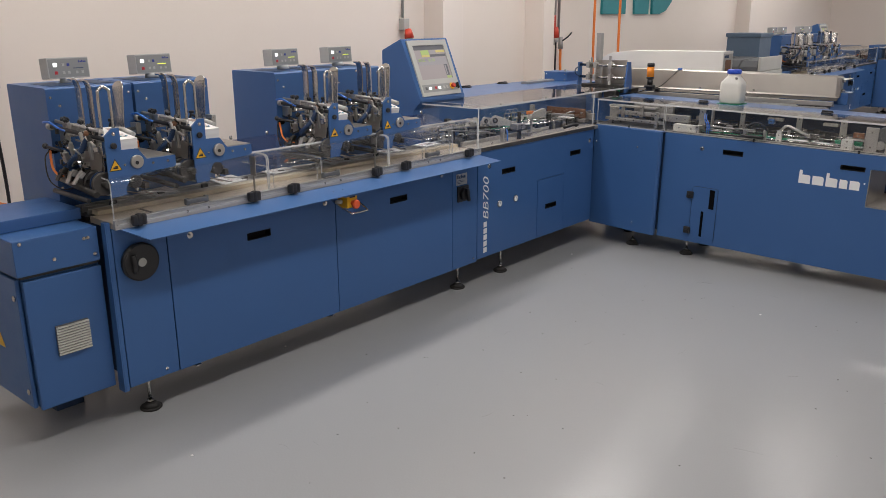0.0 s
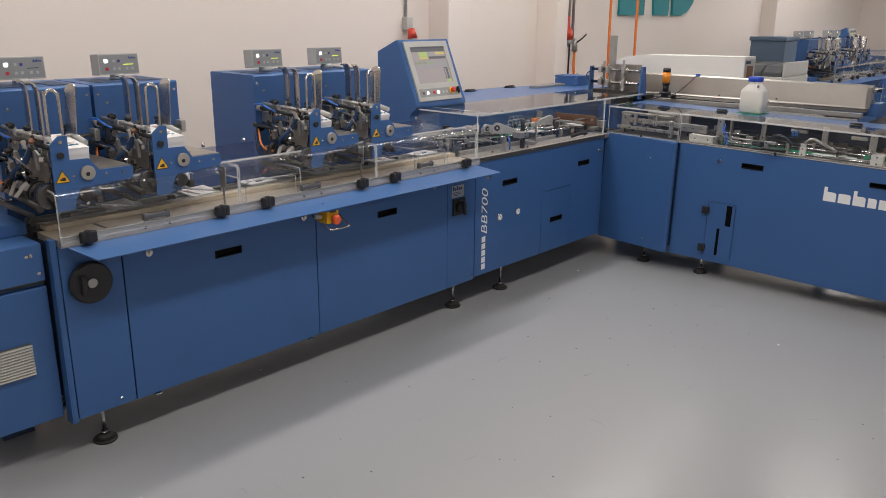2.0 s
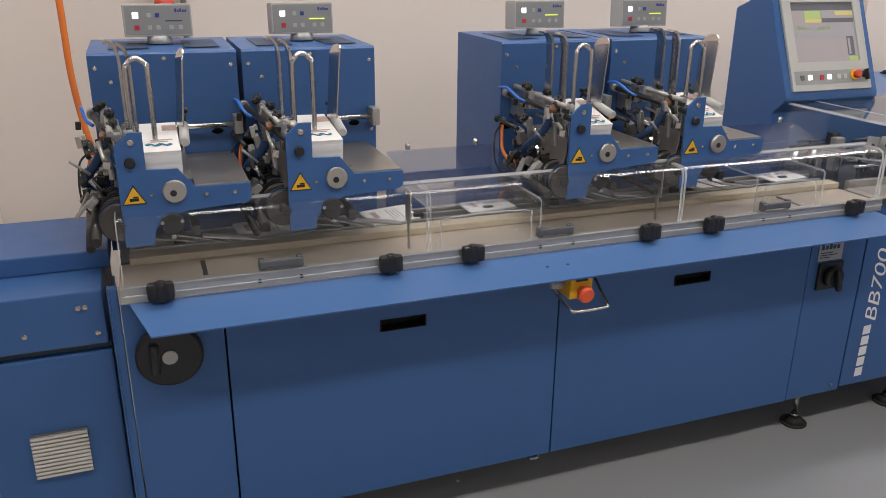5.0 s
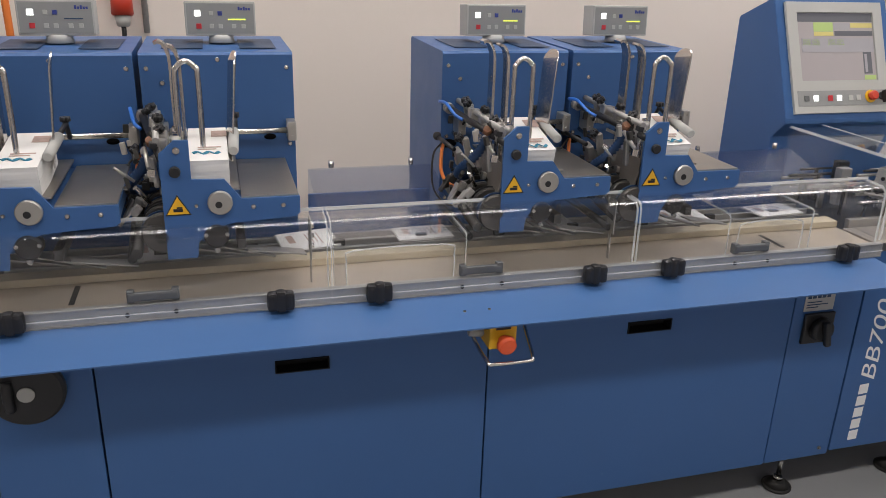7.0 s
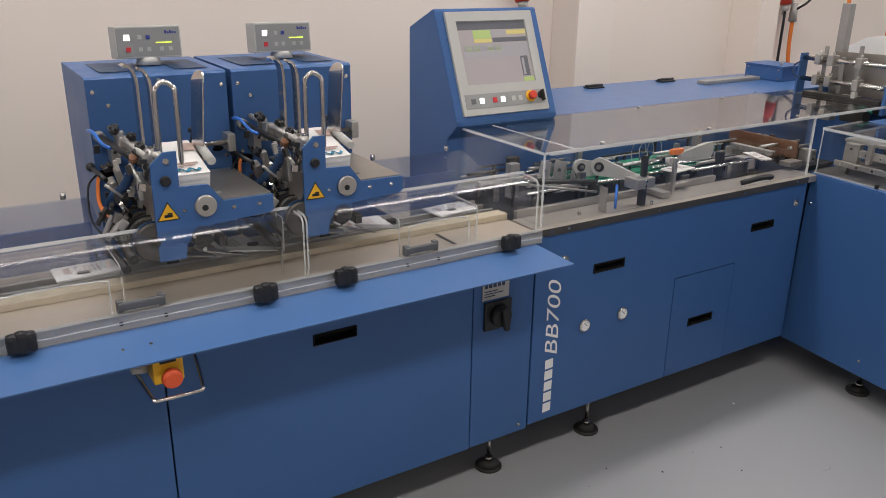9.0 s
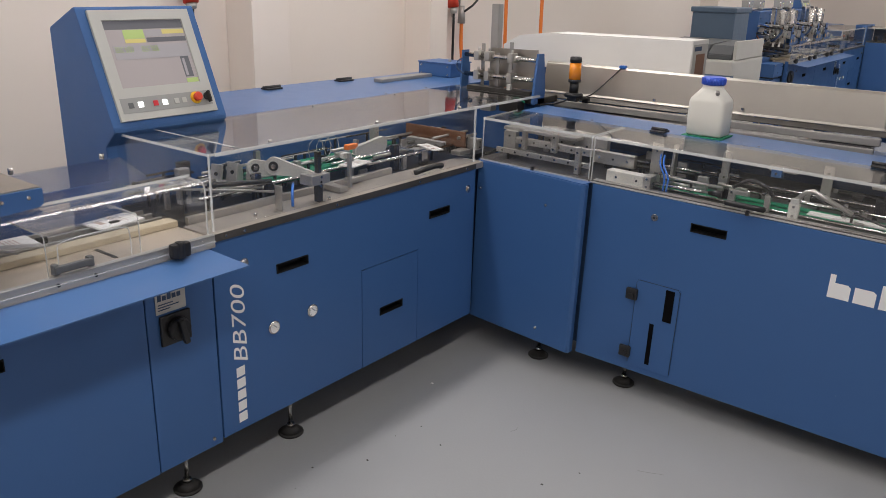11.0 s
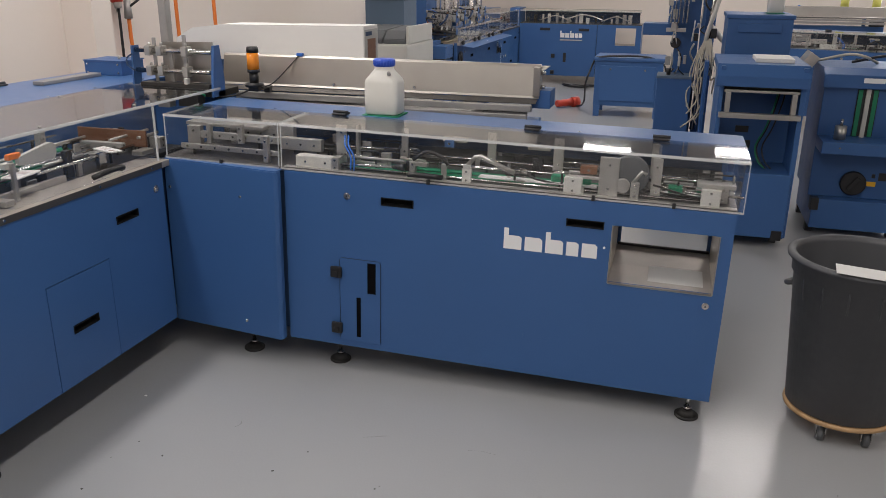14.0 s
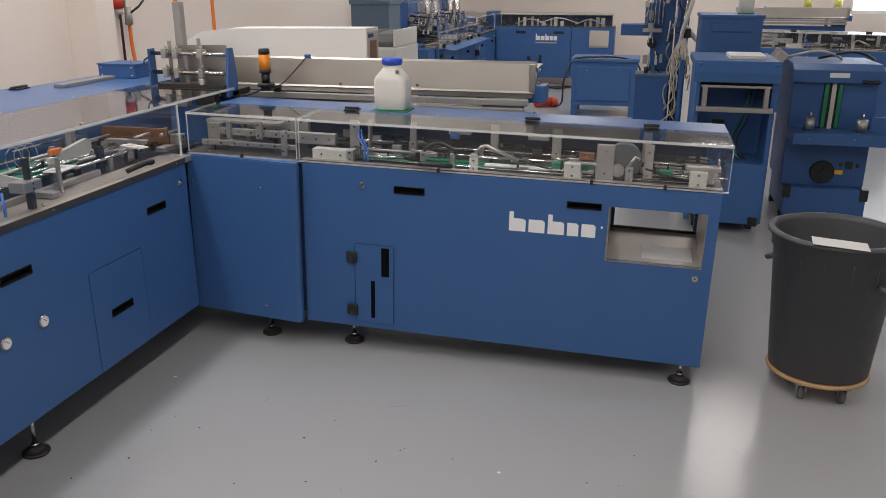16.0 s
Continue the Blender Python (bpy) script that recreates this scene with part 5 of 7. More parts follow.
for y, z in ((3.79, 0.955), (3.855, 0.95), (3.935, 0.925)):
    gp = part("gripper_plate", box(N(), -2.995, -2.955, y - 0.006, y + 0.006, z - 0.045, z + 0.05, 0.002, Euler((radians(-14), 0, radians(18))).to_matrix()), M_ALU, td, "angled aluminium gripper plate")
    for o in (-0.02, 0.022):
        part("screw", cyl(N(), (-2.965, y - 0.012 + o * 0.25, z + o), (-2.96, y - 0.017 + o * 0.25, z + o), 0.006, seg=10), M_BLACK, gp)
for x0, y0, x1, y1, z in ((-3.02, 3.60, -2.92, 3.93, 0.925), (-3.0, 3.66, -2.9, 3.97, 0.935), (-2.96, 3.72, -2.88, 3.95, 0.915), (-3.05, 3.62, -3.0, 3.9, 0.94)):
    part("dark_rod", cyl(N(), (x0, y0, z + 0.02), (x1, y1, z - 0.015), 0.0045, seg=10), M_GREYMET, td)
rn = random.Random(29)
for k in range(90):
    x, y, z = rn.uniform(-3.22, -2.90), rn.uniform(3.62, 5.15), 0.8525
    m = rn.choice((M_ALU, M_ALU, M_GREYMET, M_DARKMET, M_BLACK, M_CHROME))
    if k % 2:
        a, q, e = rn.uniform(0.004, 0.012), rn.uniform(0.006, 0.022), rn.uniform(0.03, 0.11)
        part("fitting", box(N(), x - a, x + a, y - q, y + q, z, z + e, 0.0015), m, td)
    else:
        e, w = z + rn.uniform(0.04, 0.10), rn.uniform(0.03, 0.14)
        part("pin", cyl(N(), (x, y - w, e), (x, y + w, e), rn.uniform(0.003, 0.007), seg=10), m, td)
        part("pin_post", box(N(), x - 0.004, x + 0.004, y - 0.004, y + 0.004, z, e), M_DARKMET, td)
part("grip_lever", tube(N(), [(-2.93, 3.72, 0.955), (-2.86, 3.84, 0.955)], 0.008, 8), M_DARKMET, td)
part("grip_lever", tube(N(), [(-2.90, 3.8, 0.95), (-2.83, 3.9, 0.955)], 0.008, 8), M_DARKMET, td)
part("air_hose", tube(N(), [(AX - 0.055, 3.955, 0.863), (AX - 0.055, 3.955, 0.90), (AX - 0.07, 3.97, 0.92), (AX - 0.1, 4.0, 0.925)], 0.005, 8, 5), M_BLUEHOSE, td, "bright blue air hose")
for y in (3.63, 3.70, 4.1, 4.55, 4.86):
    part("screw", cyl(N(), (AX + 0.007, y, 0.851), (AX + 0.010, y, 0.851), 0.0045, seg=10), M_CHROME, td)
for x, y in ((AX - 0.06, 3.80), (AX - 0.03, 4.10)):
    part("screw", cyl(N(), (x, y, 0.862), (x, y, 0.872), 0.006, seg=10), M_CHROME, td)
loose_sheet(-2.98, 3.90, 0.8995, -8, 0.08, 0.13)
loose_sheet(-2.93, 4.40, 0.914, 8, 0.07, 0.12)
loose_sheet(-2.92, 4.85, 0.914, 70, 0.05, 0.13)


# ---- cross machine (front along x), leaning very slightly ----
BY = 4.995
PIV = Vector((-2.2, BY, 0.5))
LEANB = Matrix.Translation(PIV) @ Matrix.Rotation(radians(1.1), 4, "Y") @ Matrix.Translation(-PIV)


def cup_y(parent, x0, x1, z0, z1):
    """Black grip cup let into a panel that faces -y."""
    b = box(N(), x0, x1, BY + 0.034, BY + 0.04, z0, z1)
    box(b, x0 + 0.0005, x0 + 0.0035, BY - 0.003, BY + 0.034, z0 + 0.0005, z1 - 0.0005)
    box(b, x1 - 0.0035, x1 - 0.0005, BY - 0.003, BY + 0.034, z0 + 0.0005, z1 - 0.0005)
    box(b, x0 + 0.0035, x1 - 0.0035, BY - 0.003, BY + 0.034, z1 - 0.0035, z1 - 0.0005)
    box(b, x0 + 0.0035, x1 - 0.0035, BY - 0.003, BY + 0.034, z0 + 0.0005, z0 + 0.0035)
    return part("grip_cup", b, M_CUP, parent, "black recessed plastic grip")


cross = thing("cross_conveyor_machine", (-1.4, BY + 0.25, 0.0), "blue sheet-metal cross conveyor machine with a collecting opening", "machine base", xf=LEANB)
BX0, BX1, BZ0, BZ1 = -2.222, -0.507, 0.122, 0.852
WIN = (-0.92, -0.553, 0.546, 0.768)
C1, C2 = (-1.812, -1.678, 0.749, 0.782), (-1.09, -0.952, 0.748, 0.777)
DOOR = (-1.988, -1.812, 0.148, 0.513)
fp = part("front_panel", holed(N(), BX0, BX1, BZ0, BZ1, [C1, C2, WIN], "y", BY + 0.02, BY), M_BLUE, cross)
cup_y(fp, *C1)
cup_y(fp, *C2)
b = N()
for q in ((WIN[0] - 0.002, WIN[1] + 0.002, WIN[2] - 0.004, WIN[2] + 0.001), (WIN[0] - 0.004, WIN[0] + 0.001, WIN[2], WIN[3]), (WIN[1] - 0.001, WIN[1] + 0.004, WIN[2], WIN[3])):
    box(b, q[0], q[1], BY - 0.002, BY + 0.01, q[2], q[3])
part("opening_rim", b, M_STEEL, fp, "thin steel rim")
part("end_panel", box(N(), BX1 - 0.02, BX1 - 0.0005, BY + 0.0205, 5.475, BZ0, BZ1, 0.002), M_BLUE, cross)
part("back_panel", holed(N(), BX0, BX1 - 0.021, BZ0, 1.028, [(WIN[0] + 0.01, WIN[1] - 0.01, 0.555, 0.80)], "y", 5.46, 5.475), M_BLUE, cross)
# inner sheets in darker blue, the shade of the inside painted in
part("bottom_pan", box(N(), BX0, BX1 - 0.021, BY + 0.0205, 5.459, BZ0 + 0.02, BZ0 + 0.03), M_SHADEBLUE, cross)
part("left_panel", box(N(), BX0, BX0 + 0.015, BY + 0.0205, 5.459, BZ0 + 0.031, BZ1 - 0.01), M_SHADEBLUE, cross)
b = sheet(N(), [(BY + 0.0205, WIN[2] - 0.004), (BY + 0.25, WIN[2] - 0.012), (5.43, WIN[2] - 0.008), (5.459, WIN[2] + 0.004)], "x", WIN[0] - 0.003, WIN[1] + 0.003, 0.003)
tr = part("tray", b, M_DECK, cross, "stainless collecting tray")
for x in (WIN[0] - 0.012, WIN[1] + 0.004):
    part("tray_side", box(N(), x, x + 0.008, BY + 0.0205, 5.459, 0.53, 0.80), M_DECK, tr)
# roof painted darker for the shade inside the opening
part("tray_roof", box(N(), WIN[0] - 0.012, WIN[1] + 0.012, BY + 0.0205, 5.459, 0.802, 0.808), M_SHADEBLUE, tr)
part("back_rim", box(N(), WIN[0], WIN[1], 5.450, 5.459, 0.551, 0.562), M_BLACK, tr)
part("tray_sheet", box(N(), -0.78, -0.58, 5.06, 5.25, 0.5405, 0.543), M_PAPER, tr, "white sheet lying in the tray")
# small hinged door
dr = part("small_door", box(N(), DOOR[0], DOOR[1], BY - 0.004, BY - 0.0005, DOOR[2], DOOR[3], 0.002), M_BLUE, cross, "small blue hinged door")
b = N()
tube(b, [(DOOR[0], BY - 0.003, DOOR[2] + 0.01), (DOOR[0], BY - 0.003, DOOR[3] - 0.01), (DOOR[0] + 0.01, BY - 0.003, DOOR[3]), (DOOR[1] - 0.01, BY - 0.003, DOOR[3]), (DOOR[1], BY - 0.003, DOOR[3] - 0.01), (DOOR[1], BY - 0.003, DOOR[2] + 0.01)], 0.0016, 6)
part("door_seal", b, M_SHADEBLUE, dr)
# solid pieces on the door, coloured like the shade in its slots
for q in ((-1.867, -1.832, 0.372, 0.503), (-1.915, -1.897, 0.172, 0.348)):
    part("door_slot", box(N(), q[0], q[1], BY - 0.0062, BY - 0.0042, q[2], q[3], 0.0006), M_HOLESHADE, dr, "oblong slot, its inner shade drawn as a black piece")
for z in (0.452, 0.205):
    b = box(N(), -2.024, -1.976, BY - 0.02, BY - 0.0045, z - 0.024, z + 0.024, 0.008)
    box(b, -2.012, -1.988, BY - 0.026, BY - 0.019, z - 0.018, z + 0.004, 0.004)
    part("latch", b, M_BLACK, cross, "black plastic quarter-turn latch")
for x, z, r in ((-1.953, 0.772, 0.014), (-0.569, 0.503, 0.013)):
    bolt_y(cross, x, BY, z, r)
# maker's mark as plain white shapes
b = N()
x = -1.318
for k, (w, h) in enumerate(((0.068, 0.082), (0.066, 0.054), (0.066, 0.082), (0.045, 0.054), (0.056, 0.054))):
    q = [(x, 0.634), (x + w, 0.634), (x + w, 0.634 + 0.046), (x + w - 0.01, 0.634 + 0.054), (x + 0.018, 0.634 + 0.054), (x + 0.018, 0.634 + h), (x, 0.634 + h)]
    prism(b, q, "y", BY - 0.0003, BY - 0.0012)
    x += w + 0.012
part("marking", b, M_WHITE, cross, "bold white block marking")
part("marking_dot", cyl(N(), (-0.945, BY - 0.0003, 0.68), (-0.945, BY - 0.0012, 0.68), 0.005, seg=12), M_WHITE, cross)
for fx, fy in ((-2.04, 5.085), (-0.589, 5.03), (-2.04, 5.40), (-0.6, 5.40)):
    foot(cross, fx + 0.01, fy, BZ0 + 0.04, 0.045, 0.0192 * (fx + 2.2))
# corner unit set a little askew
cor = thing("corner_unit", (-2.5, BY + 0.2, 0.0), "blue corner unit set slightly askew between both machines", "machine base", xf=LEANB)
part("front_panel", prism(N(), [(-2.768, 4.987), (-2.242, 4.938), (-2.228, 4.948), (-2.228, 4.975), (-2.768, 5.01)], "z", 0.128, 0.852, 0.002), M_BLUE, cor)
part("top_flange", prism(N(), [(-2.766, 4.99), (-2.236, 4.944), (-2.229, 5.02), (-2.766, 5.03)], "z", 0.8525, 0.856), M_BLUE, cor)
part("carcass", box(N(), -2.765, -2.23, 5.012, 5.459, 0.16, 0.845), M_SHADEBLUE, cor)
for x, z in ((-2.745, 0.735), (-2.40, 0.735), (-2.40, 0.19)):
    bolt_y(cor, x, 4.985 - (x + 2.768) * 0.093, z, 0.006)
for fx, fy in ((-2.452, 5.075), (-2.65, 5.4)):
    foot(cor, fx + 0.01, fy, 0.17, 0.045, 0.0192 * (fx + 2.2))
# deck with its belts and mechanism
bd = thing("cross_deck", (-1.6, 5.2, 0.85), "steel deck with green belts, brackets and rollers", "conveyor", xf=LEANB)
part("deck_plate", box(N(), -2.766, BX1, BY + 0.002, 5.459, 0.8565, 0.864, 0.001), M_DKSTEEL, bd, "dull steel deck plate")
part("front_strip", box(N(), -2.225, BX1 - 0.002, BY + 0.006, BY + 0.034, 0.8642, 0.868, 0.001), M_ALU, bd, "light steel strip along the deck edge")
part("back_channel", box(N(), -2.22, -0.55, 5.30, 5.455, 0.8645, 0.90, 0.002), M_DKSTEEL, bd)
# darker sheet before the blue back panel: the hood's inner shade as colour
part("dark_wall", box(N(), -2.76, -0.55, 5.448, 5.458, 0.90, 1.02), M_SHADEBLUE, bd)
for x0, x1, y in ((-2.06, -1.10, 5.09), (-1.95, -0.95, 5.16)):
    part("green_belt", box(N(), x0, x1, y - 0.018, y + 0.018, 0.866, 0.873, 0.002), M_GREEN, bd, "green conveyor belt")
for y, z in ((5.055, 0.872), (5.21, 0.885), (5.27, 0.90)):
    part("guide_bar", tube(N(), [(-2.02, y, z), (-0.62, y, z)], 0.005, 8), M_CHROME, bd)
for x, y, z, sx, sy, sz, m in (
        (-2.32, 5.04, 0.92, 0.022, 0.022, 0.11, M_ALU), (-2.50, 5.06, 0.90, 0.45, 0.012, 0.022, M_ALU), (-2.50, 5.10, 0.945, 0.42, 0.02, 0.03, M_GREYMET), (-2.55, 5.14, 0.985, 0.36, 0.06, 0.014, M_ALU), (-2.42, 5.20, 0.97, 0.30, 0.03, 0.07, M_GREYMET), (-2.60, 5.08, 0.955, 0.02, 0.02, 0.08, M_ALU), (-2.45, 5.07, 0.965, 0.025, 0.02, 0.08, M_ALU), (-2.68, 5.1, 0.93, 0.06, 0.03, 0.1, M_ALU),
        (-2.20, 5.12, 0.935, 0.18, 0.03, 0.05, M_ALU), (-2.10, 5.05, 0.888, 0.17, 0.05, 0.045, M_CREAMMC), (-2.015, 5.05, 0.888, 0.03, 0.056, 0.052, M_ALU), (-2.03, 5.13, 0.95, 0.045, 0.006, 0.15, M_ALU), (-1.97, 5.16, 0.95, 0.012, 0.03, 0.15, M_ALU), (-1.80, 5.25, 0.95, 0.03, 0.012, 0.12, M_ALU),
        (-1.70, 5.05, 0.895, 0.025, 0.02, 0.06, M_ALU), (-1.67, 5.05, 0.915, 0.06, 0.02, 0.018, M_ALU), (-1.575, 5.05, 0.895, 0.02, 0.02, 0.06, M_ALU), (-1.48, 5.03, 0.892, 0.035, 0.02, 0.055, M_CREAMMC), (-1.48, 5.03, 0.925, 0.028, 0.02, 0.02, M_GREYBOX), (-1.60, 5.30, 0.97, 0.10, 0.03, 0.02, M_ALU), (-1.62, 5.29, 0.955, 0.04, 0.03, 0.03, M_LITBLUE),
        (-1.44, 5.27, 0.95, 0.035, 0.012, 0.13, M_ALU), (-1.25, 5.28, 0.97, 0.09, 0.03, 0.02, M_ALU), (-1.17, 5.26, 0.95, 0.04, 0.01, 0.13, M_ALU),
        (-1.08, 5.03, 0.895, 0.065, 0.03, 0.06, M_CREAMMC), (-1.03, 5.06, 0.925, 0.14, 0.05, 0.012, M_ALU), (-1.03, 5.06, 0.95, 0.06, 0.03, 0.03, M_COPPER), (-0.955, 5.035, 0.935, 0.07, 0.008, 0.145, M_ALU), (-0.86, 5.03, 0.895, 0.03, 0.02, 0.06, M_ALU), (-0.79, 5.06, 0.935, 0.035, 0.004, 0.155, M_ALU), (-0.80, 5.2, 0.95, 0.035, 0.004, 0.17, M_ALU),
        (-0.60, 5.03, 0.895, 0.065, 0.03, 0.062, M_CREAMMC), (-0.585, 5.06, 0.935, 0.13, 0.06, 0.016, M_ALU), (-0.56, 5.09, 0.90, 0.04, 0.06, 0.06, M_ALU), (-0.53, 5.06, 0.955, 0.008, 0.02, 0.04, M_CHROME)):
    br = part("bracket", box(N(), x - sx / 2, x + sx / 2, y - sy / 2, y + sy / 2, z - sz / 2, z + sz / 2, 0.003), m, bd)
    for k in range(max(1, int(sx / 0.06)) if sz > 0.02 and sx > 0.02 else 0):
        xs = x - sx / 2 + sx * (k + 0.5) / max(1, int(sx / 0.06))
        for o in ((-0.3, 0.3) if sz > 0.05 else (0.0,)):
            part("screw", cyl(N(), (xs, y - sy / 2, z + o * sz), (xs, y - sy / 2 - 0.003, z + o * sz), 0.0045, seg=10), (M_CHROME, M_BLACK)[k % 2], br)
b = cyl(N(), (-0.885, 5.06, 0.94), (-0.885, 5.10, 0.94), 0.07, seg=36, bev=0.003)
ww = part("wheel", b, M_DKGREY, bd, "grey rubber-tyred wheel")
part("wheel_hub", cyl(N(), (-0.905, 5.055, 0.905), (-0.905, 5.035, 0.905), 0.026, seg=20, bev=0.002), M_ALU, ww)
part("cylinder_rod", cyl(N(), (-2.0, 5.05, 0.885), (-1.76, 5.045, 0.895), 0.006, seg=10), M_CHROME, bd)
part("rod_nose", cyl(N(), (-1.78, 5.045, 0.894), (-1.73, 5.045, 0.896), 0.008, 0.016, 12), M_BLACK, bd)
part("black_arm", tube(N(), [(-1.70, 5.05, 0.93), (-1.64, 5.05, 0.965), (-1.58, 5.05, 0.945), (-1.56, 5.05, 0.92)], 0.008, 8, 4), M_BLACK, bd)
part("swing_arm", tube(N(), [(-1.485, 5.035, 0.925), (-1.45, 5.035, 0.965), (-1.43, 5.035, 0.97), (-1.30, 5.04, 0.915)], 0.0085, 8), M_ALU, bd)
part("swing_arm", tube(N(), [(-0.87, 5.03, 0.92), (-0.84, 5.03, 0.965), (-0.825, 5.035, 0.955)], 0.007, 8), M_ALU, bd)
for q in (((-1.42, 5.06, 0.94), (-1.20, 5.07, 0.89), (-1.08, 5.07, 0.875)), ((-0.80, 5.06, 0.915), (-0.68, 5.07, 0.885), (-0.6, 5.07, 0.88)), ((-0.85, 5.08, 0.89), (-0.7, 5.09, 0.875), (-0.55, 5.09, 0.872))):
    part("dark_slide", tube(N(), q, 0.012, 8, 5, 0, 0.35), M_DARKMET, bd)
for o in (0.0, 0.014):
    part("air_hose", tube(N(), [(-2.01 + o, 5.12, 0.985), (-1.985 + o, 5.06, 0.96), (-1.955 + o, 5.04, 0.92), (-1.955 + o, 5.04, 0.866)], 0.0035, 8, 6), M_BLUEHOSE, bd, "bright blue air hose")
part("black_lead", tube(N(), [(-1.86, 5.44, 0.98), (-1.83, 5.3, 0.985), (-1.80, 5.26, 0.95), (-1.79, 5.26, 0.87)], 0.004, 6, 6), M_BLACK, bd)
part("white_strip", box(N(), -1.45, -1.0, 5.085, 5.14, 0.8735, 0.876), M_PAPER, bd)
part("white_strip", box(N(), -0.78, -0.55, 5.11, 5.16, 0.868, 0.872), M_PAPER, bd)
for x in (-1.15, -1.05, -0.72, -0.62):
    part("green_block", box(N(), x - 0.025, x + 0.025, 5.12, 5.16, 0.8765, 0.90, 0.003), M_GREEN, bd)
rn = random.Random(23)
for k in range(90):
    x, y, z = rn.uniform(-2.72, -0.55), rn.uniform(5.03, 5.40), 0.864
    m = rn.choice((M_ALU, M_GREYMET, M_DARKMET, M_DARKMET, M_BLACK, M_CHROME))
    if k % 2:
        a, q, e = rn.uniform(0.006, 0.022), rn.uniform(0.004, 0.012), rn.uniform(0.015, 0.07)
        part("fitting", box(N(), x - a, x + a, y - q, y + q, z + 0.0005, z + e, 0.0015), m, bd)
    else:
        e, w = z + rn.uniform(0.012, 0.06), rn.uniform(0.03, 0.12)
        part("pin", cyl(N(), (x - w, y, e), (x + w, y, e), rn.uniform(0.003, 0.007), seg=10), m, bd)
        part("pin_post", box(N(), x - 0.004, x + 0.004, y - 0.004, y + 0.004, z + 0.0005, e), M_DARKMET, bd)
# blue lid and clear hoods
ld = thing("hinged_lid", (-1.5, 5.37, 1.03), "blue flat lid along the back of the cross machine, light from above in its colour", "machine lid", xf=LEANB)
part("lid_sheet", box(N(), -2.74, -0.487, 5.262, 5.478, 1.0285, 1.042, 0.003), M_LITBLUE, ld)
for x in (-2.09, -1.28, -0.79):
    b = box(N(), x - 0.03, x + 0.03, 5.235, 5.30, 1.0425, 1.049, 0.003)
    tube(b, [(x - 0.032, 5.266, 1.052), (x + 0.032, 5.266, 1.052)], 0.007)
    part("hinge", b, M_BLACK, ld, "black plastic hinge")
for x in (-2.4, -1.7, -1.1):
    part("screw", cyl(N(), (x, 5.28, 1.042), (x, 5.28, 1.045), 0.005, seg=10), M_CHROME, ld)
HPB = [(5.26, 1.0418)] + [(5.007 - 0.009 * math.sin(radians(a)), 1.0285 + 0.009 * math.cos(radians(a))) for a in range(0, 91, 15)] + [(4.998, 0.859)]
for x0, x1 in ((-2.76, -2.245), (-2.236, -0.487)):
    hb = thing("cross_hood", ((x0 + x1) / 2, 5.1, 0.86), "clear bent acrylic hood over the cross machine", "safety hood", "clear hoods of the cross machine", xf=LEANB)
    part("clear_sheet", sheet(N(), HPB, "x", x0, x1, 0.005), M_CLEAR, hb, "", False)
    b = N()
    for x in (x0, x1 - 0.0025):
        sheet(b, HPB, "x", x, x + 0.0025, 0.0056)
    # strip on the front bend: its highlight drawn as a bright piece
    box(b, x0, x1, 4.9955, 5.0, 1.0285, 1.0385)
    box(b, x0, x1, 4.992, 4.9975, 0.856, 0.862)
    part("edge", b, M_EDGE, hb, "bright edge line of the clear acrylic", False)
    if x1 > -1:
        part("end_sheet", prism(N(), [(5.003, 0.862), (5.003, 1.022), (5.012, 1.030), (5.25, 1.027), (5.45, 1.027), (5.45, 0.862)], "x", x1 - 0.02, x1 - 0.016), M_CLEAR, hb, "", False)
        b = N()
        tube(b, [(-1.70, 4.996, 0.884), (-1.69, 4.978, 0.888), (-1.66, 4.972, 0.89), (-1.61, 4.972, 0.89), (-1.58, 4.978, 0.888), (-1.57, 4.996, 0.884)], 0.0105, 10, 4)
        part("handle", b, M_BLACK, hb, "black bow handle")
    for x in ((-2.5,) if x1 < -1 else (-1.62, -1.0, -0.72)):
        part("catch", box(N(), x - 0.006, x + 0.006, 4.985, 4.9975, 0.853, 0.872, 0.002), M_BLACK, hb)

# ---- bottle on the lid ----
bt = thing("plastic_bottle", (-1.895, 5.345, 1.042), "milky white square plastic bottle with a blue screw cap", "bottle")
lz, bx0, by0 = 1.036, -1.913, 5.345
b = N()
rings = []
for hx, hy, rr, z in ((0.064, 0.050, 0.016, 0.0), (0.071, 0.057, 0.020, 0.006), (0.073, 0.059, 0.020, 0.07), (0.072, 0.058, 0.020, 0.128), (0.069, 0.055, 0.022, 0.142), (0.052, 0.047, 0.03, 0.165), (0.043, 0.041, 0.036, 0.178), (0.040, 0.040, 0.038, 0.184), (0.040, 0.040, 0.038, 0.20)):
    ring = []
    for q in range(4):
        for a in range(6):
            t = radians(90 * q + 18 * a)
            sx, sy = (1, -1, -1, 1)[q], (1, 1, -1, -1)[q]
            ring.append(b.verts.new((bx0 + sx * (hx - rr) + rr * math.cos(t), by0 + sy * (hy - rr) + rr * math.sin(t), lz + 0.0052 + z)))
    rings.append(ring)
for q0, q1 in zip(rings, rings[1:]):
    for k in range(24):
        b.faces.new((q0[k], q0[(k + 1) % 24], q1[(k + 1) % 24], q1[k])).smooth = True
b.faces.new(rings[0][::-1])
b.faces.new(rings[-1])
part("bottle_body", b, M_HDPE, bt, "milky translucent plastic body with sloping shoulders")
b = cyl(N(), (bx0, by0, lz + 0.2), (bx0, by0, lz + 0.23), 0.045, 0.043, 36, 0.003)
cp = part("cap", b, M_CAPBLUE, bt, "blue screw cap")
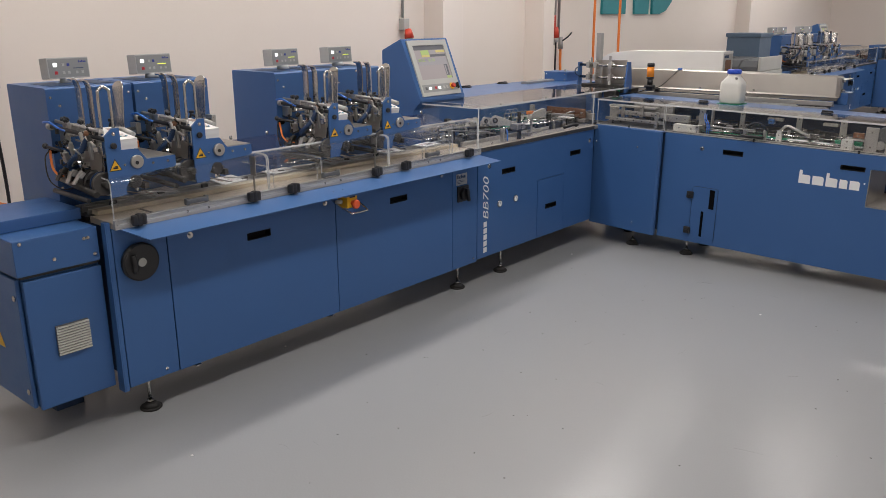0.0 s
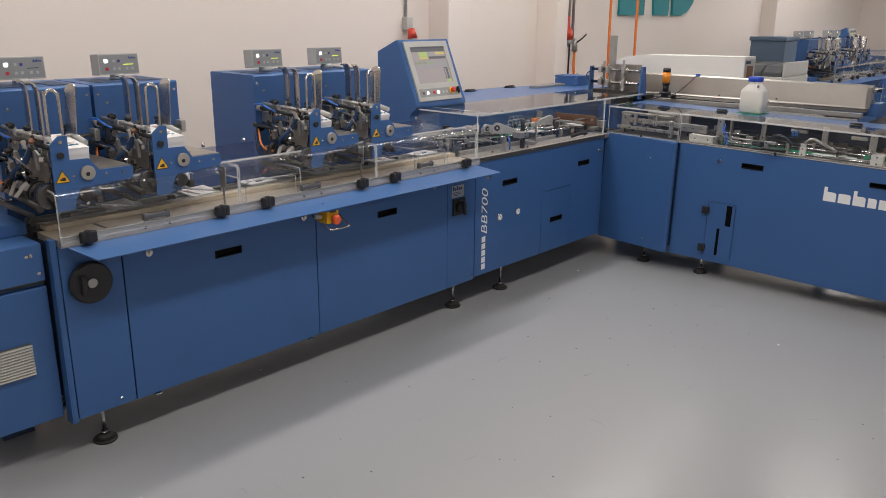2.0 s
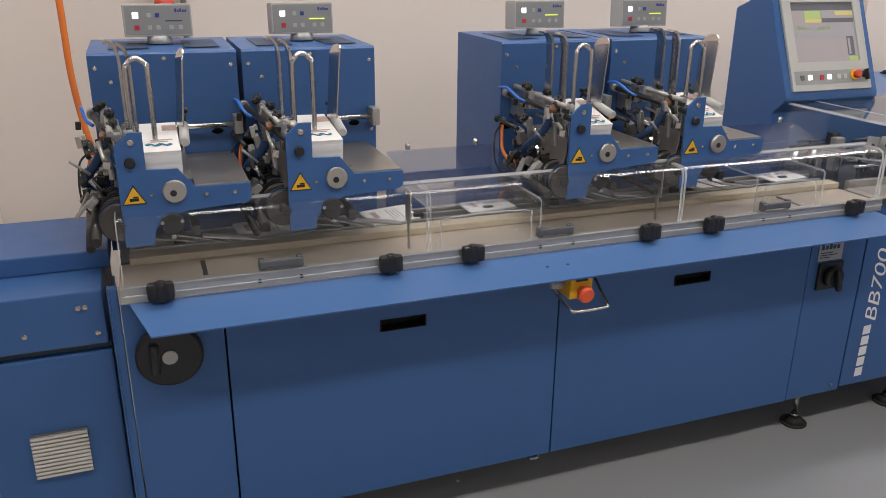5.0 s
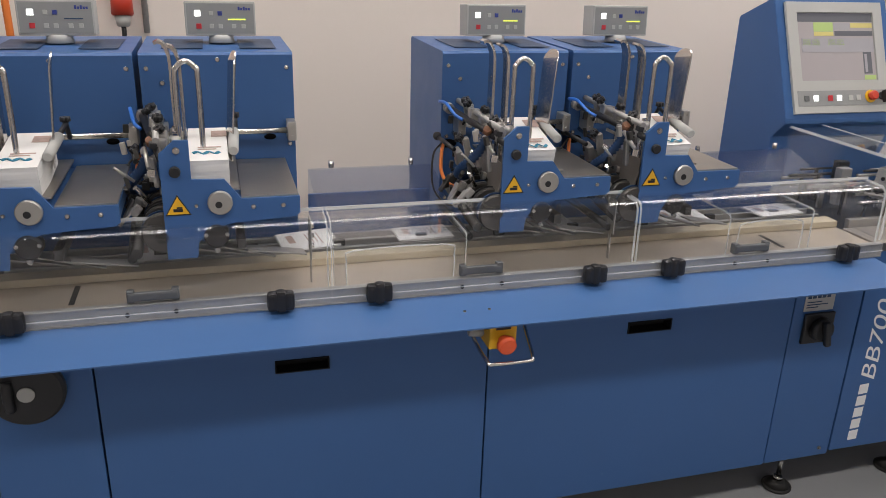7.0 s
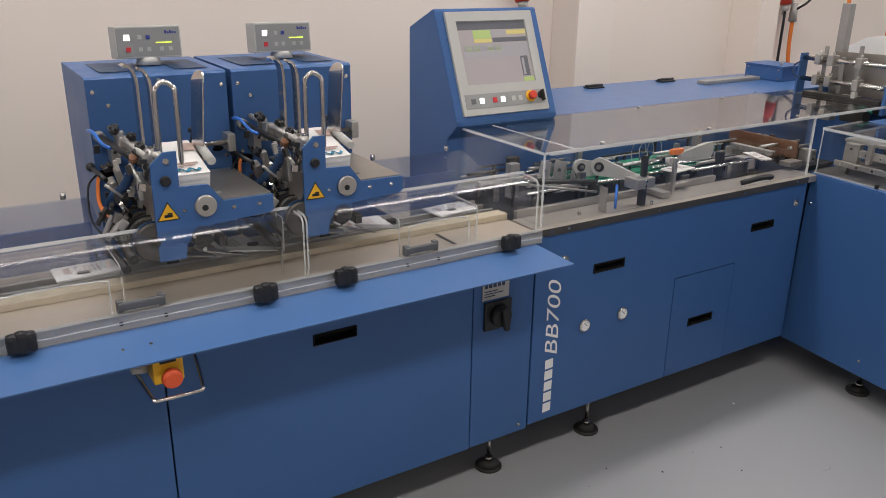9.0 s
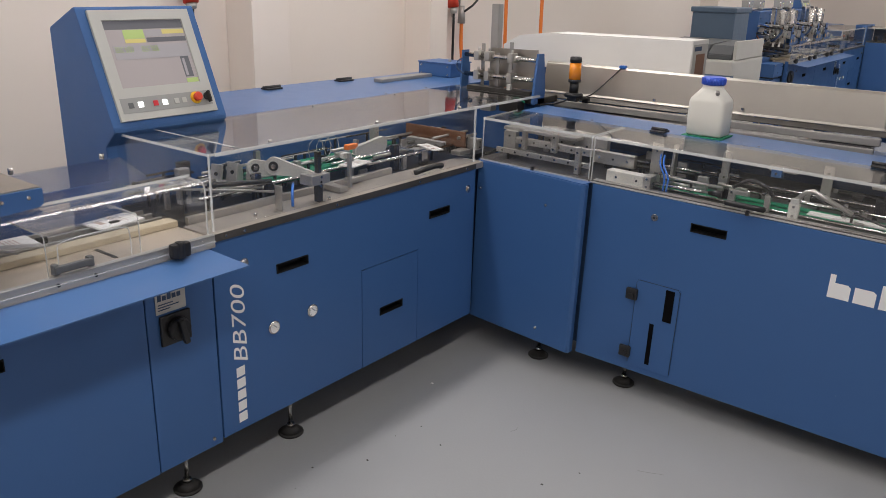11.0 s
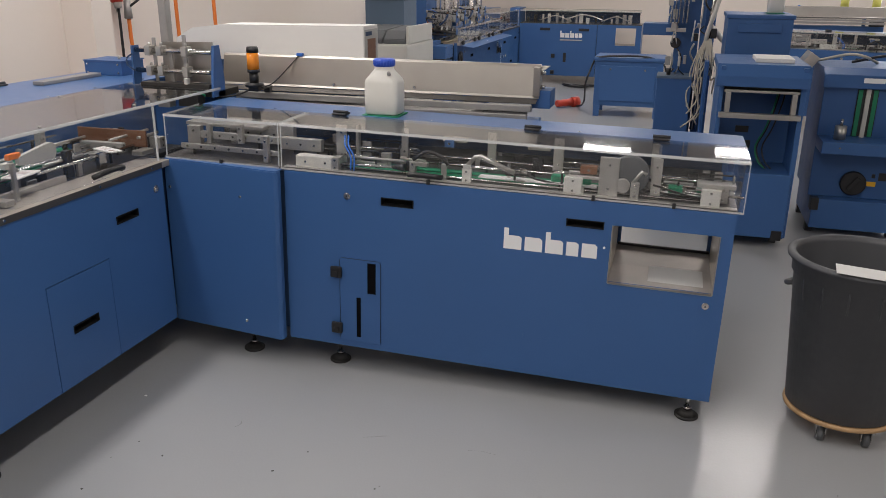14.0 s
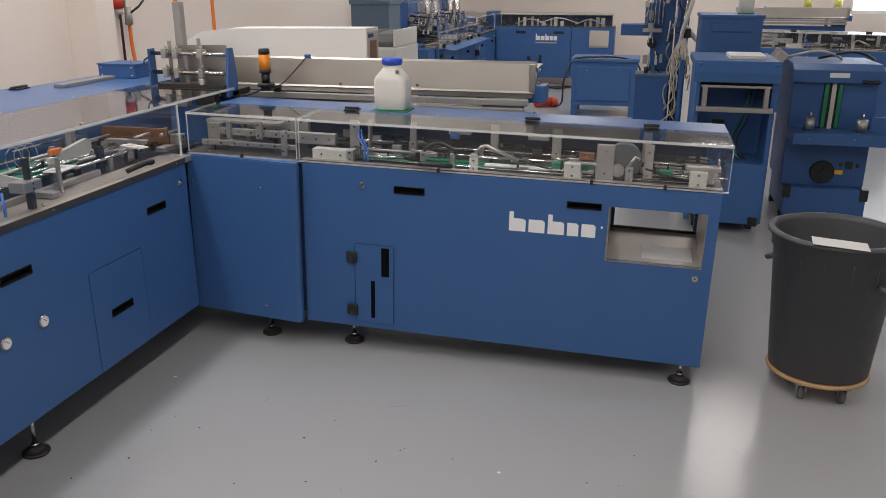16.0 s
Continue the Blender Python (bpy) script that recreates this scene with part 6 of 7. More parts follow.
for k in range(24):
    a = radians(15 * k)
    part("grip_rib", box(N(), bx0 + 0.0445 * math.cos(a) - 0.0013, bx0 + 0.0445 * math.cos(a) + 0.0013, by0 + 0.0445 * math.sin(a) - 0.0013, by0 + 0.0445 * math.sin(a) + 0.0013, lz + 0.203, lz + 0.225), M_CAPBLUE, cp)
part("green_mat", box(N(), bx0 - 0.08, bx0 + 0.08, by0 - 0.066, by0 + 0.066, lz - 0.0005, lz + 0.0045, 0.001), M_GREEN, bt, "thin green anti-slip mat")
part("tag", cyl(N(), (bx0 + 0.035, by0 - 0.046, lz + 0.178), (bx0 + 0.04, by0 - 0.056, lz + 0.172), 0.008, seg=12), M_GREYMET, bt)

# ---- delivery trough behind the cross machine ----
tf = thing("delivery_trough", (-2.1, 5.8, 0), "long stainless delivery trough on a blue frame", "conveyor")
prof = [(5.705, 1.08), (5.712, 1.09), (5.735, 1.215), (5.742, 1.222), (5.755, 1.222)]
part("front_sheet", sheet(N(), [(y, z) for y, z in prof], "x", -2.89, -1.325, 0.003), M_STEEL, tf, "stainless front sheet")
part("lower_lip", sheet(N(), [(5.66, 1.062), (5.7045, 1.076)], "x", -2.89, -1.33, 0.003), M_DKSTEEL, tf, "dark folded lower lip")
part("trough_floor", box(N(), -2.89, -1.325, 5.755, 6.0, 1.19, 1.194), M_STEEL, tf)
part("lower_rail", box(N(), -2.88, -1.345, 5.63, 5.665, 1.03, 1.058, 0.003), M_GREYMET, tf)
part("lower_rail", box(N(), -2.88, -1.36, 5.60, 5.625, 0.99, 1.022, 0.003), M_GREYMET, tf)
part("drip_sheet", box(N(), -2.88, -1.40, 5.67, 5.90, 1.005, 1.012), M_GREYMET, tf)
part("frame", box(N(), -2.9, -1.35, 5.72, 5.95, 0.86, 0.96, 0.004), M_BLUE, tf)
for x in (-2.8, -1.5):
    part("leg", box(N(), x - 0.03, x + 0.03, 5.8, 5.86, 0, 0.859, 0.003), M_BLUE, tf)
part("post", box(N(), -1.62, -1.58, 5.78, 5.84, 0.961, 1.188), M_BLUE, tf)
part("post", box(N(), -2.7, -2.66, 5.78, 5.84, 0.961, 1.188), M_BLUE, tf)
part("end_bracket", box(N(), -1.36, -1.275, 5.72, 5.86, 1.035, 1.115, 0.004), M_BLUE, tf, "blue end bracket")
part("motor", box(N(), -1.56, -1.37, 5.62, 5.70, 0.965, 1.028, 0.006), M_BLACK, tf, "black gear motor")
part("end_lip", box(N(), -1.352, -1.322, 5.70, 5.76, 1.09, 1.216, 0.003), M_STEEL, tf)
for z in (1.13, 1.19):
    part("knob", cyl(N(), (-1.32, 5.72, z), (-1.30, 5.72, z), 0.008, seg=12), M_CHROME, tf)
for x, z in ((-2.3, 1.10), (-1.9, 1.105), (-1.95, 1.08)):
    part("screw", cyl(N(), (x, 5.71, z), (x, 5.70, z), 0.006, seg=10), M_CHROME, tf)
part("sheet_clip", box(N(), -2.50, -2.47, 5.73, 5.755, 1.222, 1.236, 0.003), M_BLUEHOSE, tf)

# signal lamp
bc = thing("signal_lamp", (-2.615, 5.52, 1.0), "amber signal lamp on a black bracket", "signal lamp")
b = cyl(N(), (-2.615, 5.52, 1.10), (-2.615, 5.52, 1.118), 0.045, 0.04, 20, 0.003)
box(b, -2.64, -2.59, 5.505, 5.54, 1.078, 1.10, 0.005)
cyl(b, (-2.615, 5.52, 1.118), (-2.615, 5.52, 1.165), 0.021, seg=20)
cyl(b, (-2.615, 5.52, 1.165), (-2.615, 5.52, 1.178), 0.029, seg=20)
part("base", b, M_BLACK, bc)
part("lens", cyl(N(), (-2.615, 5.52, 1.178), (-2.615, 5.52, 1.252), 0.027, seg=28, bev=0.002), M_AMBER, bc, "amber plastic lens")
part("cap", cyl(N(), (-2.615, 5.52, 1.2525), (-2.615, 5.52, 1.279), 0.028, 0.026, 28, 0.003), M_BLACK, bc)
part("cable", tube(N(), [(-2.60, 5.54, 1.09), (-2.56, 5.6, 1.11), (-2.52, 5.70, 1.18), (-2.49, 5.735, 1.225)], 0.003, 6, 6), M_BLACK, bc)
b = box(N(), -2.63, -2.60, 5.5405, 5.665, 1.08, 1.088, 0.002)
box(b, -2.63, -2.60, 5.635, 5.66, 1.0585, 1.0795, 0.002)
part("mount", b, M_BLACK, bc)
part("cable", tube(N(), [(-2.635, 5.52, 1.085), (-2.70, 5.50, 1.06), (-2.78, 5.46, 1.05)], 0.004, 6, 5), M_BLACK, bc)

# ---- sheet turning clamps in the corner ----
cl = thing("clamp_unit", (-2.95, 5.5, 0.86), "steel clamp unit with cross rods at the machine's corner", "clamp unit")
part("back_plate", prism(N(), [(-3.06, 1.11), (-2.79, 1.11), (-2.775, 1.20), (-2.80, 1.295), (-3.06, 1.29)], "y", 5.49, 5.496), M_STEEL, cl, "grey steel back plate")
for z in (1.255, 1.165):
    part("cross_rod", tube(N(), [(-3.175, 5.43, z), (-2.755, 5.43, z)], 0.0105, 12), M_CHROME, cl, "polished steel cross rod")
for x in (-3.09, -3.03, -2.90):
    for z in (1.255, 1.165):
        b = box(N(), x - 0.014, x + 0.014, 5.405, 5.455, z - 0.022, z + 0.022, 0.004)
        cyl(b, (x, 5.43, z + 0.022), (x, 5.43, z + 0.036), 0.006, seg=8)
        part("clamp_block", b, M_ALU, cl, "machined aluminium clamp block")
for x, h in ((-3.085, 1.31), (-2.925, 1.325), (-3.0, 1.27)):
    part("upright_bar", box(N(), x - 0.009, x + 0.009, 5.455, 5.462, 1.09, h, 0.002), M_GREYMET, cl)
part("side_plate", prism(N(), [(5.39, 1.06), (5.49, 1.06), (5.49, 1.14), (5.465, 1.285), (5.42, 1.285), (5.40, 1.16)], "x", -2.762, -2.75), M_BLUE, cl, "blue side plate")
part("side_plate", prism(N(), [(5.40, 1.10), (5.46, 1.10), (5.46, 1.275), (5.41, 1.275)], "x", -3.178, -3.17), M_BLUE, cl, "blue side plate")
for x, y, z, sx, sy, sz, m in ((-2.95, 5.42, 1.105, 0.36, 0.06, 0.02, M_DARKMET), (-2.95, 5.52, 1.07, 0.4, 0.18, 0.03, M_DARKMET), (-2.89, 5.40, 1.125, 0.02, 0.02, 0.03, M_GREYBOX), (-2.84, 5.35, 1.05, 0.1, 0.06, 0.05, M_DARKMET), (-2.95, 5.32, 1.04, 0.06, 0.05, 0.04, M_ALU)):
    part("support", box(N(), x - sx / 2, x + sx / 2, y - sy / 2, y + sy / 2, z - sz / 2, z + sz / 2, 0.003), m, cl)
part("pedestal", box(N(), -3.14, -2.77, 5.49, 5.62, 0.14, 1.054, 0.004), M_BLUE, cl)
part("air_hose", tube(N(), [(-3.165, 5.40, 1.24), (-3.185, 5.385, 1.22), (-3.18, 5.38, 1.19), (-3.15, 5.39, 1.165)], 0.004, 8, 6), M_HOSEDK, cl)
part("air_hose", tube(N(), [(-2.85, 5.36, 1.075), (-2.80, 5.34, 1.09), (-2.775, 5.36, 1.07)], 0.005, 8, 6), M_GREEN, cl)
part("square_post", box(N(), -3.075, -3.035, 5.50, 5.54, 1.085, 1.492, 0.003), M_GREYMET, cl, "grey square upright post")

# long white carton lying behind the trough
ct = thing("white_carton", (-2.7, 6.05, 0), "long white carton with a printed end on a blue stand", "carton")
b = prism(N(), [(-3.30, 1.17), (-2.243, 1.17), (-2.243, 1.354), (-3.02, 1.346), (-3.2, 1.324), (-3.30, 1.27)], "y", 5.955, 6.15, 0.002)
part("box", b, M_PAPER, ct)
part("printed_end", box(N(), -2.2425, -2.241, 5.965, 6.14, 1.175, 1.335), M_GREYBOX, ct, "printed carton end")
part("print", box(N(), -2.2408, -2.2402, 6.0, 6.11, 1.19, 1.29), M_COPPER, ct)
part("print", box(N(), -2.2408, -2.2402, 5.975, 6.06, 1.305, 1.325), M_INK, ct)
part("stand", box(N(), -3.2, -2.3, 5.99, 6.12, 0.0, 1.169, 0.004), M_BLUE, ct)


# ---- waste bin on its dolly ----
def lathe(prof, c, seg=48):
    """A turned shape: (radius, height) pairs about an upright axis."""
    b = N()
    rings = [[b.verts.new((c[0] + r * math.cos(6.28318 * k / seg), c[1] + r * math.sin(6.28318 * k / seg), z)) for k in range(seg)] for r, z in prof]
    for q0, q1 in zip(rings, rings[1:]):
        for k in range(seg):
            b.faces.new((q0[k], q0[(k + 1) % seg], q1[(k + 1) % seg], q1[k])).smooth = True
    b.faces.new(rings[0][::-1])
    b.faces.new(rings[-1])
    bmesh.ops.recalc_face_normals(b, faces=b.faces[:])
    return b


BC = (-0.045, 5.135)
wb = thing("waste_bin", (*BC, 0), "dark grey round plastic waste bin on a plywood dolly with castors", "waste bin")
part("body", lathe([(0.183, 0.093), (0.19, 0.097), (0.228, 0.60), (0.236, 0.602), (0.238, 0.655), (0.256, 0.657), (0.258, 0.668), (0.246, 0.673), (0.231, 0.672), (0.229, 0.65), (0.222, 0.60), (0.183, 0.105)], BC, 64), M_BIN, wb, "dark grey ribbed plastic body")
for a in (205, 228, 250, 275, 300):
    ca, sa = math.cos(radians(a)), math.sin(radians(a))
    b = N()
    p0, p1 = Vector((BC[0] + 0.229 * ca, BC[1] + 0.229 * sa, 0.64)), Vector((BC[0] + 0.221 * ca, BC[1] + 0.221 * sa, 0.52))
    tube(b, [p0, (p0 + p1) / 2, p1], 0.004, 6)
    part("rib", b, M_BIN, wb)
for a in (-42, 138):
    ca, sa = math.cos(radians(a)), math.sin(radians(a))
    b = N()
    t = Vector((-sa, ca, 0))
    o = Vector((BC[0] + 0.218 * ca, BC[1] + 0.218 * sa, 0.50))
    n = Vector((ca, sa, 0))
    tube(b, [o - 0.06 * t + Vector((0, 0, 0.015)), o - 0.05 * t + 0.04 * n, o + 0.05 * t + 0.04 * n, o + 0.06 * t + Vector((0, 0, 0.015))], 0.011, 8, 3)
    part("handle", b, M_BIN, wb, "moulded bin handle")
dol = part("dolly", lathe([(0.19, 0.0755), (0.1955, 0.0765), (0.197, 0.083), (0.1955, 0.0895), (0.19, 0.0925)], BC, 48), M_WOOD, wb, "round plywood dolly")
for a in (-120, -62, 35, 150):
    x, y = BC[0] + 0.155 * math.cos(radians(a)), BC[1] + 0.155 * math.sin(radians(a))
    b = cyl(N(), (x - 0.012, y, 0.029), (x + 0.012, y, 0.029), 0.029, seg=24, bev=0.004)
    cw = part("castor", b, M_DKGREY, dol, "small castor wheel")
    part("castor_hub", cyl(N(), (x - 0.0135, y, 0.029), (x + 0.0135, y, 0.029), 0.011, seg=16), M_CHROME, cw)
    b = box(N(), x - 0.018, x - 0.0145, y - 0.016, y + 0.016, 0.024, 0.066, 0.001)
    box(b, x + 0.0145, x + 0.018, y - 0.016, y + 0.016, 0.024, 0.066, 0.001)
    box(b, x - 0.026, x + 0.026, y - 0.026, y + 0.026, 0.066, 0.075, 0.001)
    part("castor_fork", b, M_CHROME, dol, "bright steel castor fork")
ps = thing("paper_sheet", (BC[0], BC[1], 0.668), "white paper sheet lying across the bin's rim", "paper")
b = box(N(), BC[0] - 0.13, BC[0] + 0.06, BC[1] - 0.26, BC[1] - 0.14, 0.674, 0.6755, 0, Euler((radians(-3), radians(2), radians(-8))).to_matrix())
part("folded_page", b, M_PAPER, ps)

# ---- machines standing behind ----
c1 = thing("folding_module", (-0.26, 7.6, 0), "blue machine module with a grey roller frame and loose cables", "machine module")
part("lower_case", box(N(), -0.45, -0.03, 7.26, 7.95, 0.07, 0.47, 0.004), M_BLUE, c1)
part("left_wall", box(N(), -0.50, -0.475, 7.28, 8.0, 0.07, 1.10, 0.004), M_BLUE, c1)
part("right_wall", box(N(), -0.045, -0.015, 7.28, 8.0, 0.07, 1.10, 0.004), M_BLUE, c1)
part("back_wall", box(N(), -0.474, -0.046, 7.60, 7.64, 0.475, 1.09), M_BLUE, c1)
part("hood", prism(N(), [(7.24, 0.985), (7.24, 1.045), (7.32, 1.11), (8.0, 1.11), (8.0, 1.07), (7.34, 1.06), (7.27, 1.0)], "x", -0.52, -0.005, 0.002), M_BLUE, c1, "blue sloping hood")
part("roller", cyl(N(), (-0.47, 7.30, 0.985), (-0.05, 7.30, 0.985), 0.022, seg=20), M_BLACK, c1)
for q in ((-0.47, -0.05, 7.26, 7.29, 0.95, 0.965), (-0.49, -0.03, 7.24, 7.29, 0.80, 0.83), (-0.46, -0.43, 7.26, 7.30, 0.83, 0.95), (-0.09, -0.06, 7.26, 7.30, 0.83, 0.95)):
    part("roller_frame", box(N(), *q, 0.003), M_ALU, c1, "grey aluminium roller frame")
for q in ((-0.36, -0.26, 0.56, 0.61), (-0.36, -0.28, 0.66, 0.70), (-0.46, -0.40, 0.5, 0.54)):
    part("slot", box(N(), q[0], q[1], 7.594, 7.5995, q[2], q[3]), M_BLACK, c1)
for x, m in ((-0.20, M_GREEN), (-0.19, M_BLACK), (-0.16, M_BLACK)):
    part("loose_cable", tube(N(), [(x + 0.06, 7.5, 0.95), (x + 0.03, 7.40, 0.85), (x, 7.42, 0.72), (x - 0.04, 7.45, 0.60), (x - 0.02, 7.40, 0.52), (x + 0.02, 7.38, 0.48)], 0.005, 6, 6), m, c1)
for x in (-0.42, -0.07):
    part("corner_cap", box(N(), x - 0.03, x + 0.03, 7.25, 7.31, 0.06, 0.12, 0.004), M_BLACK, c1)
    part("leg", box(N(), x - 0.02, x + 0.02, 7.4, 7.44, 0, 0.06), M_BLACK, c1)
    part("leg", box(N(), x - 0.02, x + 0.02, 7.85, 7.89, 0, 0.07), M_BLACK, c1)
part("paper_ream", box(N(), -0.30, -0.08, 7.45, 7.75, 1.1105, 1.135, 0.004), M_PAPER, c1)
c1b = thing("tall_cabinet", (-0.25, 8.4, 0), "tall plain blue steel cabinet behind the module", "cabinet")
part("body", box(N(), -0.45, -0.03, 8.2, 8.75, 0.0, 1.33, 0.005), M_BLUE, c1b)
part("top", box(N(), -0.46, -0.02, 8.19, 8.76, 1.3305, 1.357, 0.004), M_BLUE, c1b)
part("grip_rail", box(N(), -0.38, -0.1, 8.186, 8.199, 1.24, 1.30, 0.003), M_BLUE, c1b)
copy_thing(bt, Matrix.Translation((-0.12, 8.45, 1.364)) @ Matrix.Scale(0.75, 4))

c2 = thing("insert_station", (0.41, 7.95, 0), "blue insert station with a black hand wheel and a shelf", "machine module")
part("lower_case", box(N(), 0.17, 0.69, 7.66, 8.3, 0.05, 0.245, 0.004), M_BLUE, c2)
part("column", box(N(), 0.15, 0.68, 7.75, 8.3, 0.246, 1.03, 0.004), M_BLUE, c2)
part("top", prism(N(), [(7.70, 0.95), (7.70, 1.03), (7.78, 1.068), (8.3, 1.068), (8.3, 1.031), (7.76, 1.031), (7.749, 0.95)], "x", 0.135, 0.69, 0.002), M_BLUE, c2)
part("shelf", box(N(), 0.15, 0.98, 7.50, 7.749, 0.57, 0.645, 0.004), M_BLUE, c2, "blue shelf with folded edges")
for x, z in ((0.25, 0.61), (0.52, 0.615), (0.8, 0.61)):
    bolt_y(c2, x, 7.50, z, 0.006)
for x in (0.26, 0.58):
    part("roller", cyl(N(), (x, 7.62, 0.6455), (x, 7.62, 0.73), 0.035, seg=20, bev=0.003), M_ALU, c2, "upright aluminium roller")
    part("roller_pin", cyl(N(), (x, 7.62, 0.73), (x, 7.62, 0.77), 0.009, seg=10), M_CHROME, c2)
part("side_guide", box(N(), 0.63, 0.90, 7.60, 7.605, 0.6455, 0.75), M_BLUE, c2)
part("slot", box(N(), 0.345, 0.465, 7.742, 7.7495, 0.65, 0.94), M_BLACK, c2)
for x in (0.362, 0.448):
    part("green_belt", box(N(), x - 0.012, x + 0.012, 7.735, 7.7415, 0.65, 0.94), M_GREEN, c2)
part("centre_bar", box(N(), 0.392, 0.418, 7.725, 7.7415, 0.62, 0.945, 0.002), M_CREAMMC, c2)
part("label_plate", box(N(), 0.36, 0.48, 7.6975, 7.6995, 0.985, 1.015), M_WHITE, c2)
part("grip", tube(N(), [(0.57, 7.70, 0.965), (0.575, 7.68, 0.962), (0.655, 7.68, 0.962), (0.66, 7.70, 0.965)], 0.011, 8, 3), M_BLACK, c2, "black bow handle")
wl = part("hand_wheel", cyl(N(), (0.405, 7.749, 0.345), (0.405, 7.72, 0.345), 0.078, seg=36, bev=0.006), M_BLACK, c2, "black round hand wheel")
part("wheel_grip", box(N(), 0.39, 0.42, 7.705, 7.7195, 0.295, 0.395, 0.006, Euler((0, radians(35), 0)).to_matrix()), M_BLACK, wl)
part("yellow_label", box(N(), 0.485, 0.54, 7.747, 7.7495, 0.33, 0.36), M_YELLOW, c2)
for q in ((0.51, 0.53, 0.385, 0.41), (0.55, 0.595, 0.37, 0.42), (0.615, 0.635, 0.38, 0.41)):
    part("socket", box(N(), q[0], q[1], 7.744, 7.7495, q[2], q[3]), M_BLACK, c2)
for x in (0.185, 0.675):
    part("corner_cap", box(N(), x - 0.025, x + 0.025, 7.65, 7.72, 0.17, 0.25, 0.004), M_BLACK, c2)
    part("leg", box(N(), x - 0.02, x + 0.02, 7.75, 7.8, 0, 0.05), M_BLACK, c2)
    part("leg", box(N(), x - 0.02, x + 0.02, 8.2, 8.25, 0, 0.05), M_BLACK, c2)
for x, y, z in ((0.3, 8.0, 1.07), (0.5, 7.95, 1.07)):
    part("loose_cable", tube(N(), [(x - 0.15, y + 0.15, z + 0.005), (x, y, z + 0.06), (x + 0.1, y - 0.03, z + 0.05), (x + 0.2, y + 0.1, z + 0.005)], 0.009, 6, 6), M_CABLE if x < 0.4 else M_BLACK, c2)
b = box(N(), 0.02, 0.09, 7.9, 8.1, 1.0, 1.14, 0.004, Euler((0, radians(35), 0)).to_matrix())
part("side_arm", b, M_ALU, c2)

tw = thing("column_unit", (-0.72, 9.1, 0), "tall blue machine column with hanging beige cables", "machine module")
part("column", box(N(), -0.80, -0.62, 9.0, 9.3, 0, 2.1, 0.004), M_BLUE, tw)
part("side_rail", box(N(), -0.61, -0.58, 8.98, 9.06, 0, 2.1, 0.003), M_LITBLUE, tw)
part("arm", box(N(), -1.05, -0.801, 9.0, 9.25, 1.155, 1.245, 0.004), M_BLUE, tw)
part("head", box(N(), -0.86, -0.74, 8.90, 8.999, 1.25, 1.42, 0.004), M_BLUE, tw)
part("head_frame", box(N(), -0.87, -0.72, 8.88, 8.899, 1.19, 1.22, 0.003), M_ALU, tw)
part("round_knob", cyl(N(), (-0.79, 8.999, 1.10), (-0.79, 8.97, 1.10), 0.04, seg=24, bev=0.003), M_BLACK, tw)
part("lower_cabinet", box(N(), -0.90, -0.64, 8.72, 8.99, 0, 0.85, 0.004), M_BLUE, tw)
part("cabinet_top", box(N(), -0.905, -0.635, 8.715, 8.995, 0.8505, 0.87, 0.003), M_GREYBLUE, tw)
part("joystick", cyl(N(), (-0.82, 8.80, 0.87), (-0.82, 8.80, 0.92), 0.014, 0.02, 12), M_BLACK, tw)
part("pipe", tube(N(), [(-0.50, 8.74, 1.45), (-0.56, 8.78, 1.20), (-0.58, 8.80, 1.0)], 0.017, 12), M_CREAMMC, tw, "beige swivel pipe")
part("arm_pipe", tube(N(), [(-0.55, 8.85, 1.25), (-0.38, 8.85, 1.08), (-0.36, 8.85, 1.02)], 0.022, 10), M_CREAMMC, tw)
rnd = random.Random(11)
for k in range(11):
    x = -0.66 + 0.014 * k
    e = rnd.uniform(0.45, 0.75)
    part("hanging_cable", tube(N(), [(-0.57 + 0.004 * k, 8.78, 1.15), (x + 0.02, 8.74 - 0.004 * k, 0.98), (x + rnd.uniform(-0.03, 0.03), 8.73, 0.85), (x + rnd.uniform(-0.05, 0.08), 8.72, e + 0.12), (x + rnd.uniform(-0.08, 0.1), 8.71, e)], 0.0055, 6, 5), M_CABLE, tw)
part("side_panel", box(N(), -0.56, -0.53, 8.6, 9.0, 0.0, 1.0, 0.003), M_BLUE, tw)
part("back_frame", box(N(), -0.60, -0.50, 9.05, 9.12, 0.0, 1.75, 0.004), M_BLUE, tw)
part("slanted_rail", tube(N(), [(-0.50, 8.86, 1.75), (-0.57, 8.84, 1.0), (-0.60, 8.82, 0.45)], 0.02, 10), M_CHROME, tw)
for k in range(46):
    x, z = rnd.uniform(-0.86, -0.50), rnd.uniform(0.9, 1.75)
    y = 8.83 + rnd.uniform(-0.03, 0.1)
    m = rnd.choice((M_ALU, M_CHROME, M_GREYMET, M_DARKMET, M_BLACK, M_CREAMMC))
    if k % 2:
        a, e = rnd.uniform(0.008, 0.022), rnd.uniform(0.01, 0.04)
        part("fitting", box(N(), x - a, x + a, y - 0.02, y + 0.06, z - e, z + e, 0.003), m, tw)
    else:
        q = rnd.uniform(0.03, 0.09)
        part("air_line", tube(N(), [(x, y, z), (x + rnd.uniform(-0.03, 0.03), y - 0.03, z - q), (x + rnd.uniform(-0.05, 0.05), y, z - 2 * q)], rnd.uniform(0.004, 0.008), 6, 4), m, tw)
for k in range(5):
    part("guide_rod", tube(N(), [(-0.84 + 0.03 * k, 8.86, 1.26), (-0.84 + 0.03 * k, 8.86, 1.6)], 0.006, 8), M_CHROME, tw)

bx = thing("blue_cabinet", (-1.3, 12.25, 0), "low blue steel cabinet on short legs", "cabinet")
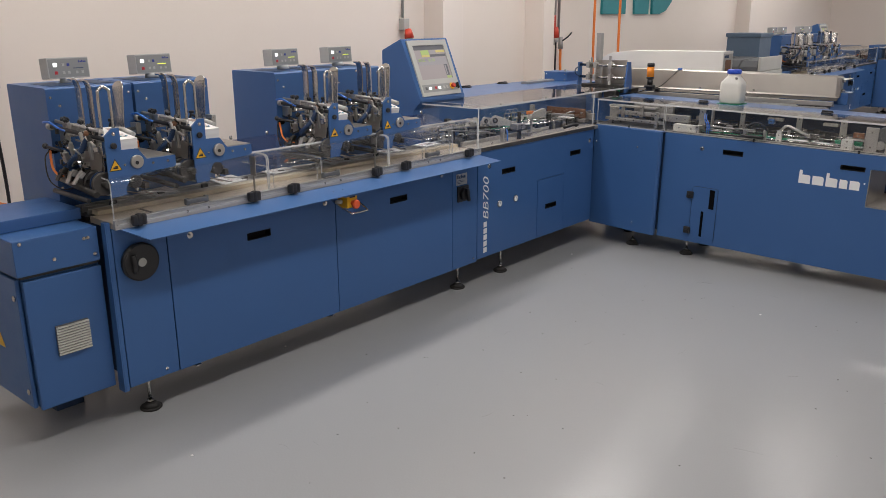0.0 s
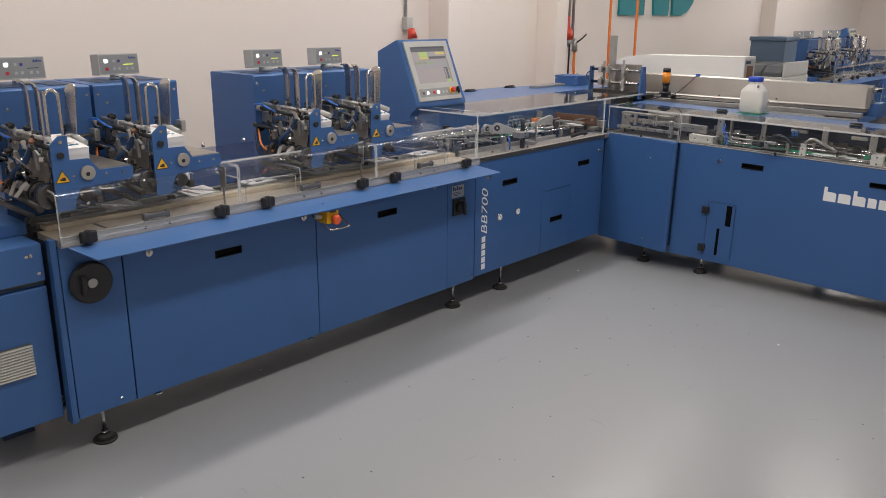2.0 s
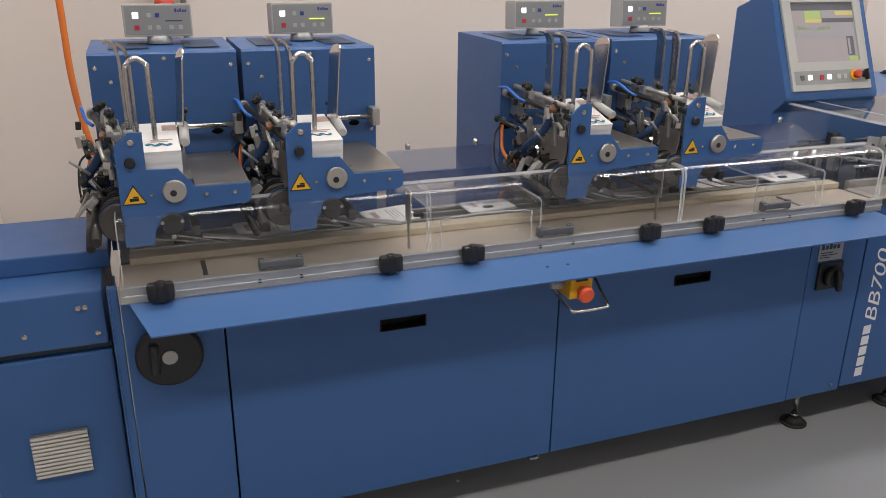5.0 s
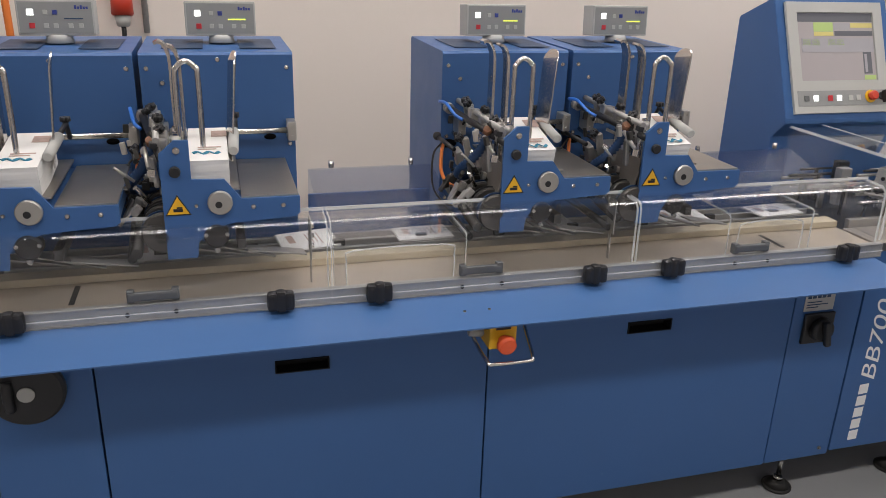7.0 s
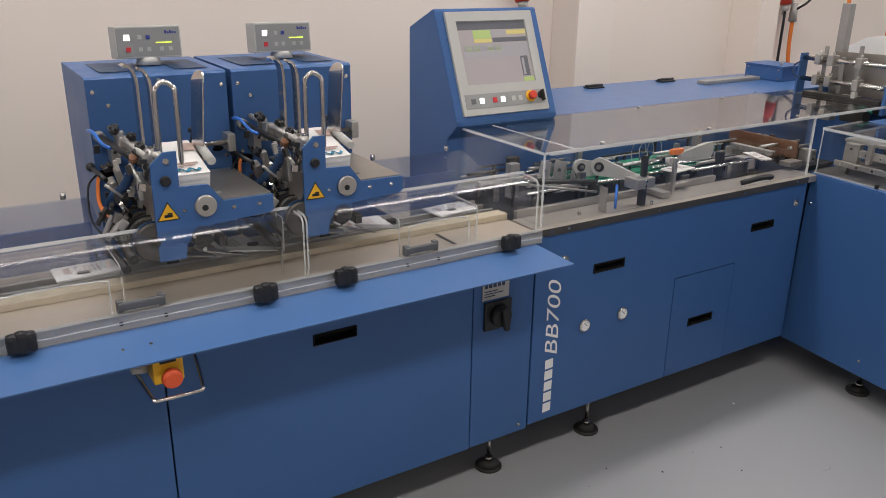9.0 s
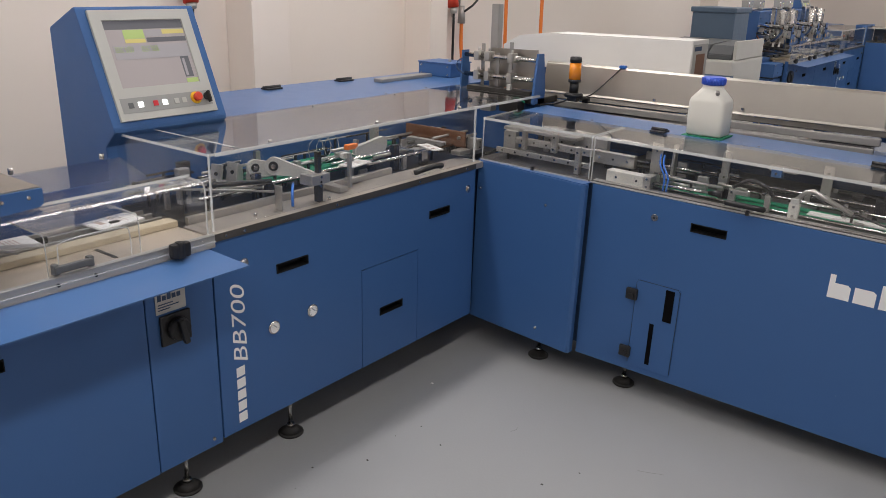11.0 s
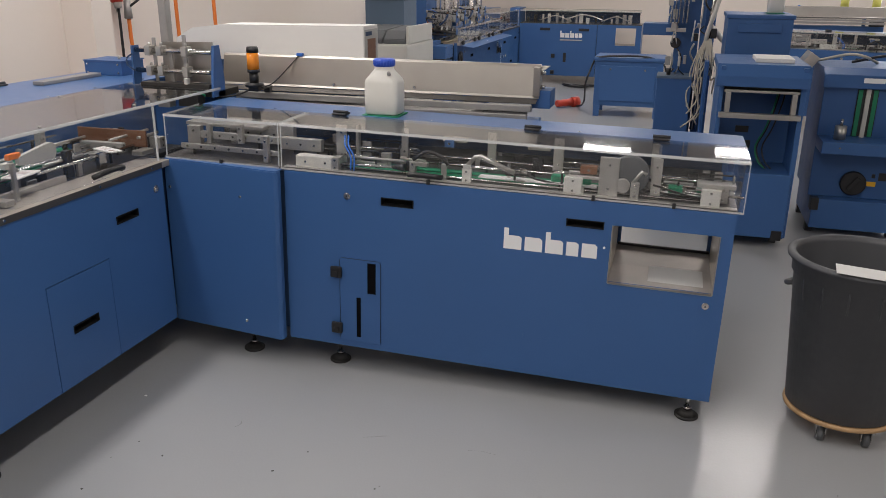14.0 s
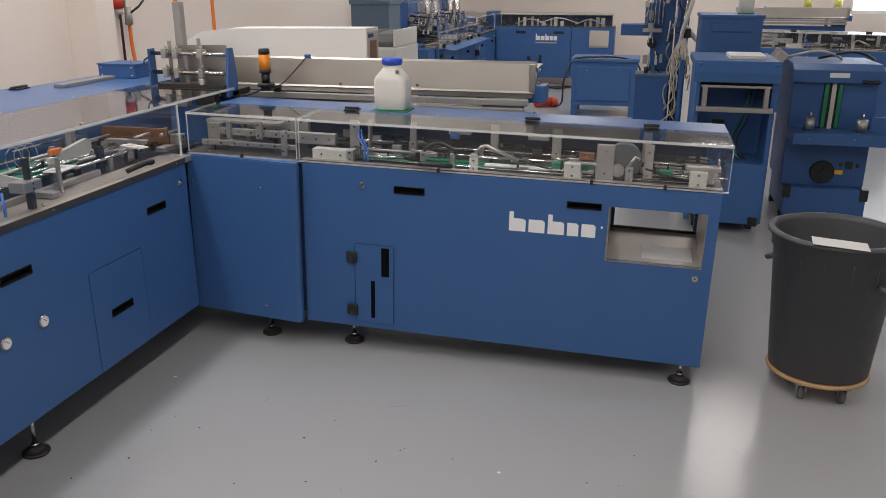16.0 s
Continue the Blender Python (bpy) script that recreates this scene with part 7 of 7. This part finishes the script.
part("body", box(N(), -1.70, -0.92, 12.0, 12.55, 0.13, 0.65, 0.005), M_BLUE, bx)
part("top", box(N(), -1.72, -0.90, 11.98, 12.57, 0.6505, 0.70, 0.02), M_BLUE, bx)
part("door", box(N(), -1.64, -1.0, 11.985, 11.9995, 0.19, 0.60, 0.004), M_BLUE, bx)
for x in (-1.52, -1.12):
    part("lock", cyl(N(), (x, 11.985, 0.56), (x, 11.975, 0.56), 0.012, seg=12), M_CHROME, bx)
for x in (-1.66, -0.96):
    for y in (12.02, 12.5):
        part("leg", box(N(), x - 0.035, x + 0.035, y - 0.015, y + 0.03, 0, 0.1295), M_BLUE, bx)
part("cable", tube(N(), [(-1.72, 12.1, 0.66), (-1.80, 12.0, 0.4), (-1.82, 12.1, 0.15), (-1.95, 12.6, 0.02), (-2.08, 12.9, 0.02)], 0.012, 8, 6), M_BLACK, bx)
part("cable", tube(N(), [(-1.70, 12.0, 0.69), (-1.5, 11.97, 0.715), (-1.1, 12.0, 0.71), (-0.9, 12.05, 0.60), (-0.88, 12.1, 0.3)], 0.011, 8, 6), M_BLACK, bx)
rp = thing("red_plug", (-2.05, 12.6, 0), "red industrial plug lying on the floor", "plug")
b = cyl(N(), (-2.20, 12.46, 0.055), (-2.03, 12.62, 0.06), 0.042, 0.05, 16, 0.004)
part("body", b, M_RED, rp)
part("collar", cyl(N(), (-2.03, 12.62, 0.06), (-1.96, 12.69, 0.065), 0.062, seg=18, bev=0.004), M_RED, rp)
fc = thing("floor_cable", (-2.2, 14.6, 0), "black cable coiled loosely on the floor", "cable")
part("coil", tube(N(), [(-2.3 + 0.25 * math.sin(k * 0.9) + 0.02 * k, 14.6 + 0.12 * math.cos(k * 1.3), 0.015 + 0.006 * (k % 3)) for k in range(16)], 0.012, 6, 4), M_BLACK, fc)
for x, y, w, h in ((-0.95, 14.9, 0.6, 0.12), (-0.75, 15.0, 0.4, 0.2)):
    cn = thing("carton", (x, y, 0), "flat brown cardboard carton on the floor", "carton")
    part("box", box(N(), x - w / 2, x + w / 2, y - 0.2, y + 0.2, 0, h, 0.004), M_CARTON, cn)
    part("flap", box(N(), x - w / 2, x + w / 2, y - 0.2, y - 0.005, h + 0.0005, h + 0.005), M_CARTON, cn)

# digital printing press and its grey console
pr = thing("printing_press", (-3.6, 9.6, 0), "off-white digital printing press with dark grey top covers", "printer")
part("body", box(N(), -4.05, -3.03, 8.95, 9.75, 0.05, 1.02, 0.02), M_CREAMMC, pr)
part("base", box(N(), -4.03, -3.05, 8.97, 9.73, 0, 0.05), M_BLACK, pr)
part("blue_band", box(N(), -4.04, -3.026, 8.946, 9.0, 0.84, 0.90, 0.003), M_GREYBLUE, pr)
for x0, x1 in ((-3.72, -3.50), (-3.49, -3.27), (-3.26, -3.06)):
    b = prism(N(), [(8.98, 1.0205), (8.98, 1.06), (9.08, 1.13), (9.6, 1.15), (9.6, 1.0205)], "x", x0, x1, 0.006)
    part("top_cover", b, M_DKGREY, pr, "dark grey top cover")
part("shoulder", box(N(), -4.04, -3.74, 8.98, 9.7, 1.0205, 1.10, 0.01), M_CREAMMC, pr)
part("feed_panel", box(N(), -3.92, -3.80, 9.0, 9.08, 1.101, 1.16, 0.006, Euler((radians(-25), 0, 0)).to_matrix()), M_GREYBOX, pr, "small tilted control panel")
part("end_cover", box(N(), -3.055, -3.028, 9.0, 9.7, 1.0205, 1.17, 0.006), M_CREAMMC, pr)
gc = thing("grey_case", (-3.3, 10.05, 0), "grey-blue plastic transport case on a stand", "case")
part("stand", box(N(), -3.72, -3.37, 9.85, 10.15, 0, 1.10, 0.004), M_CREAMMC, gc)
part("case", box(N(), -3.745, -3.345, 9.80, 10.2, 1.1005, 1.365, 0.01), M_GREYBLUE, gc)
part("lid", box(N(), -3.76, -3.33, 9.785, 10.215, 1.3655, 1.412, 0.01), M_GREYBLUE, gc)

# ---- wall fittings ----
def wall_plug(y, z, pipe, k=1.0):
    p = thing("wall_socket", (-4.36, y, z), "red industrial plug in a grey wall conduit", "socket", "wall sockets")
    part("socket_box", box(N(), -4.399, -4.34, y - 0.045 * k, y + 0.045 * k, z + 0.06 * k, z + 0.19 * k, 0.006), M_RED if k == 1 else M_GREYBOX, p, "socket box")
    part("plug", cyl(N(), (-4.33, y, z + 0.075 * k), (-4.315, y, z - 0.03 * k), 0.036 * k, 0.04, 18, 0.004), M_RED, p, "red plug body")
    part("plug_collar", cyl(N(), (-4.315, y, z - 0.031 * k), (-4.31, y, z - 0.07 * k), 0.03, 0.022, 16, 0.003), M_GREYBOX, p)
    part("lead", tube(N(), [(-4.31, y, z - 0.07 * k), (-4.31, y, z - 0.2), (-4.33, y + 0.02, z - 0.6), (-4.36, y + 0.03, 0.3), (-4.36, y + 0.1, 0.015)], 0.009, 8, 6), M_BLACK, p)
    for o in pipe:
        part("conduit", tube(N(), [(-4.385, y + o, z + 0.19 * k if abs(o) < 0.04 else z - 0.1), (-4.385, y + o, CEIL)], 0.011, 10), M_GREYBOX, p, "grey conduit pipe")


wall_plug(1.505, 1.37, (0.0, 0.075))
wall_plug(4.70, 1.475, (0.0,), 0.7)
wall_plug(6.84, 1.44, (0.0, 0.09))
ar = thing("air_drop", (-4.34, 6.96, 1.2), "grey air outlet with a lever valve on the wall", "air outlet")
part("valve", cyl(N(), (-4.33, 6.96, 1.30), (-4.33, 6.96, 1.42), 0.028, 0.022, 16, 0.003), M_GREYMET, ar)
part("lever", tube(N(), [(-4.31, 6.96, 1.38), (-4.27, 7.0, 1.42), (-4.26, 7.05, 1.46)], 0.008, 8), M_BLACK, ar)
part("pipe", tube(N(), [(-4.36, 6.96, 1.42), (-4.36, 6.96, CEIL)], 0.014, 10), M_GREYMET, ar)
part("hose", tube(N(), [(-4.33, 6.96, 1.30), (-4.33, 6.97, 1.1), (-4.30, 7.0, 0.7), (-4.2, 6.9, 0.2), (-4.0, 6.6, 0.02)], 0.013, 8, 6), M_ORANGE, ar, "orange air hose")
for x, y in ((-3.93, 6.92), (-3.73, 7.05)):
    oc = thing("orange_hose", (x, y, 0), "orange air hose hanging from the ceiling", "hose", "hanging hoses")
    part("hose", tube(N(), [(x + 0.02, y - 0.05, CEIL), (x + 0.015, y - 0.03, 2.2), (x, y, 1.4), (x - 0.01, y + 0.03, 1.0), (x, y + 0.05, 0.4), (x + 0.05, y, 0.015)], 0.012, 8, 6), M_ORANGE, oc)
oc = thing("orange_hose", (-4.2, 1.2, 0), "orange air hose hanging beside the feeder", "hose", "hanging hoses")
part("hose", tube(N(), [(-4.20, 1.12, CEIL), (-4.20, 1.13, 2.2), (-4.20, 1.141, 1.42), (-4.20, 1.145, 1.164), (-4.20, 1.165, 0.973), (-4.20, 1.19, 0.86), (-4.20, 1.242, 0.76), (-4.18, 1.30, 0.715), (-4.1, 1.45, 0.68), (-4.0, 1.6, 0.4), (-3.95, 1.7, 0.02)], 0.013, 8, 6), M_ORANGE, oc)
sg = thing("wall_sign", (-4.39, 8.7, 1.63), "large teal letter shapes fixed to the wall", "wall sign")
for pts in (((7.84, 1.64), (8.36, 1.64), (8.36, 2.2), (7.84, 2.2)), ((8.58, 1.64), (8.92, 1.64), (8.92, 2.2), (8.52, 2.2)), ((9.02, 1.64), (9.22, 1.64), (9.38, 1.68), (9.52, 1.78), (9.56, 1.95), (9.56, 2.2), (8.98, 2.2))):
    part("letter_shape", prism(N(), list(pts), "x", -4.398, -4.37, 0.002), M_TEAL, sg)

# ---- twin machines farther back ----
TWIN = [o for o in scene.collection.objects if o.parent is None and o.type == "EMPTY" and o.name.split(".")[0] in ("gathering_machine", "conveyor_deck", "conveyor_cover", "transfer_machine", "sheet_feeder", "control_box", "operator_console", "back_housing", "clear_hood", "transfer_deck", "control_cabinet")]
CROSS = [o for o in scene.collection.objects if o.parent is None and o.type == "EMPTY" and o.name.split(".")[0] in ("cross_conveyor_machine", "corner_unit", "cross_deck", "hinged_lid", "cross_hood")]
for o in TWIN:
    copy_thing(o, Matrix.Translation((-0.47, 10.0, 0)) @ o.matrix_basis)
for o in CROSS:
    copy_thing(o, Matrix.Translation((2.9, 7.0, 0)) @ o.matrix_basis)
copy_thing(tf, Matrix.Translation((3.3, 9.3, 0)) @ tf.matrix_basis)

# shorter cross machine of the far line
FY = 14.98
fm = thing("short_cross_machine", (-2.3, FY + 0.25, 0), "blue short cross conveyor machine with a small collecting opening", "machine base")
hole = (-1.72, -1.42, 0.60, 0.86)
part("front_panel", box(N(), -3.2, -2.005, FY, FY + 0.02, 0.12, 0.90, 0.003), M_BLUE, fm)
part("end_unit", holed(N(), -1.995, -1.34, 0.12, 0.90, [hole], "y", FY + 0.02, FY), M_BLUE, fm)
part("corner_post", box(N(), -3.36, -3.21, FY - 0.01, FY + 0.5, 0.12, 1.13, 0.004), M_BLUE, fm)
part("carcass", box(N(), -3.2, -1.76, FY + 0.0205, FY + 0.5, 0.15, 0.895), M_SHADEBLUE, fm)
part("end_wall", box(N(), -1.36, -1.34, FY + 0.0205, FY + 0.5, 0.12, 0.90), M_BLUE, fm)
part("tray", box(N(), -1.755, -1.365, FY + 0.0205, FY + 0.5, 0.585, 0.595), M_DECK, fm, "stainless collecting tray")
part("deck_plate", box(N(), -3.2, -1.34, FY + 0.004, FY + 0.5, 0.901, 0.912), M_DKSTEEL, fm)
part("back_wall", box(N(), -3.2, -1.40, FY + 0.47, FY + 0.5, 0.913, 1.09), M_SHADEBLUE, fm)
part("lid", box(N(), -3.2, -1.38, FY + 0.24, FY + 0.5, 1.095, 1.11, 0.003), M_DECK, fm)
part("hood_sheet", sheet(N(), [(FY + 0.24, 1.108), (FY + 0.01, 1.10), (FY + 0.004, 1.09), (FY + 0.004, 0.913)], "x", -3.2, -1.36, 0.005), M_CLEAR, fm, "clear acrylic hood", False)
# bright strip drawn for the highlight on the hood's bend
part("hood_edge", box(N(), -3.2, -1.36, FY, FY + 0.006, 1.088, 1.10), M_EDGE, fm, "bright edge line of the clear acrylic", False)
for x0, x1 in ((-2.88, -2.72), (-2.28, -2.12)):
    part("grip_cup", box(N(), x0, x1, FY - 0.006, FY - 0.001, 0.80, 0.84, 0.002), M_BLACK, fm, "black recessed plastic grip")
for x, z in ((-2.66, 0.42), (-2.66, 0.17)):
    part("latch", box(N(), x - 0.03, x + 0.03, FY - 0.02, FY - 0.001, z - 0.03, z + 0.03, 0.01), M_BLACK, fm, "black plastic quarter-turn latch")
part("door_slot", box(N(), -2.50, -2.455, FY - 0.004, FY - 0.001, 0.33, 0.47, 0.001), M_BLACK, fm, "oblong slot, its inner shade drawn as a black piece")
x = -2.56
for k, (w, h) in enumerate(((0.066, 0.10), (0.062, 0.066), (0.064, 0.10), (0.044, 0.066), (0.052, 0.066))):
    part("marking", box(N(), x, x + w, FY - 0.0035, FY - 0.001, 0.70, 0.70 + (0.066 if h > 0.08 else h)), M_WHITE, fm, "bold white block marking")
    if h > 0.08:
        part("marking", box(N(), x, x + 0.018, FY - 0.0035, FY - 0.001, 0.7665, 0.70 + h), M_WHITE, fm)
    x += w + 0.012
part("marking_line", box(N(), -2.56, -2.22, FY - 0.0035, FY - 0.001, 0.655, 0.672), M_GREYBOX, fm)
rn = random.Random(41)
for k in range(16):
    x = -3.08 + 0.105 * k + rn.uniform(-0.03, 0.03)
    e = rn.uniform(0.05, 0.15)
    w = rn.uniform(0.012, 0.035)
    part("bracket", box(N(), x - w, x + w, FY + 0.06, FY + 0.10, 0.9125, 0.9125 + e, 0.003), rn.choice((M_ALU, M_CREAMMC, M_GREYMET, M_DARKMET)), fm)
for x0, x1, z in ((-2.9, -2.4, 0.95), (-2.5, -1.9, 0.97), (-1.95, -1.5, 0.95)):
    part("swing_arm", tube(N(), [(x0, FY + 0.05, z), ((x0 + x1) / 2, FY + 0.05, z + 0.07), (x1, FY + 0.05, z - 0.01)], 0.009, 8, 5), M_ALU, fm)
for x in (-3.1, -1.45):
    foot(fm, x, FY + 0.06, 0.15)
    foot(fm, x, FY + 0.42, 0.15)

# bottles and papers on the far trough
for x in (1.43, 1.84):
    ob = thing("oil_bottle", (x, 15.18, 1.194), "small clear bottle of yellow oil on the far trough", "bottle", "oil bottles")
    part("body", cyl(N(), (x, 15.18, 1.194), (x, 15.18, 1.36), 0.055, seg=24, bev=0.012), M_YELLOWOIL, ob)
    part("cap", cyl(N(), (x, 15.18, 1.36), (x, 15.18, 1.40), 0.028, seg=18, bev=0.003), M_GREYBOX, ob)

# dust and chips on the floor
rnd = random.Random(3)
b = N()
for k in range(140):
    x, y = rnd.uniform(-2.6, 1.5), rnd.uniform(0.2, 4.9)
    r = rnd.uniform(0.0012, 0.0035)
    box(b, x - r, x + r, y - r * rnd.uniform(0.5, 1.5), y + r, 0.0002, 0.0012, 0, Euler((0, 0, rnd.uniform(0, 3))).to_matrix())
solid("floor_specks", b, M_DARKMET, "dark specks of dirt on the floor", "dirt", "stuff")
b = N()
for x, y in ((-2.652, 4.559), (-2.33, 1.29), (-2.9, 2.2), (-1.2, 4.2)):
    box(b, x - 0.005, x + 0.005, y - 0.004, y + 0.004, 0.0002, 0.002)
solid("paper_chips", b, M_PAPER, "small white paper chips on the floor", "litter", "stuff")
# scuffs left by wheels and feet
rnd = random.Random(8)
b = N()
for k in range(26):
    x, y, a = rnd.uniform(-2.4, 0.8), rnd.uniform(0.6, 4.7), rnd.uniform(0, 3.14)
    w = rnd.uniform(0.012, 0.06)
    tube(b, [(x - w * math.cos(a), y - w * math.sin(a), 0.0004), (x + 0.01 * rnd.uniform(-1, 1), y + 0.01 * rnd.uniform(-1, 1), 0.0005), (x + w * math.cos(a), y + w * math.sin(a), 0.0004)], rnd.uniform(0.0006, 0.0012), 4, 4, 0, 0.3)
solid("floor_scuffs", b, M_SCUFF, "faint dark scuff marks on the floor", "scuff marks", "stuff")
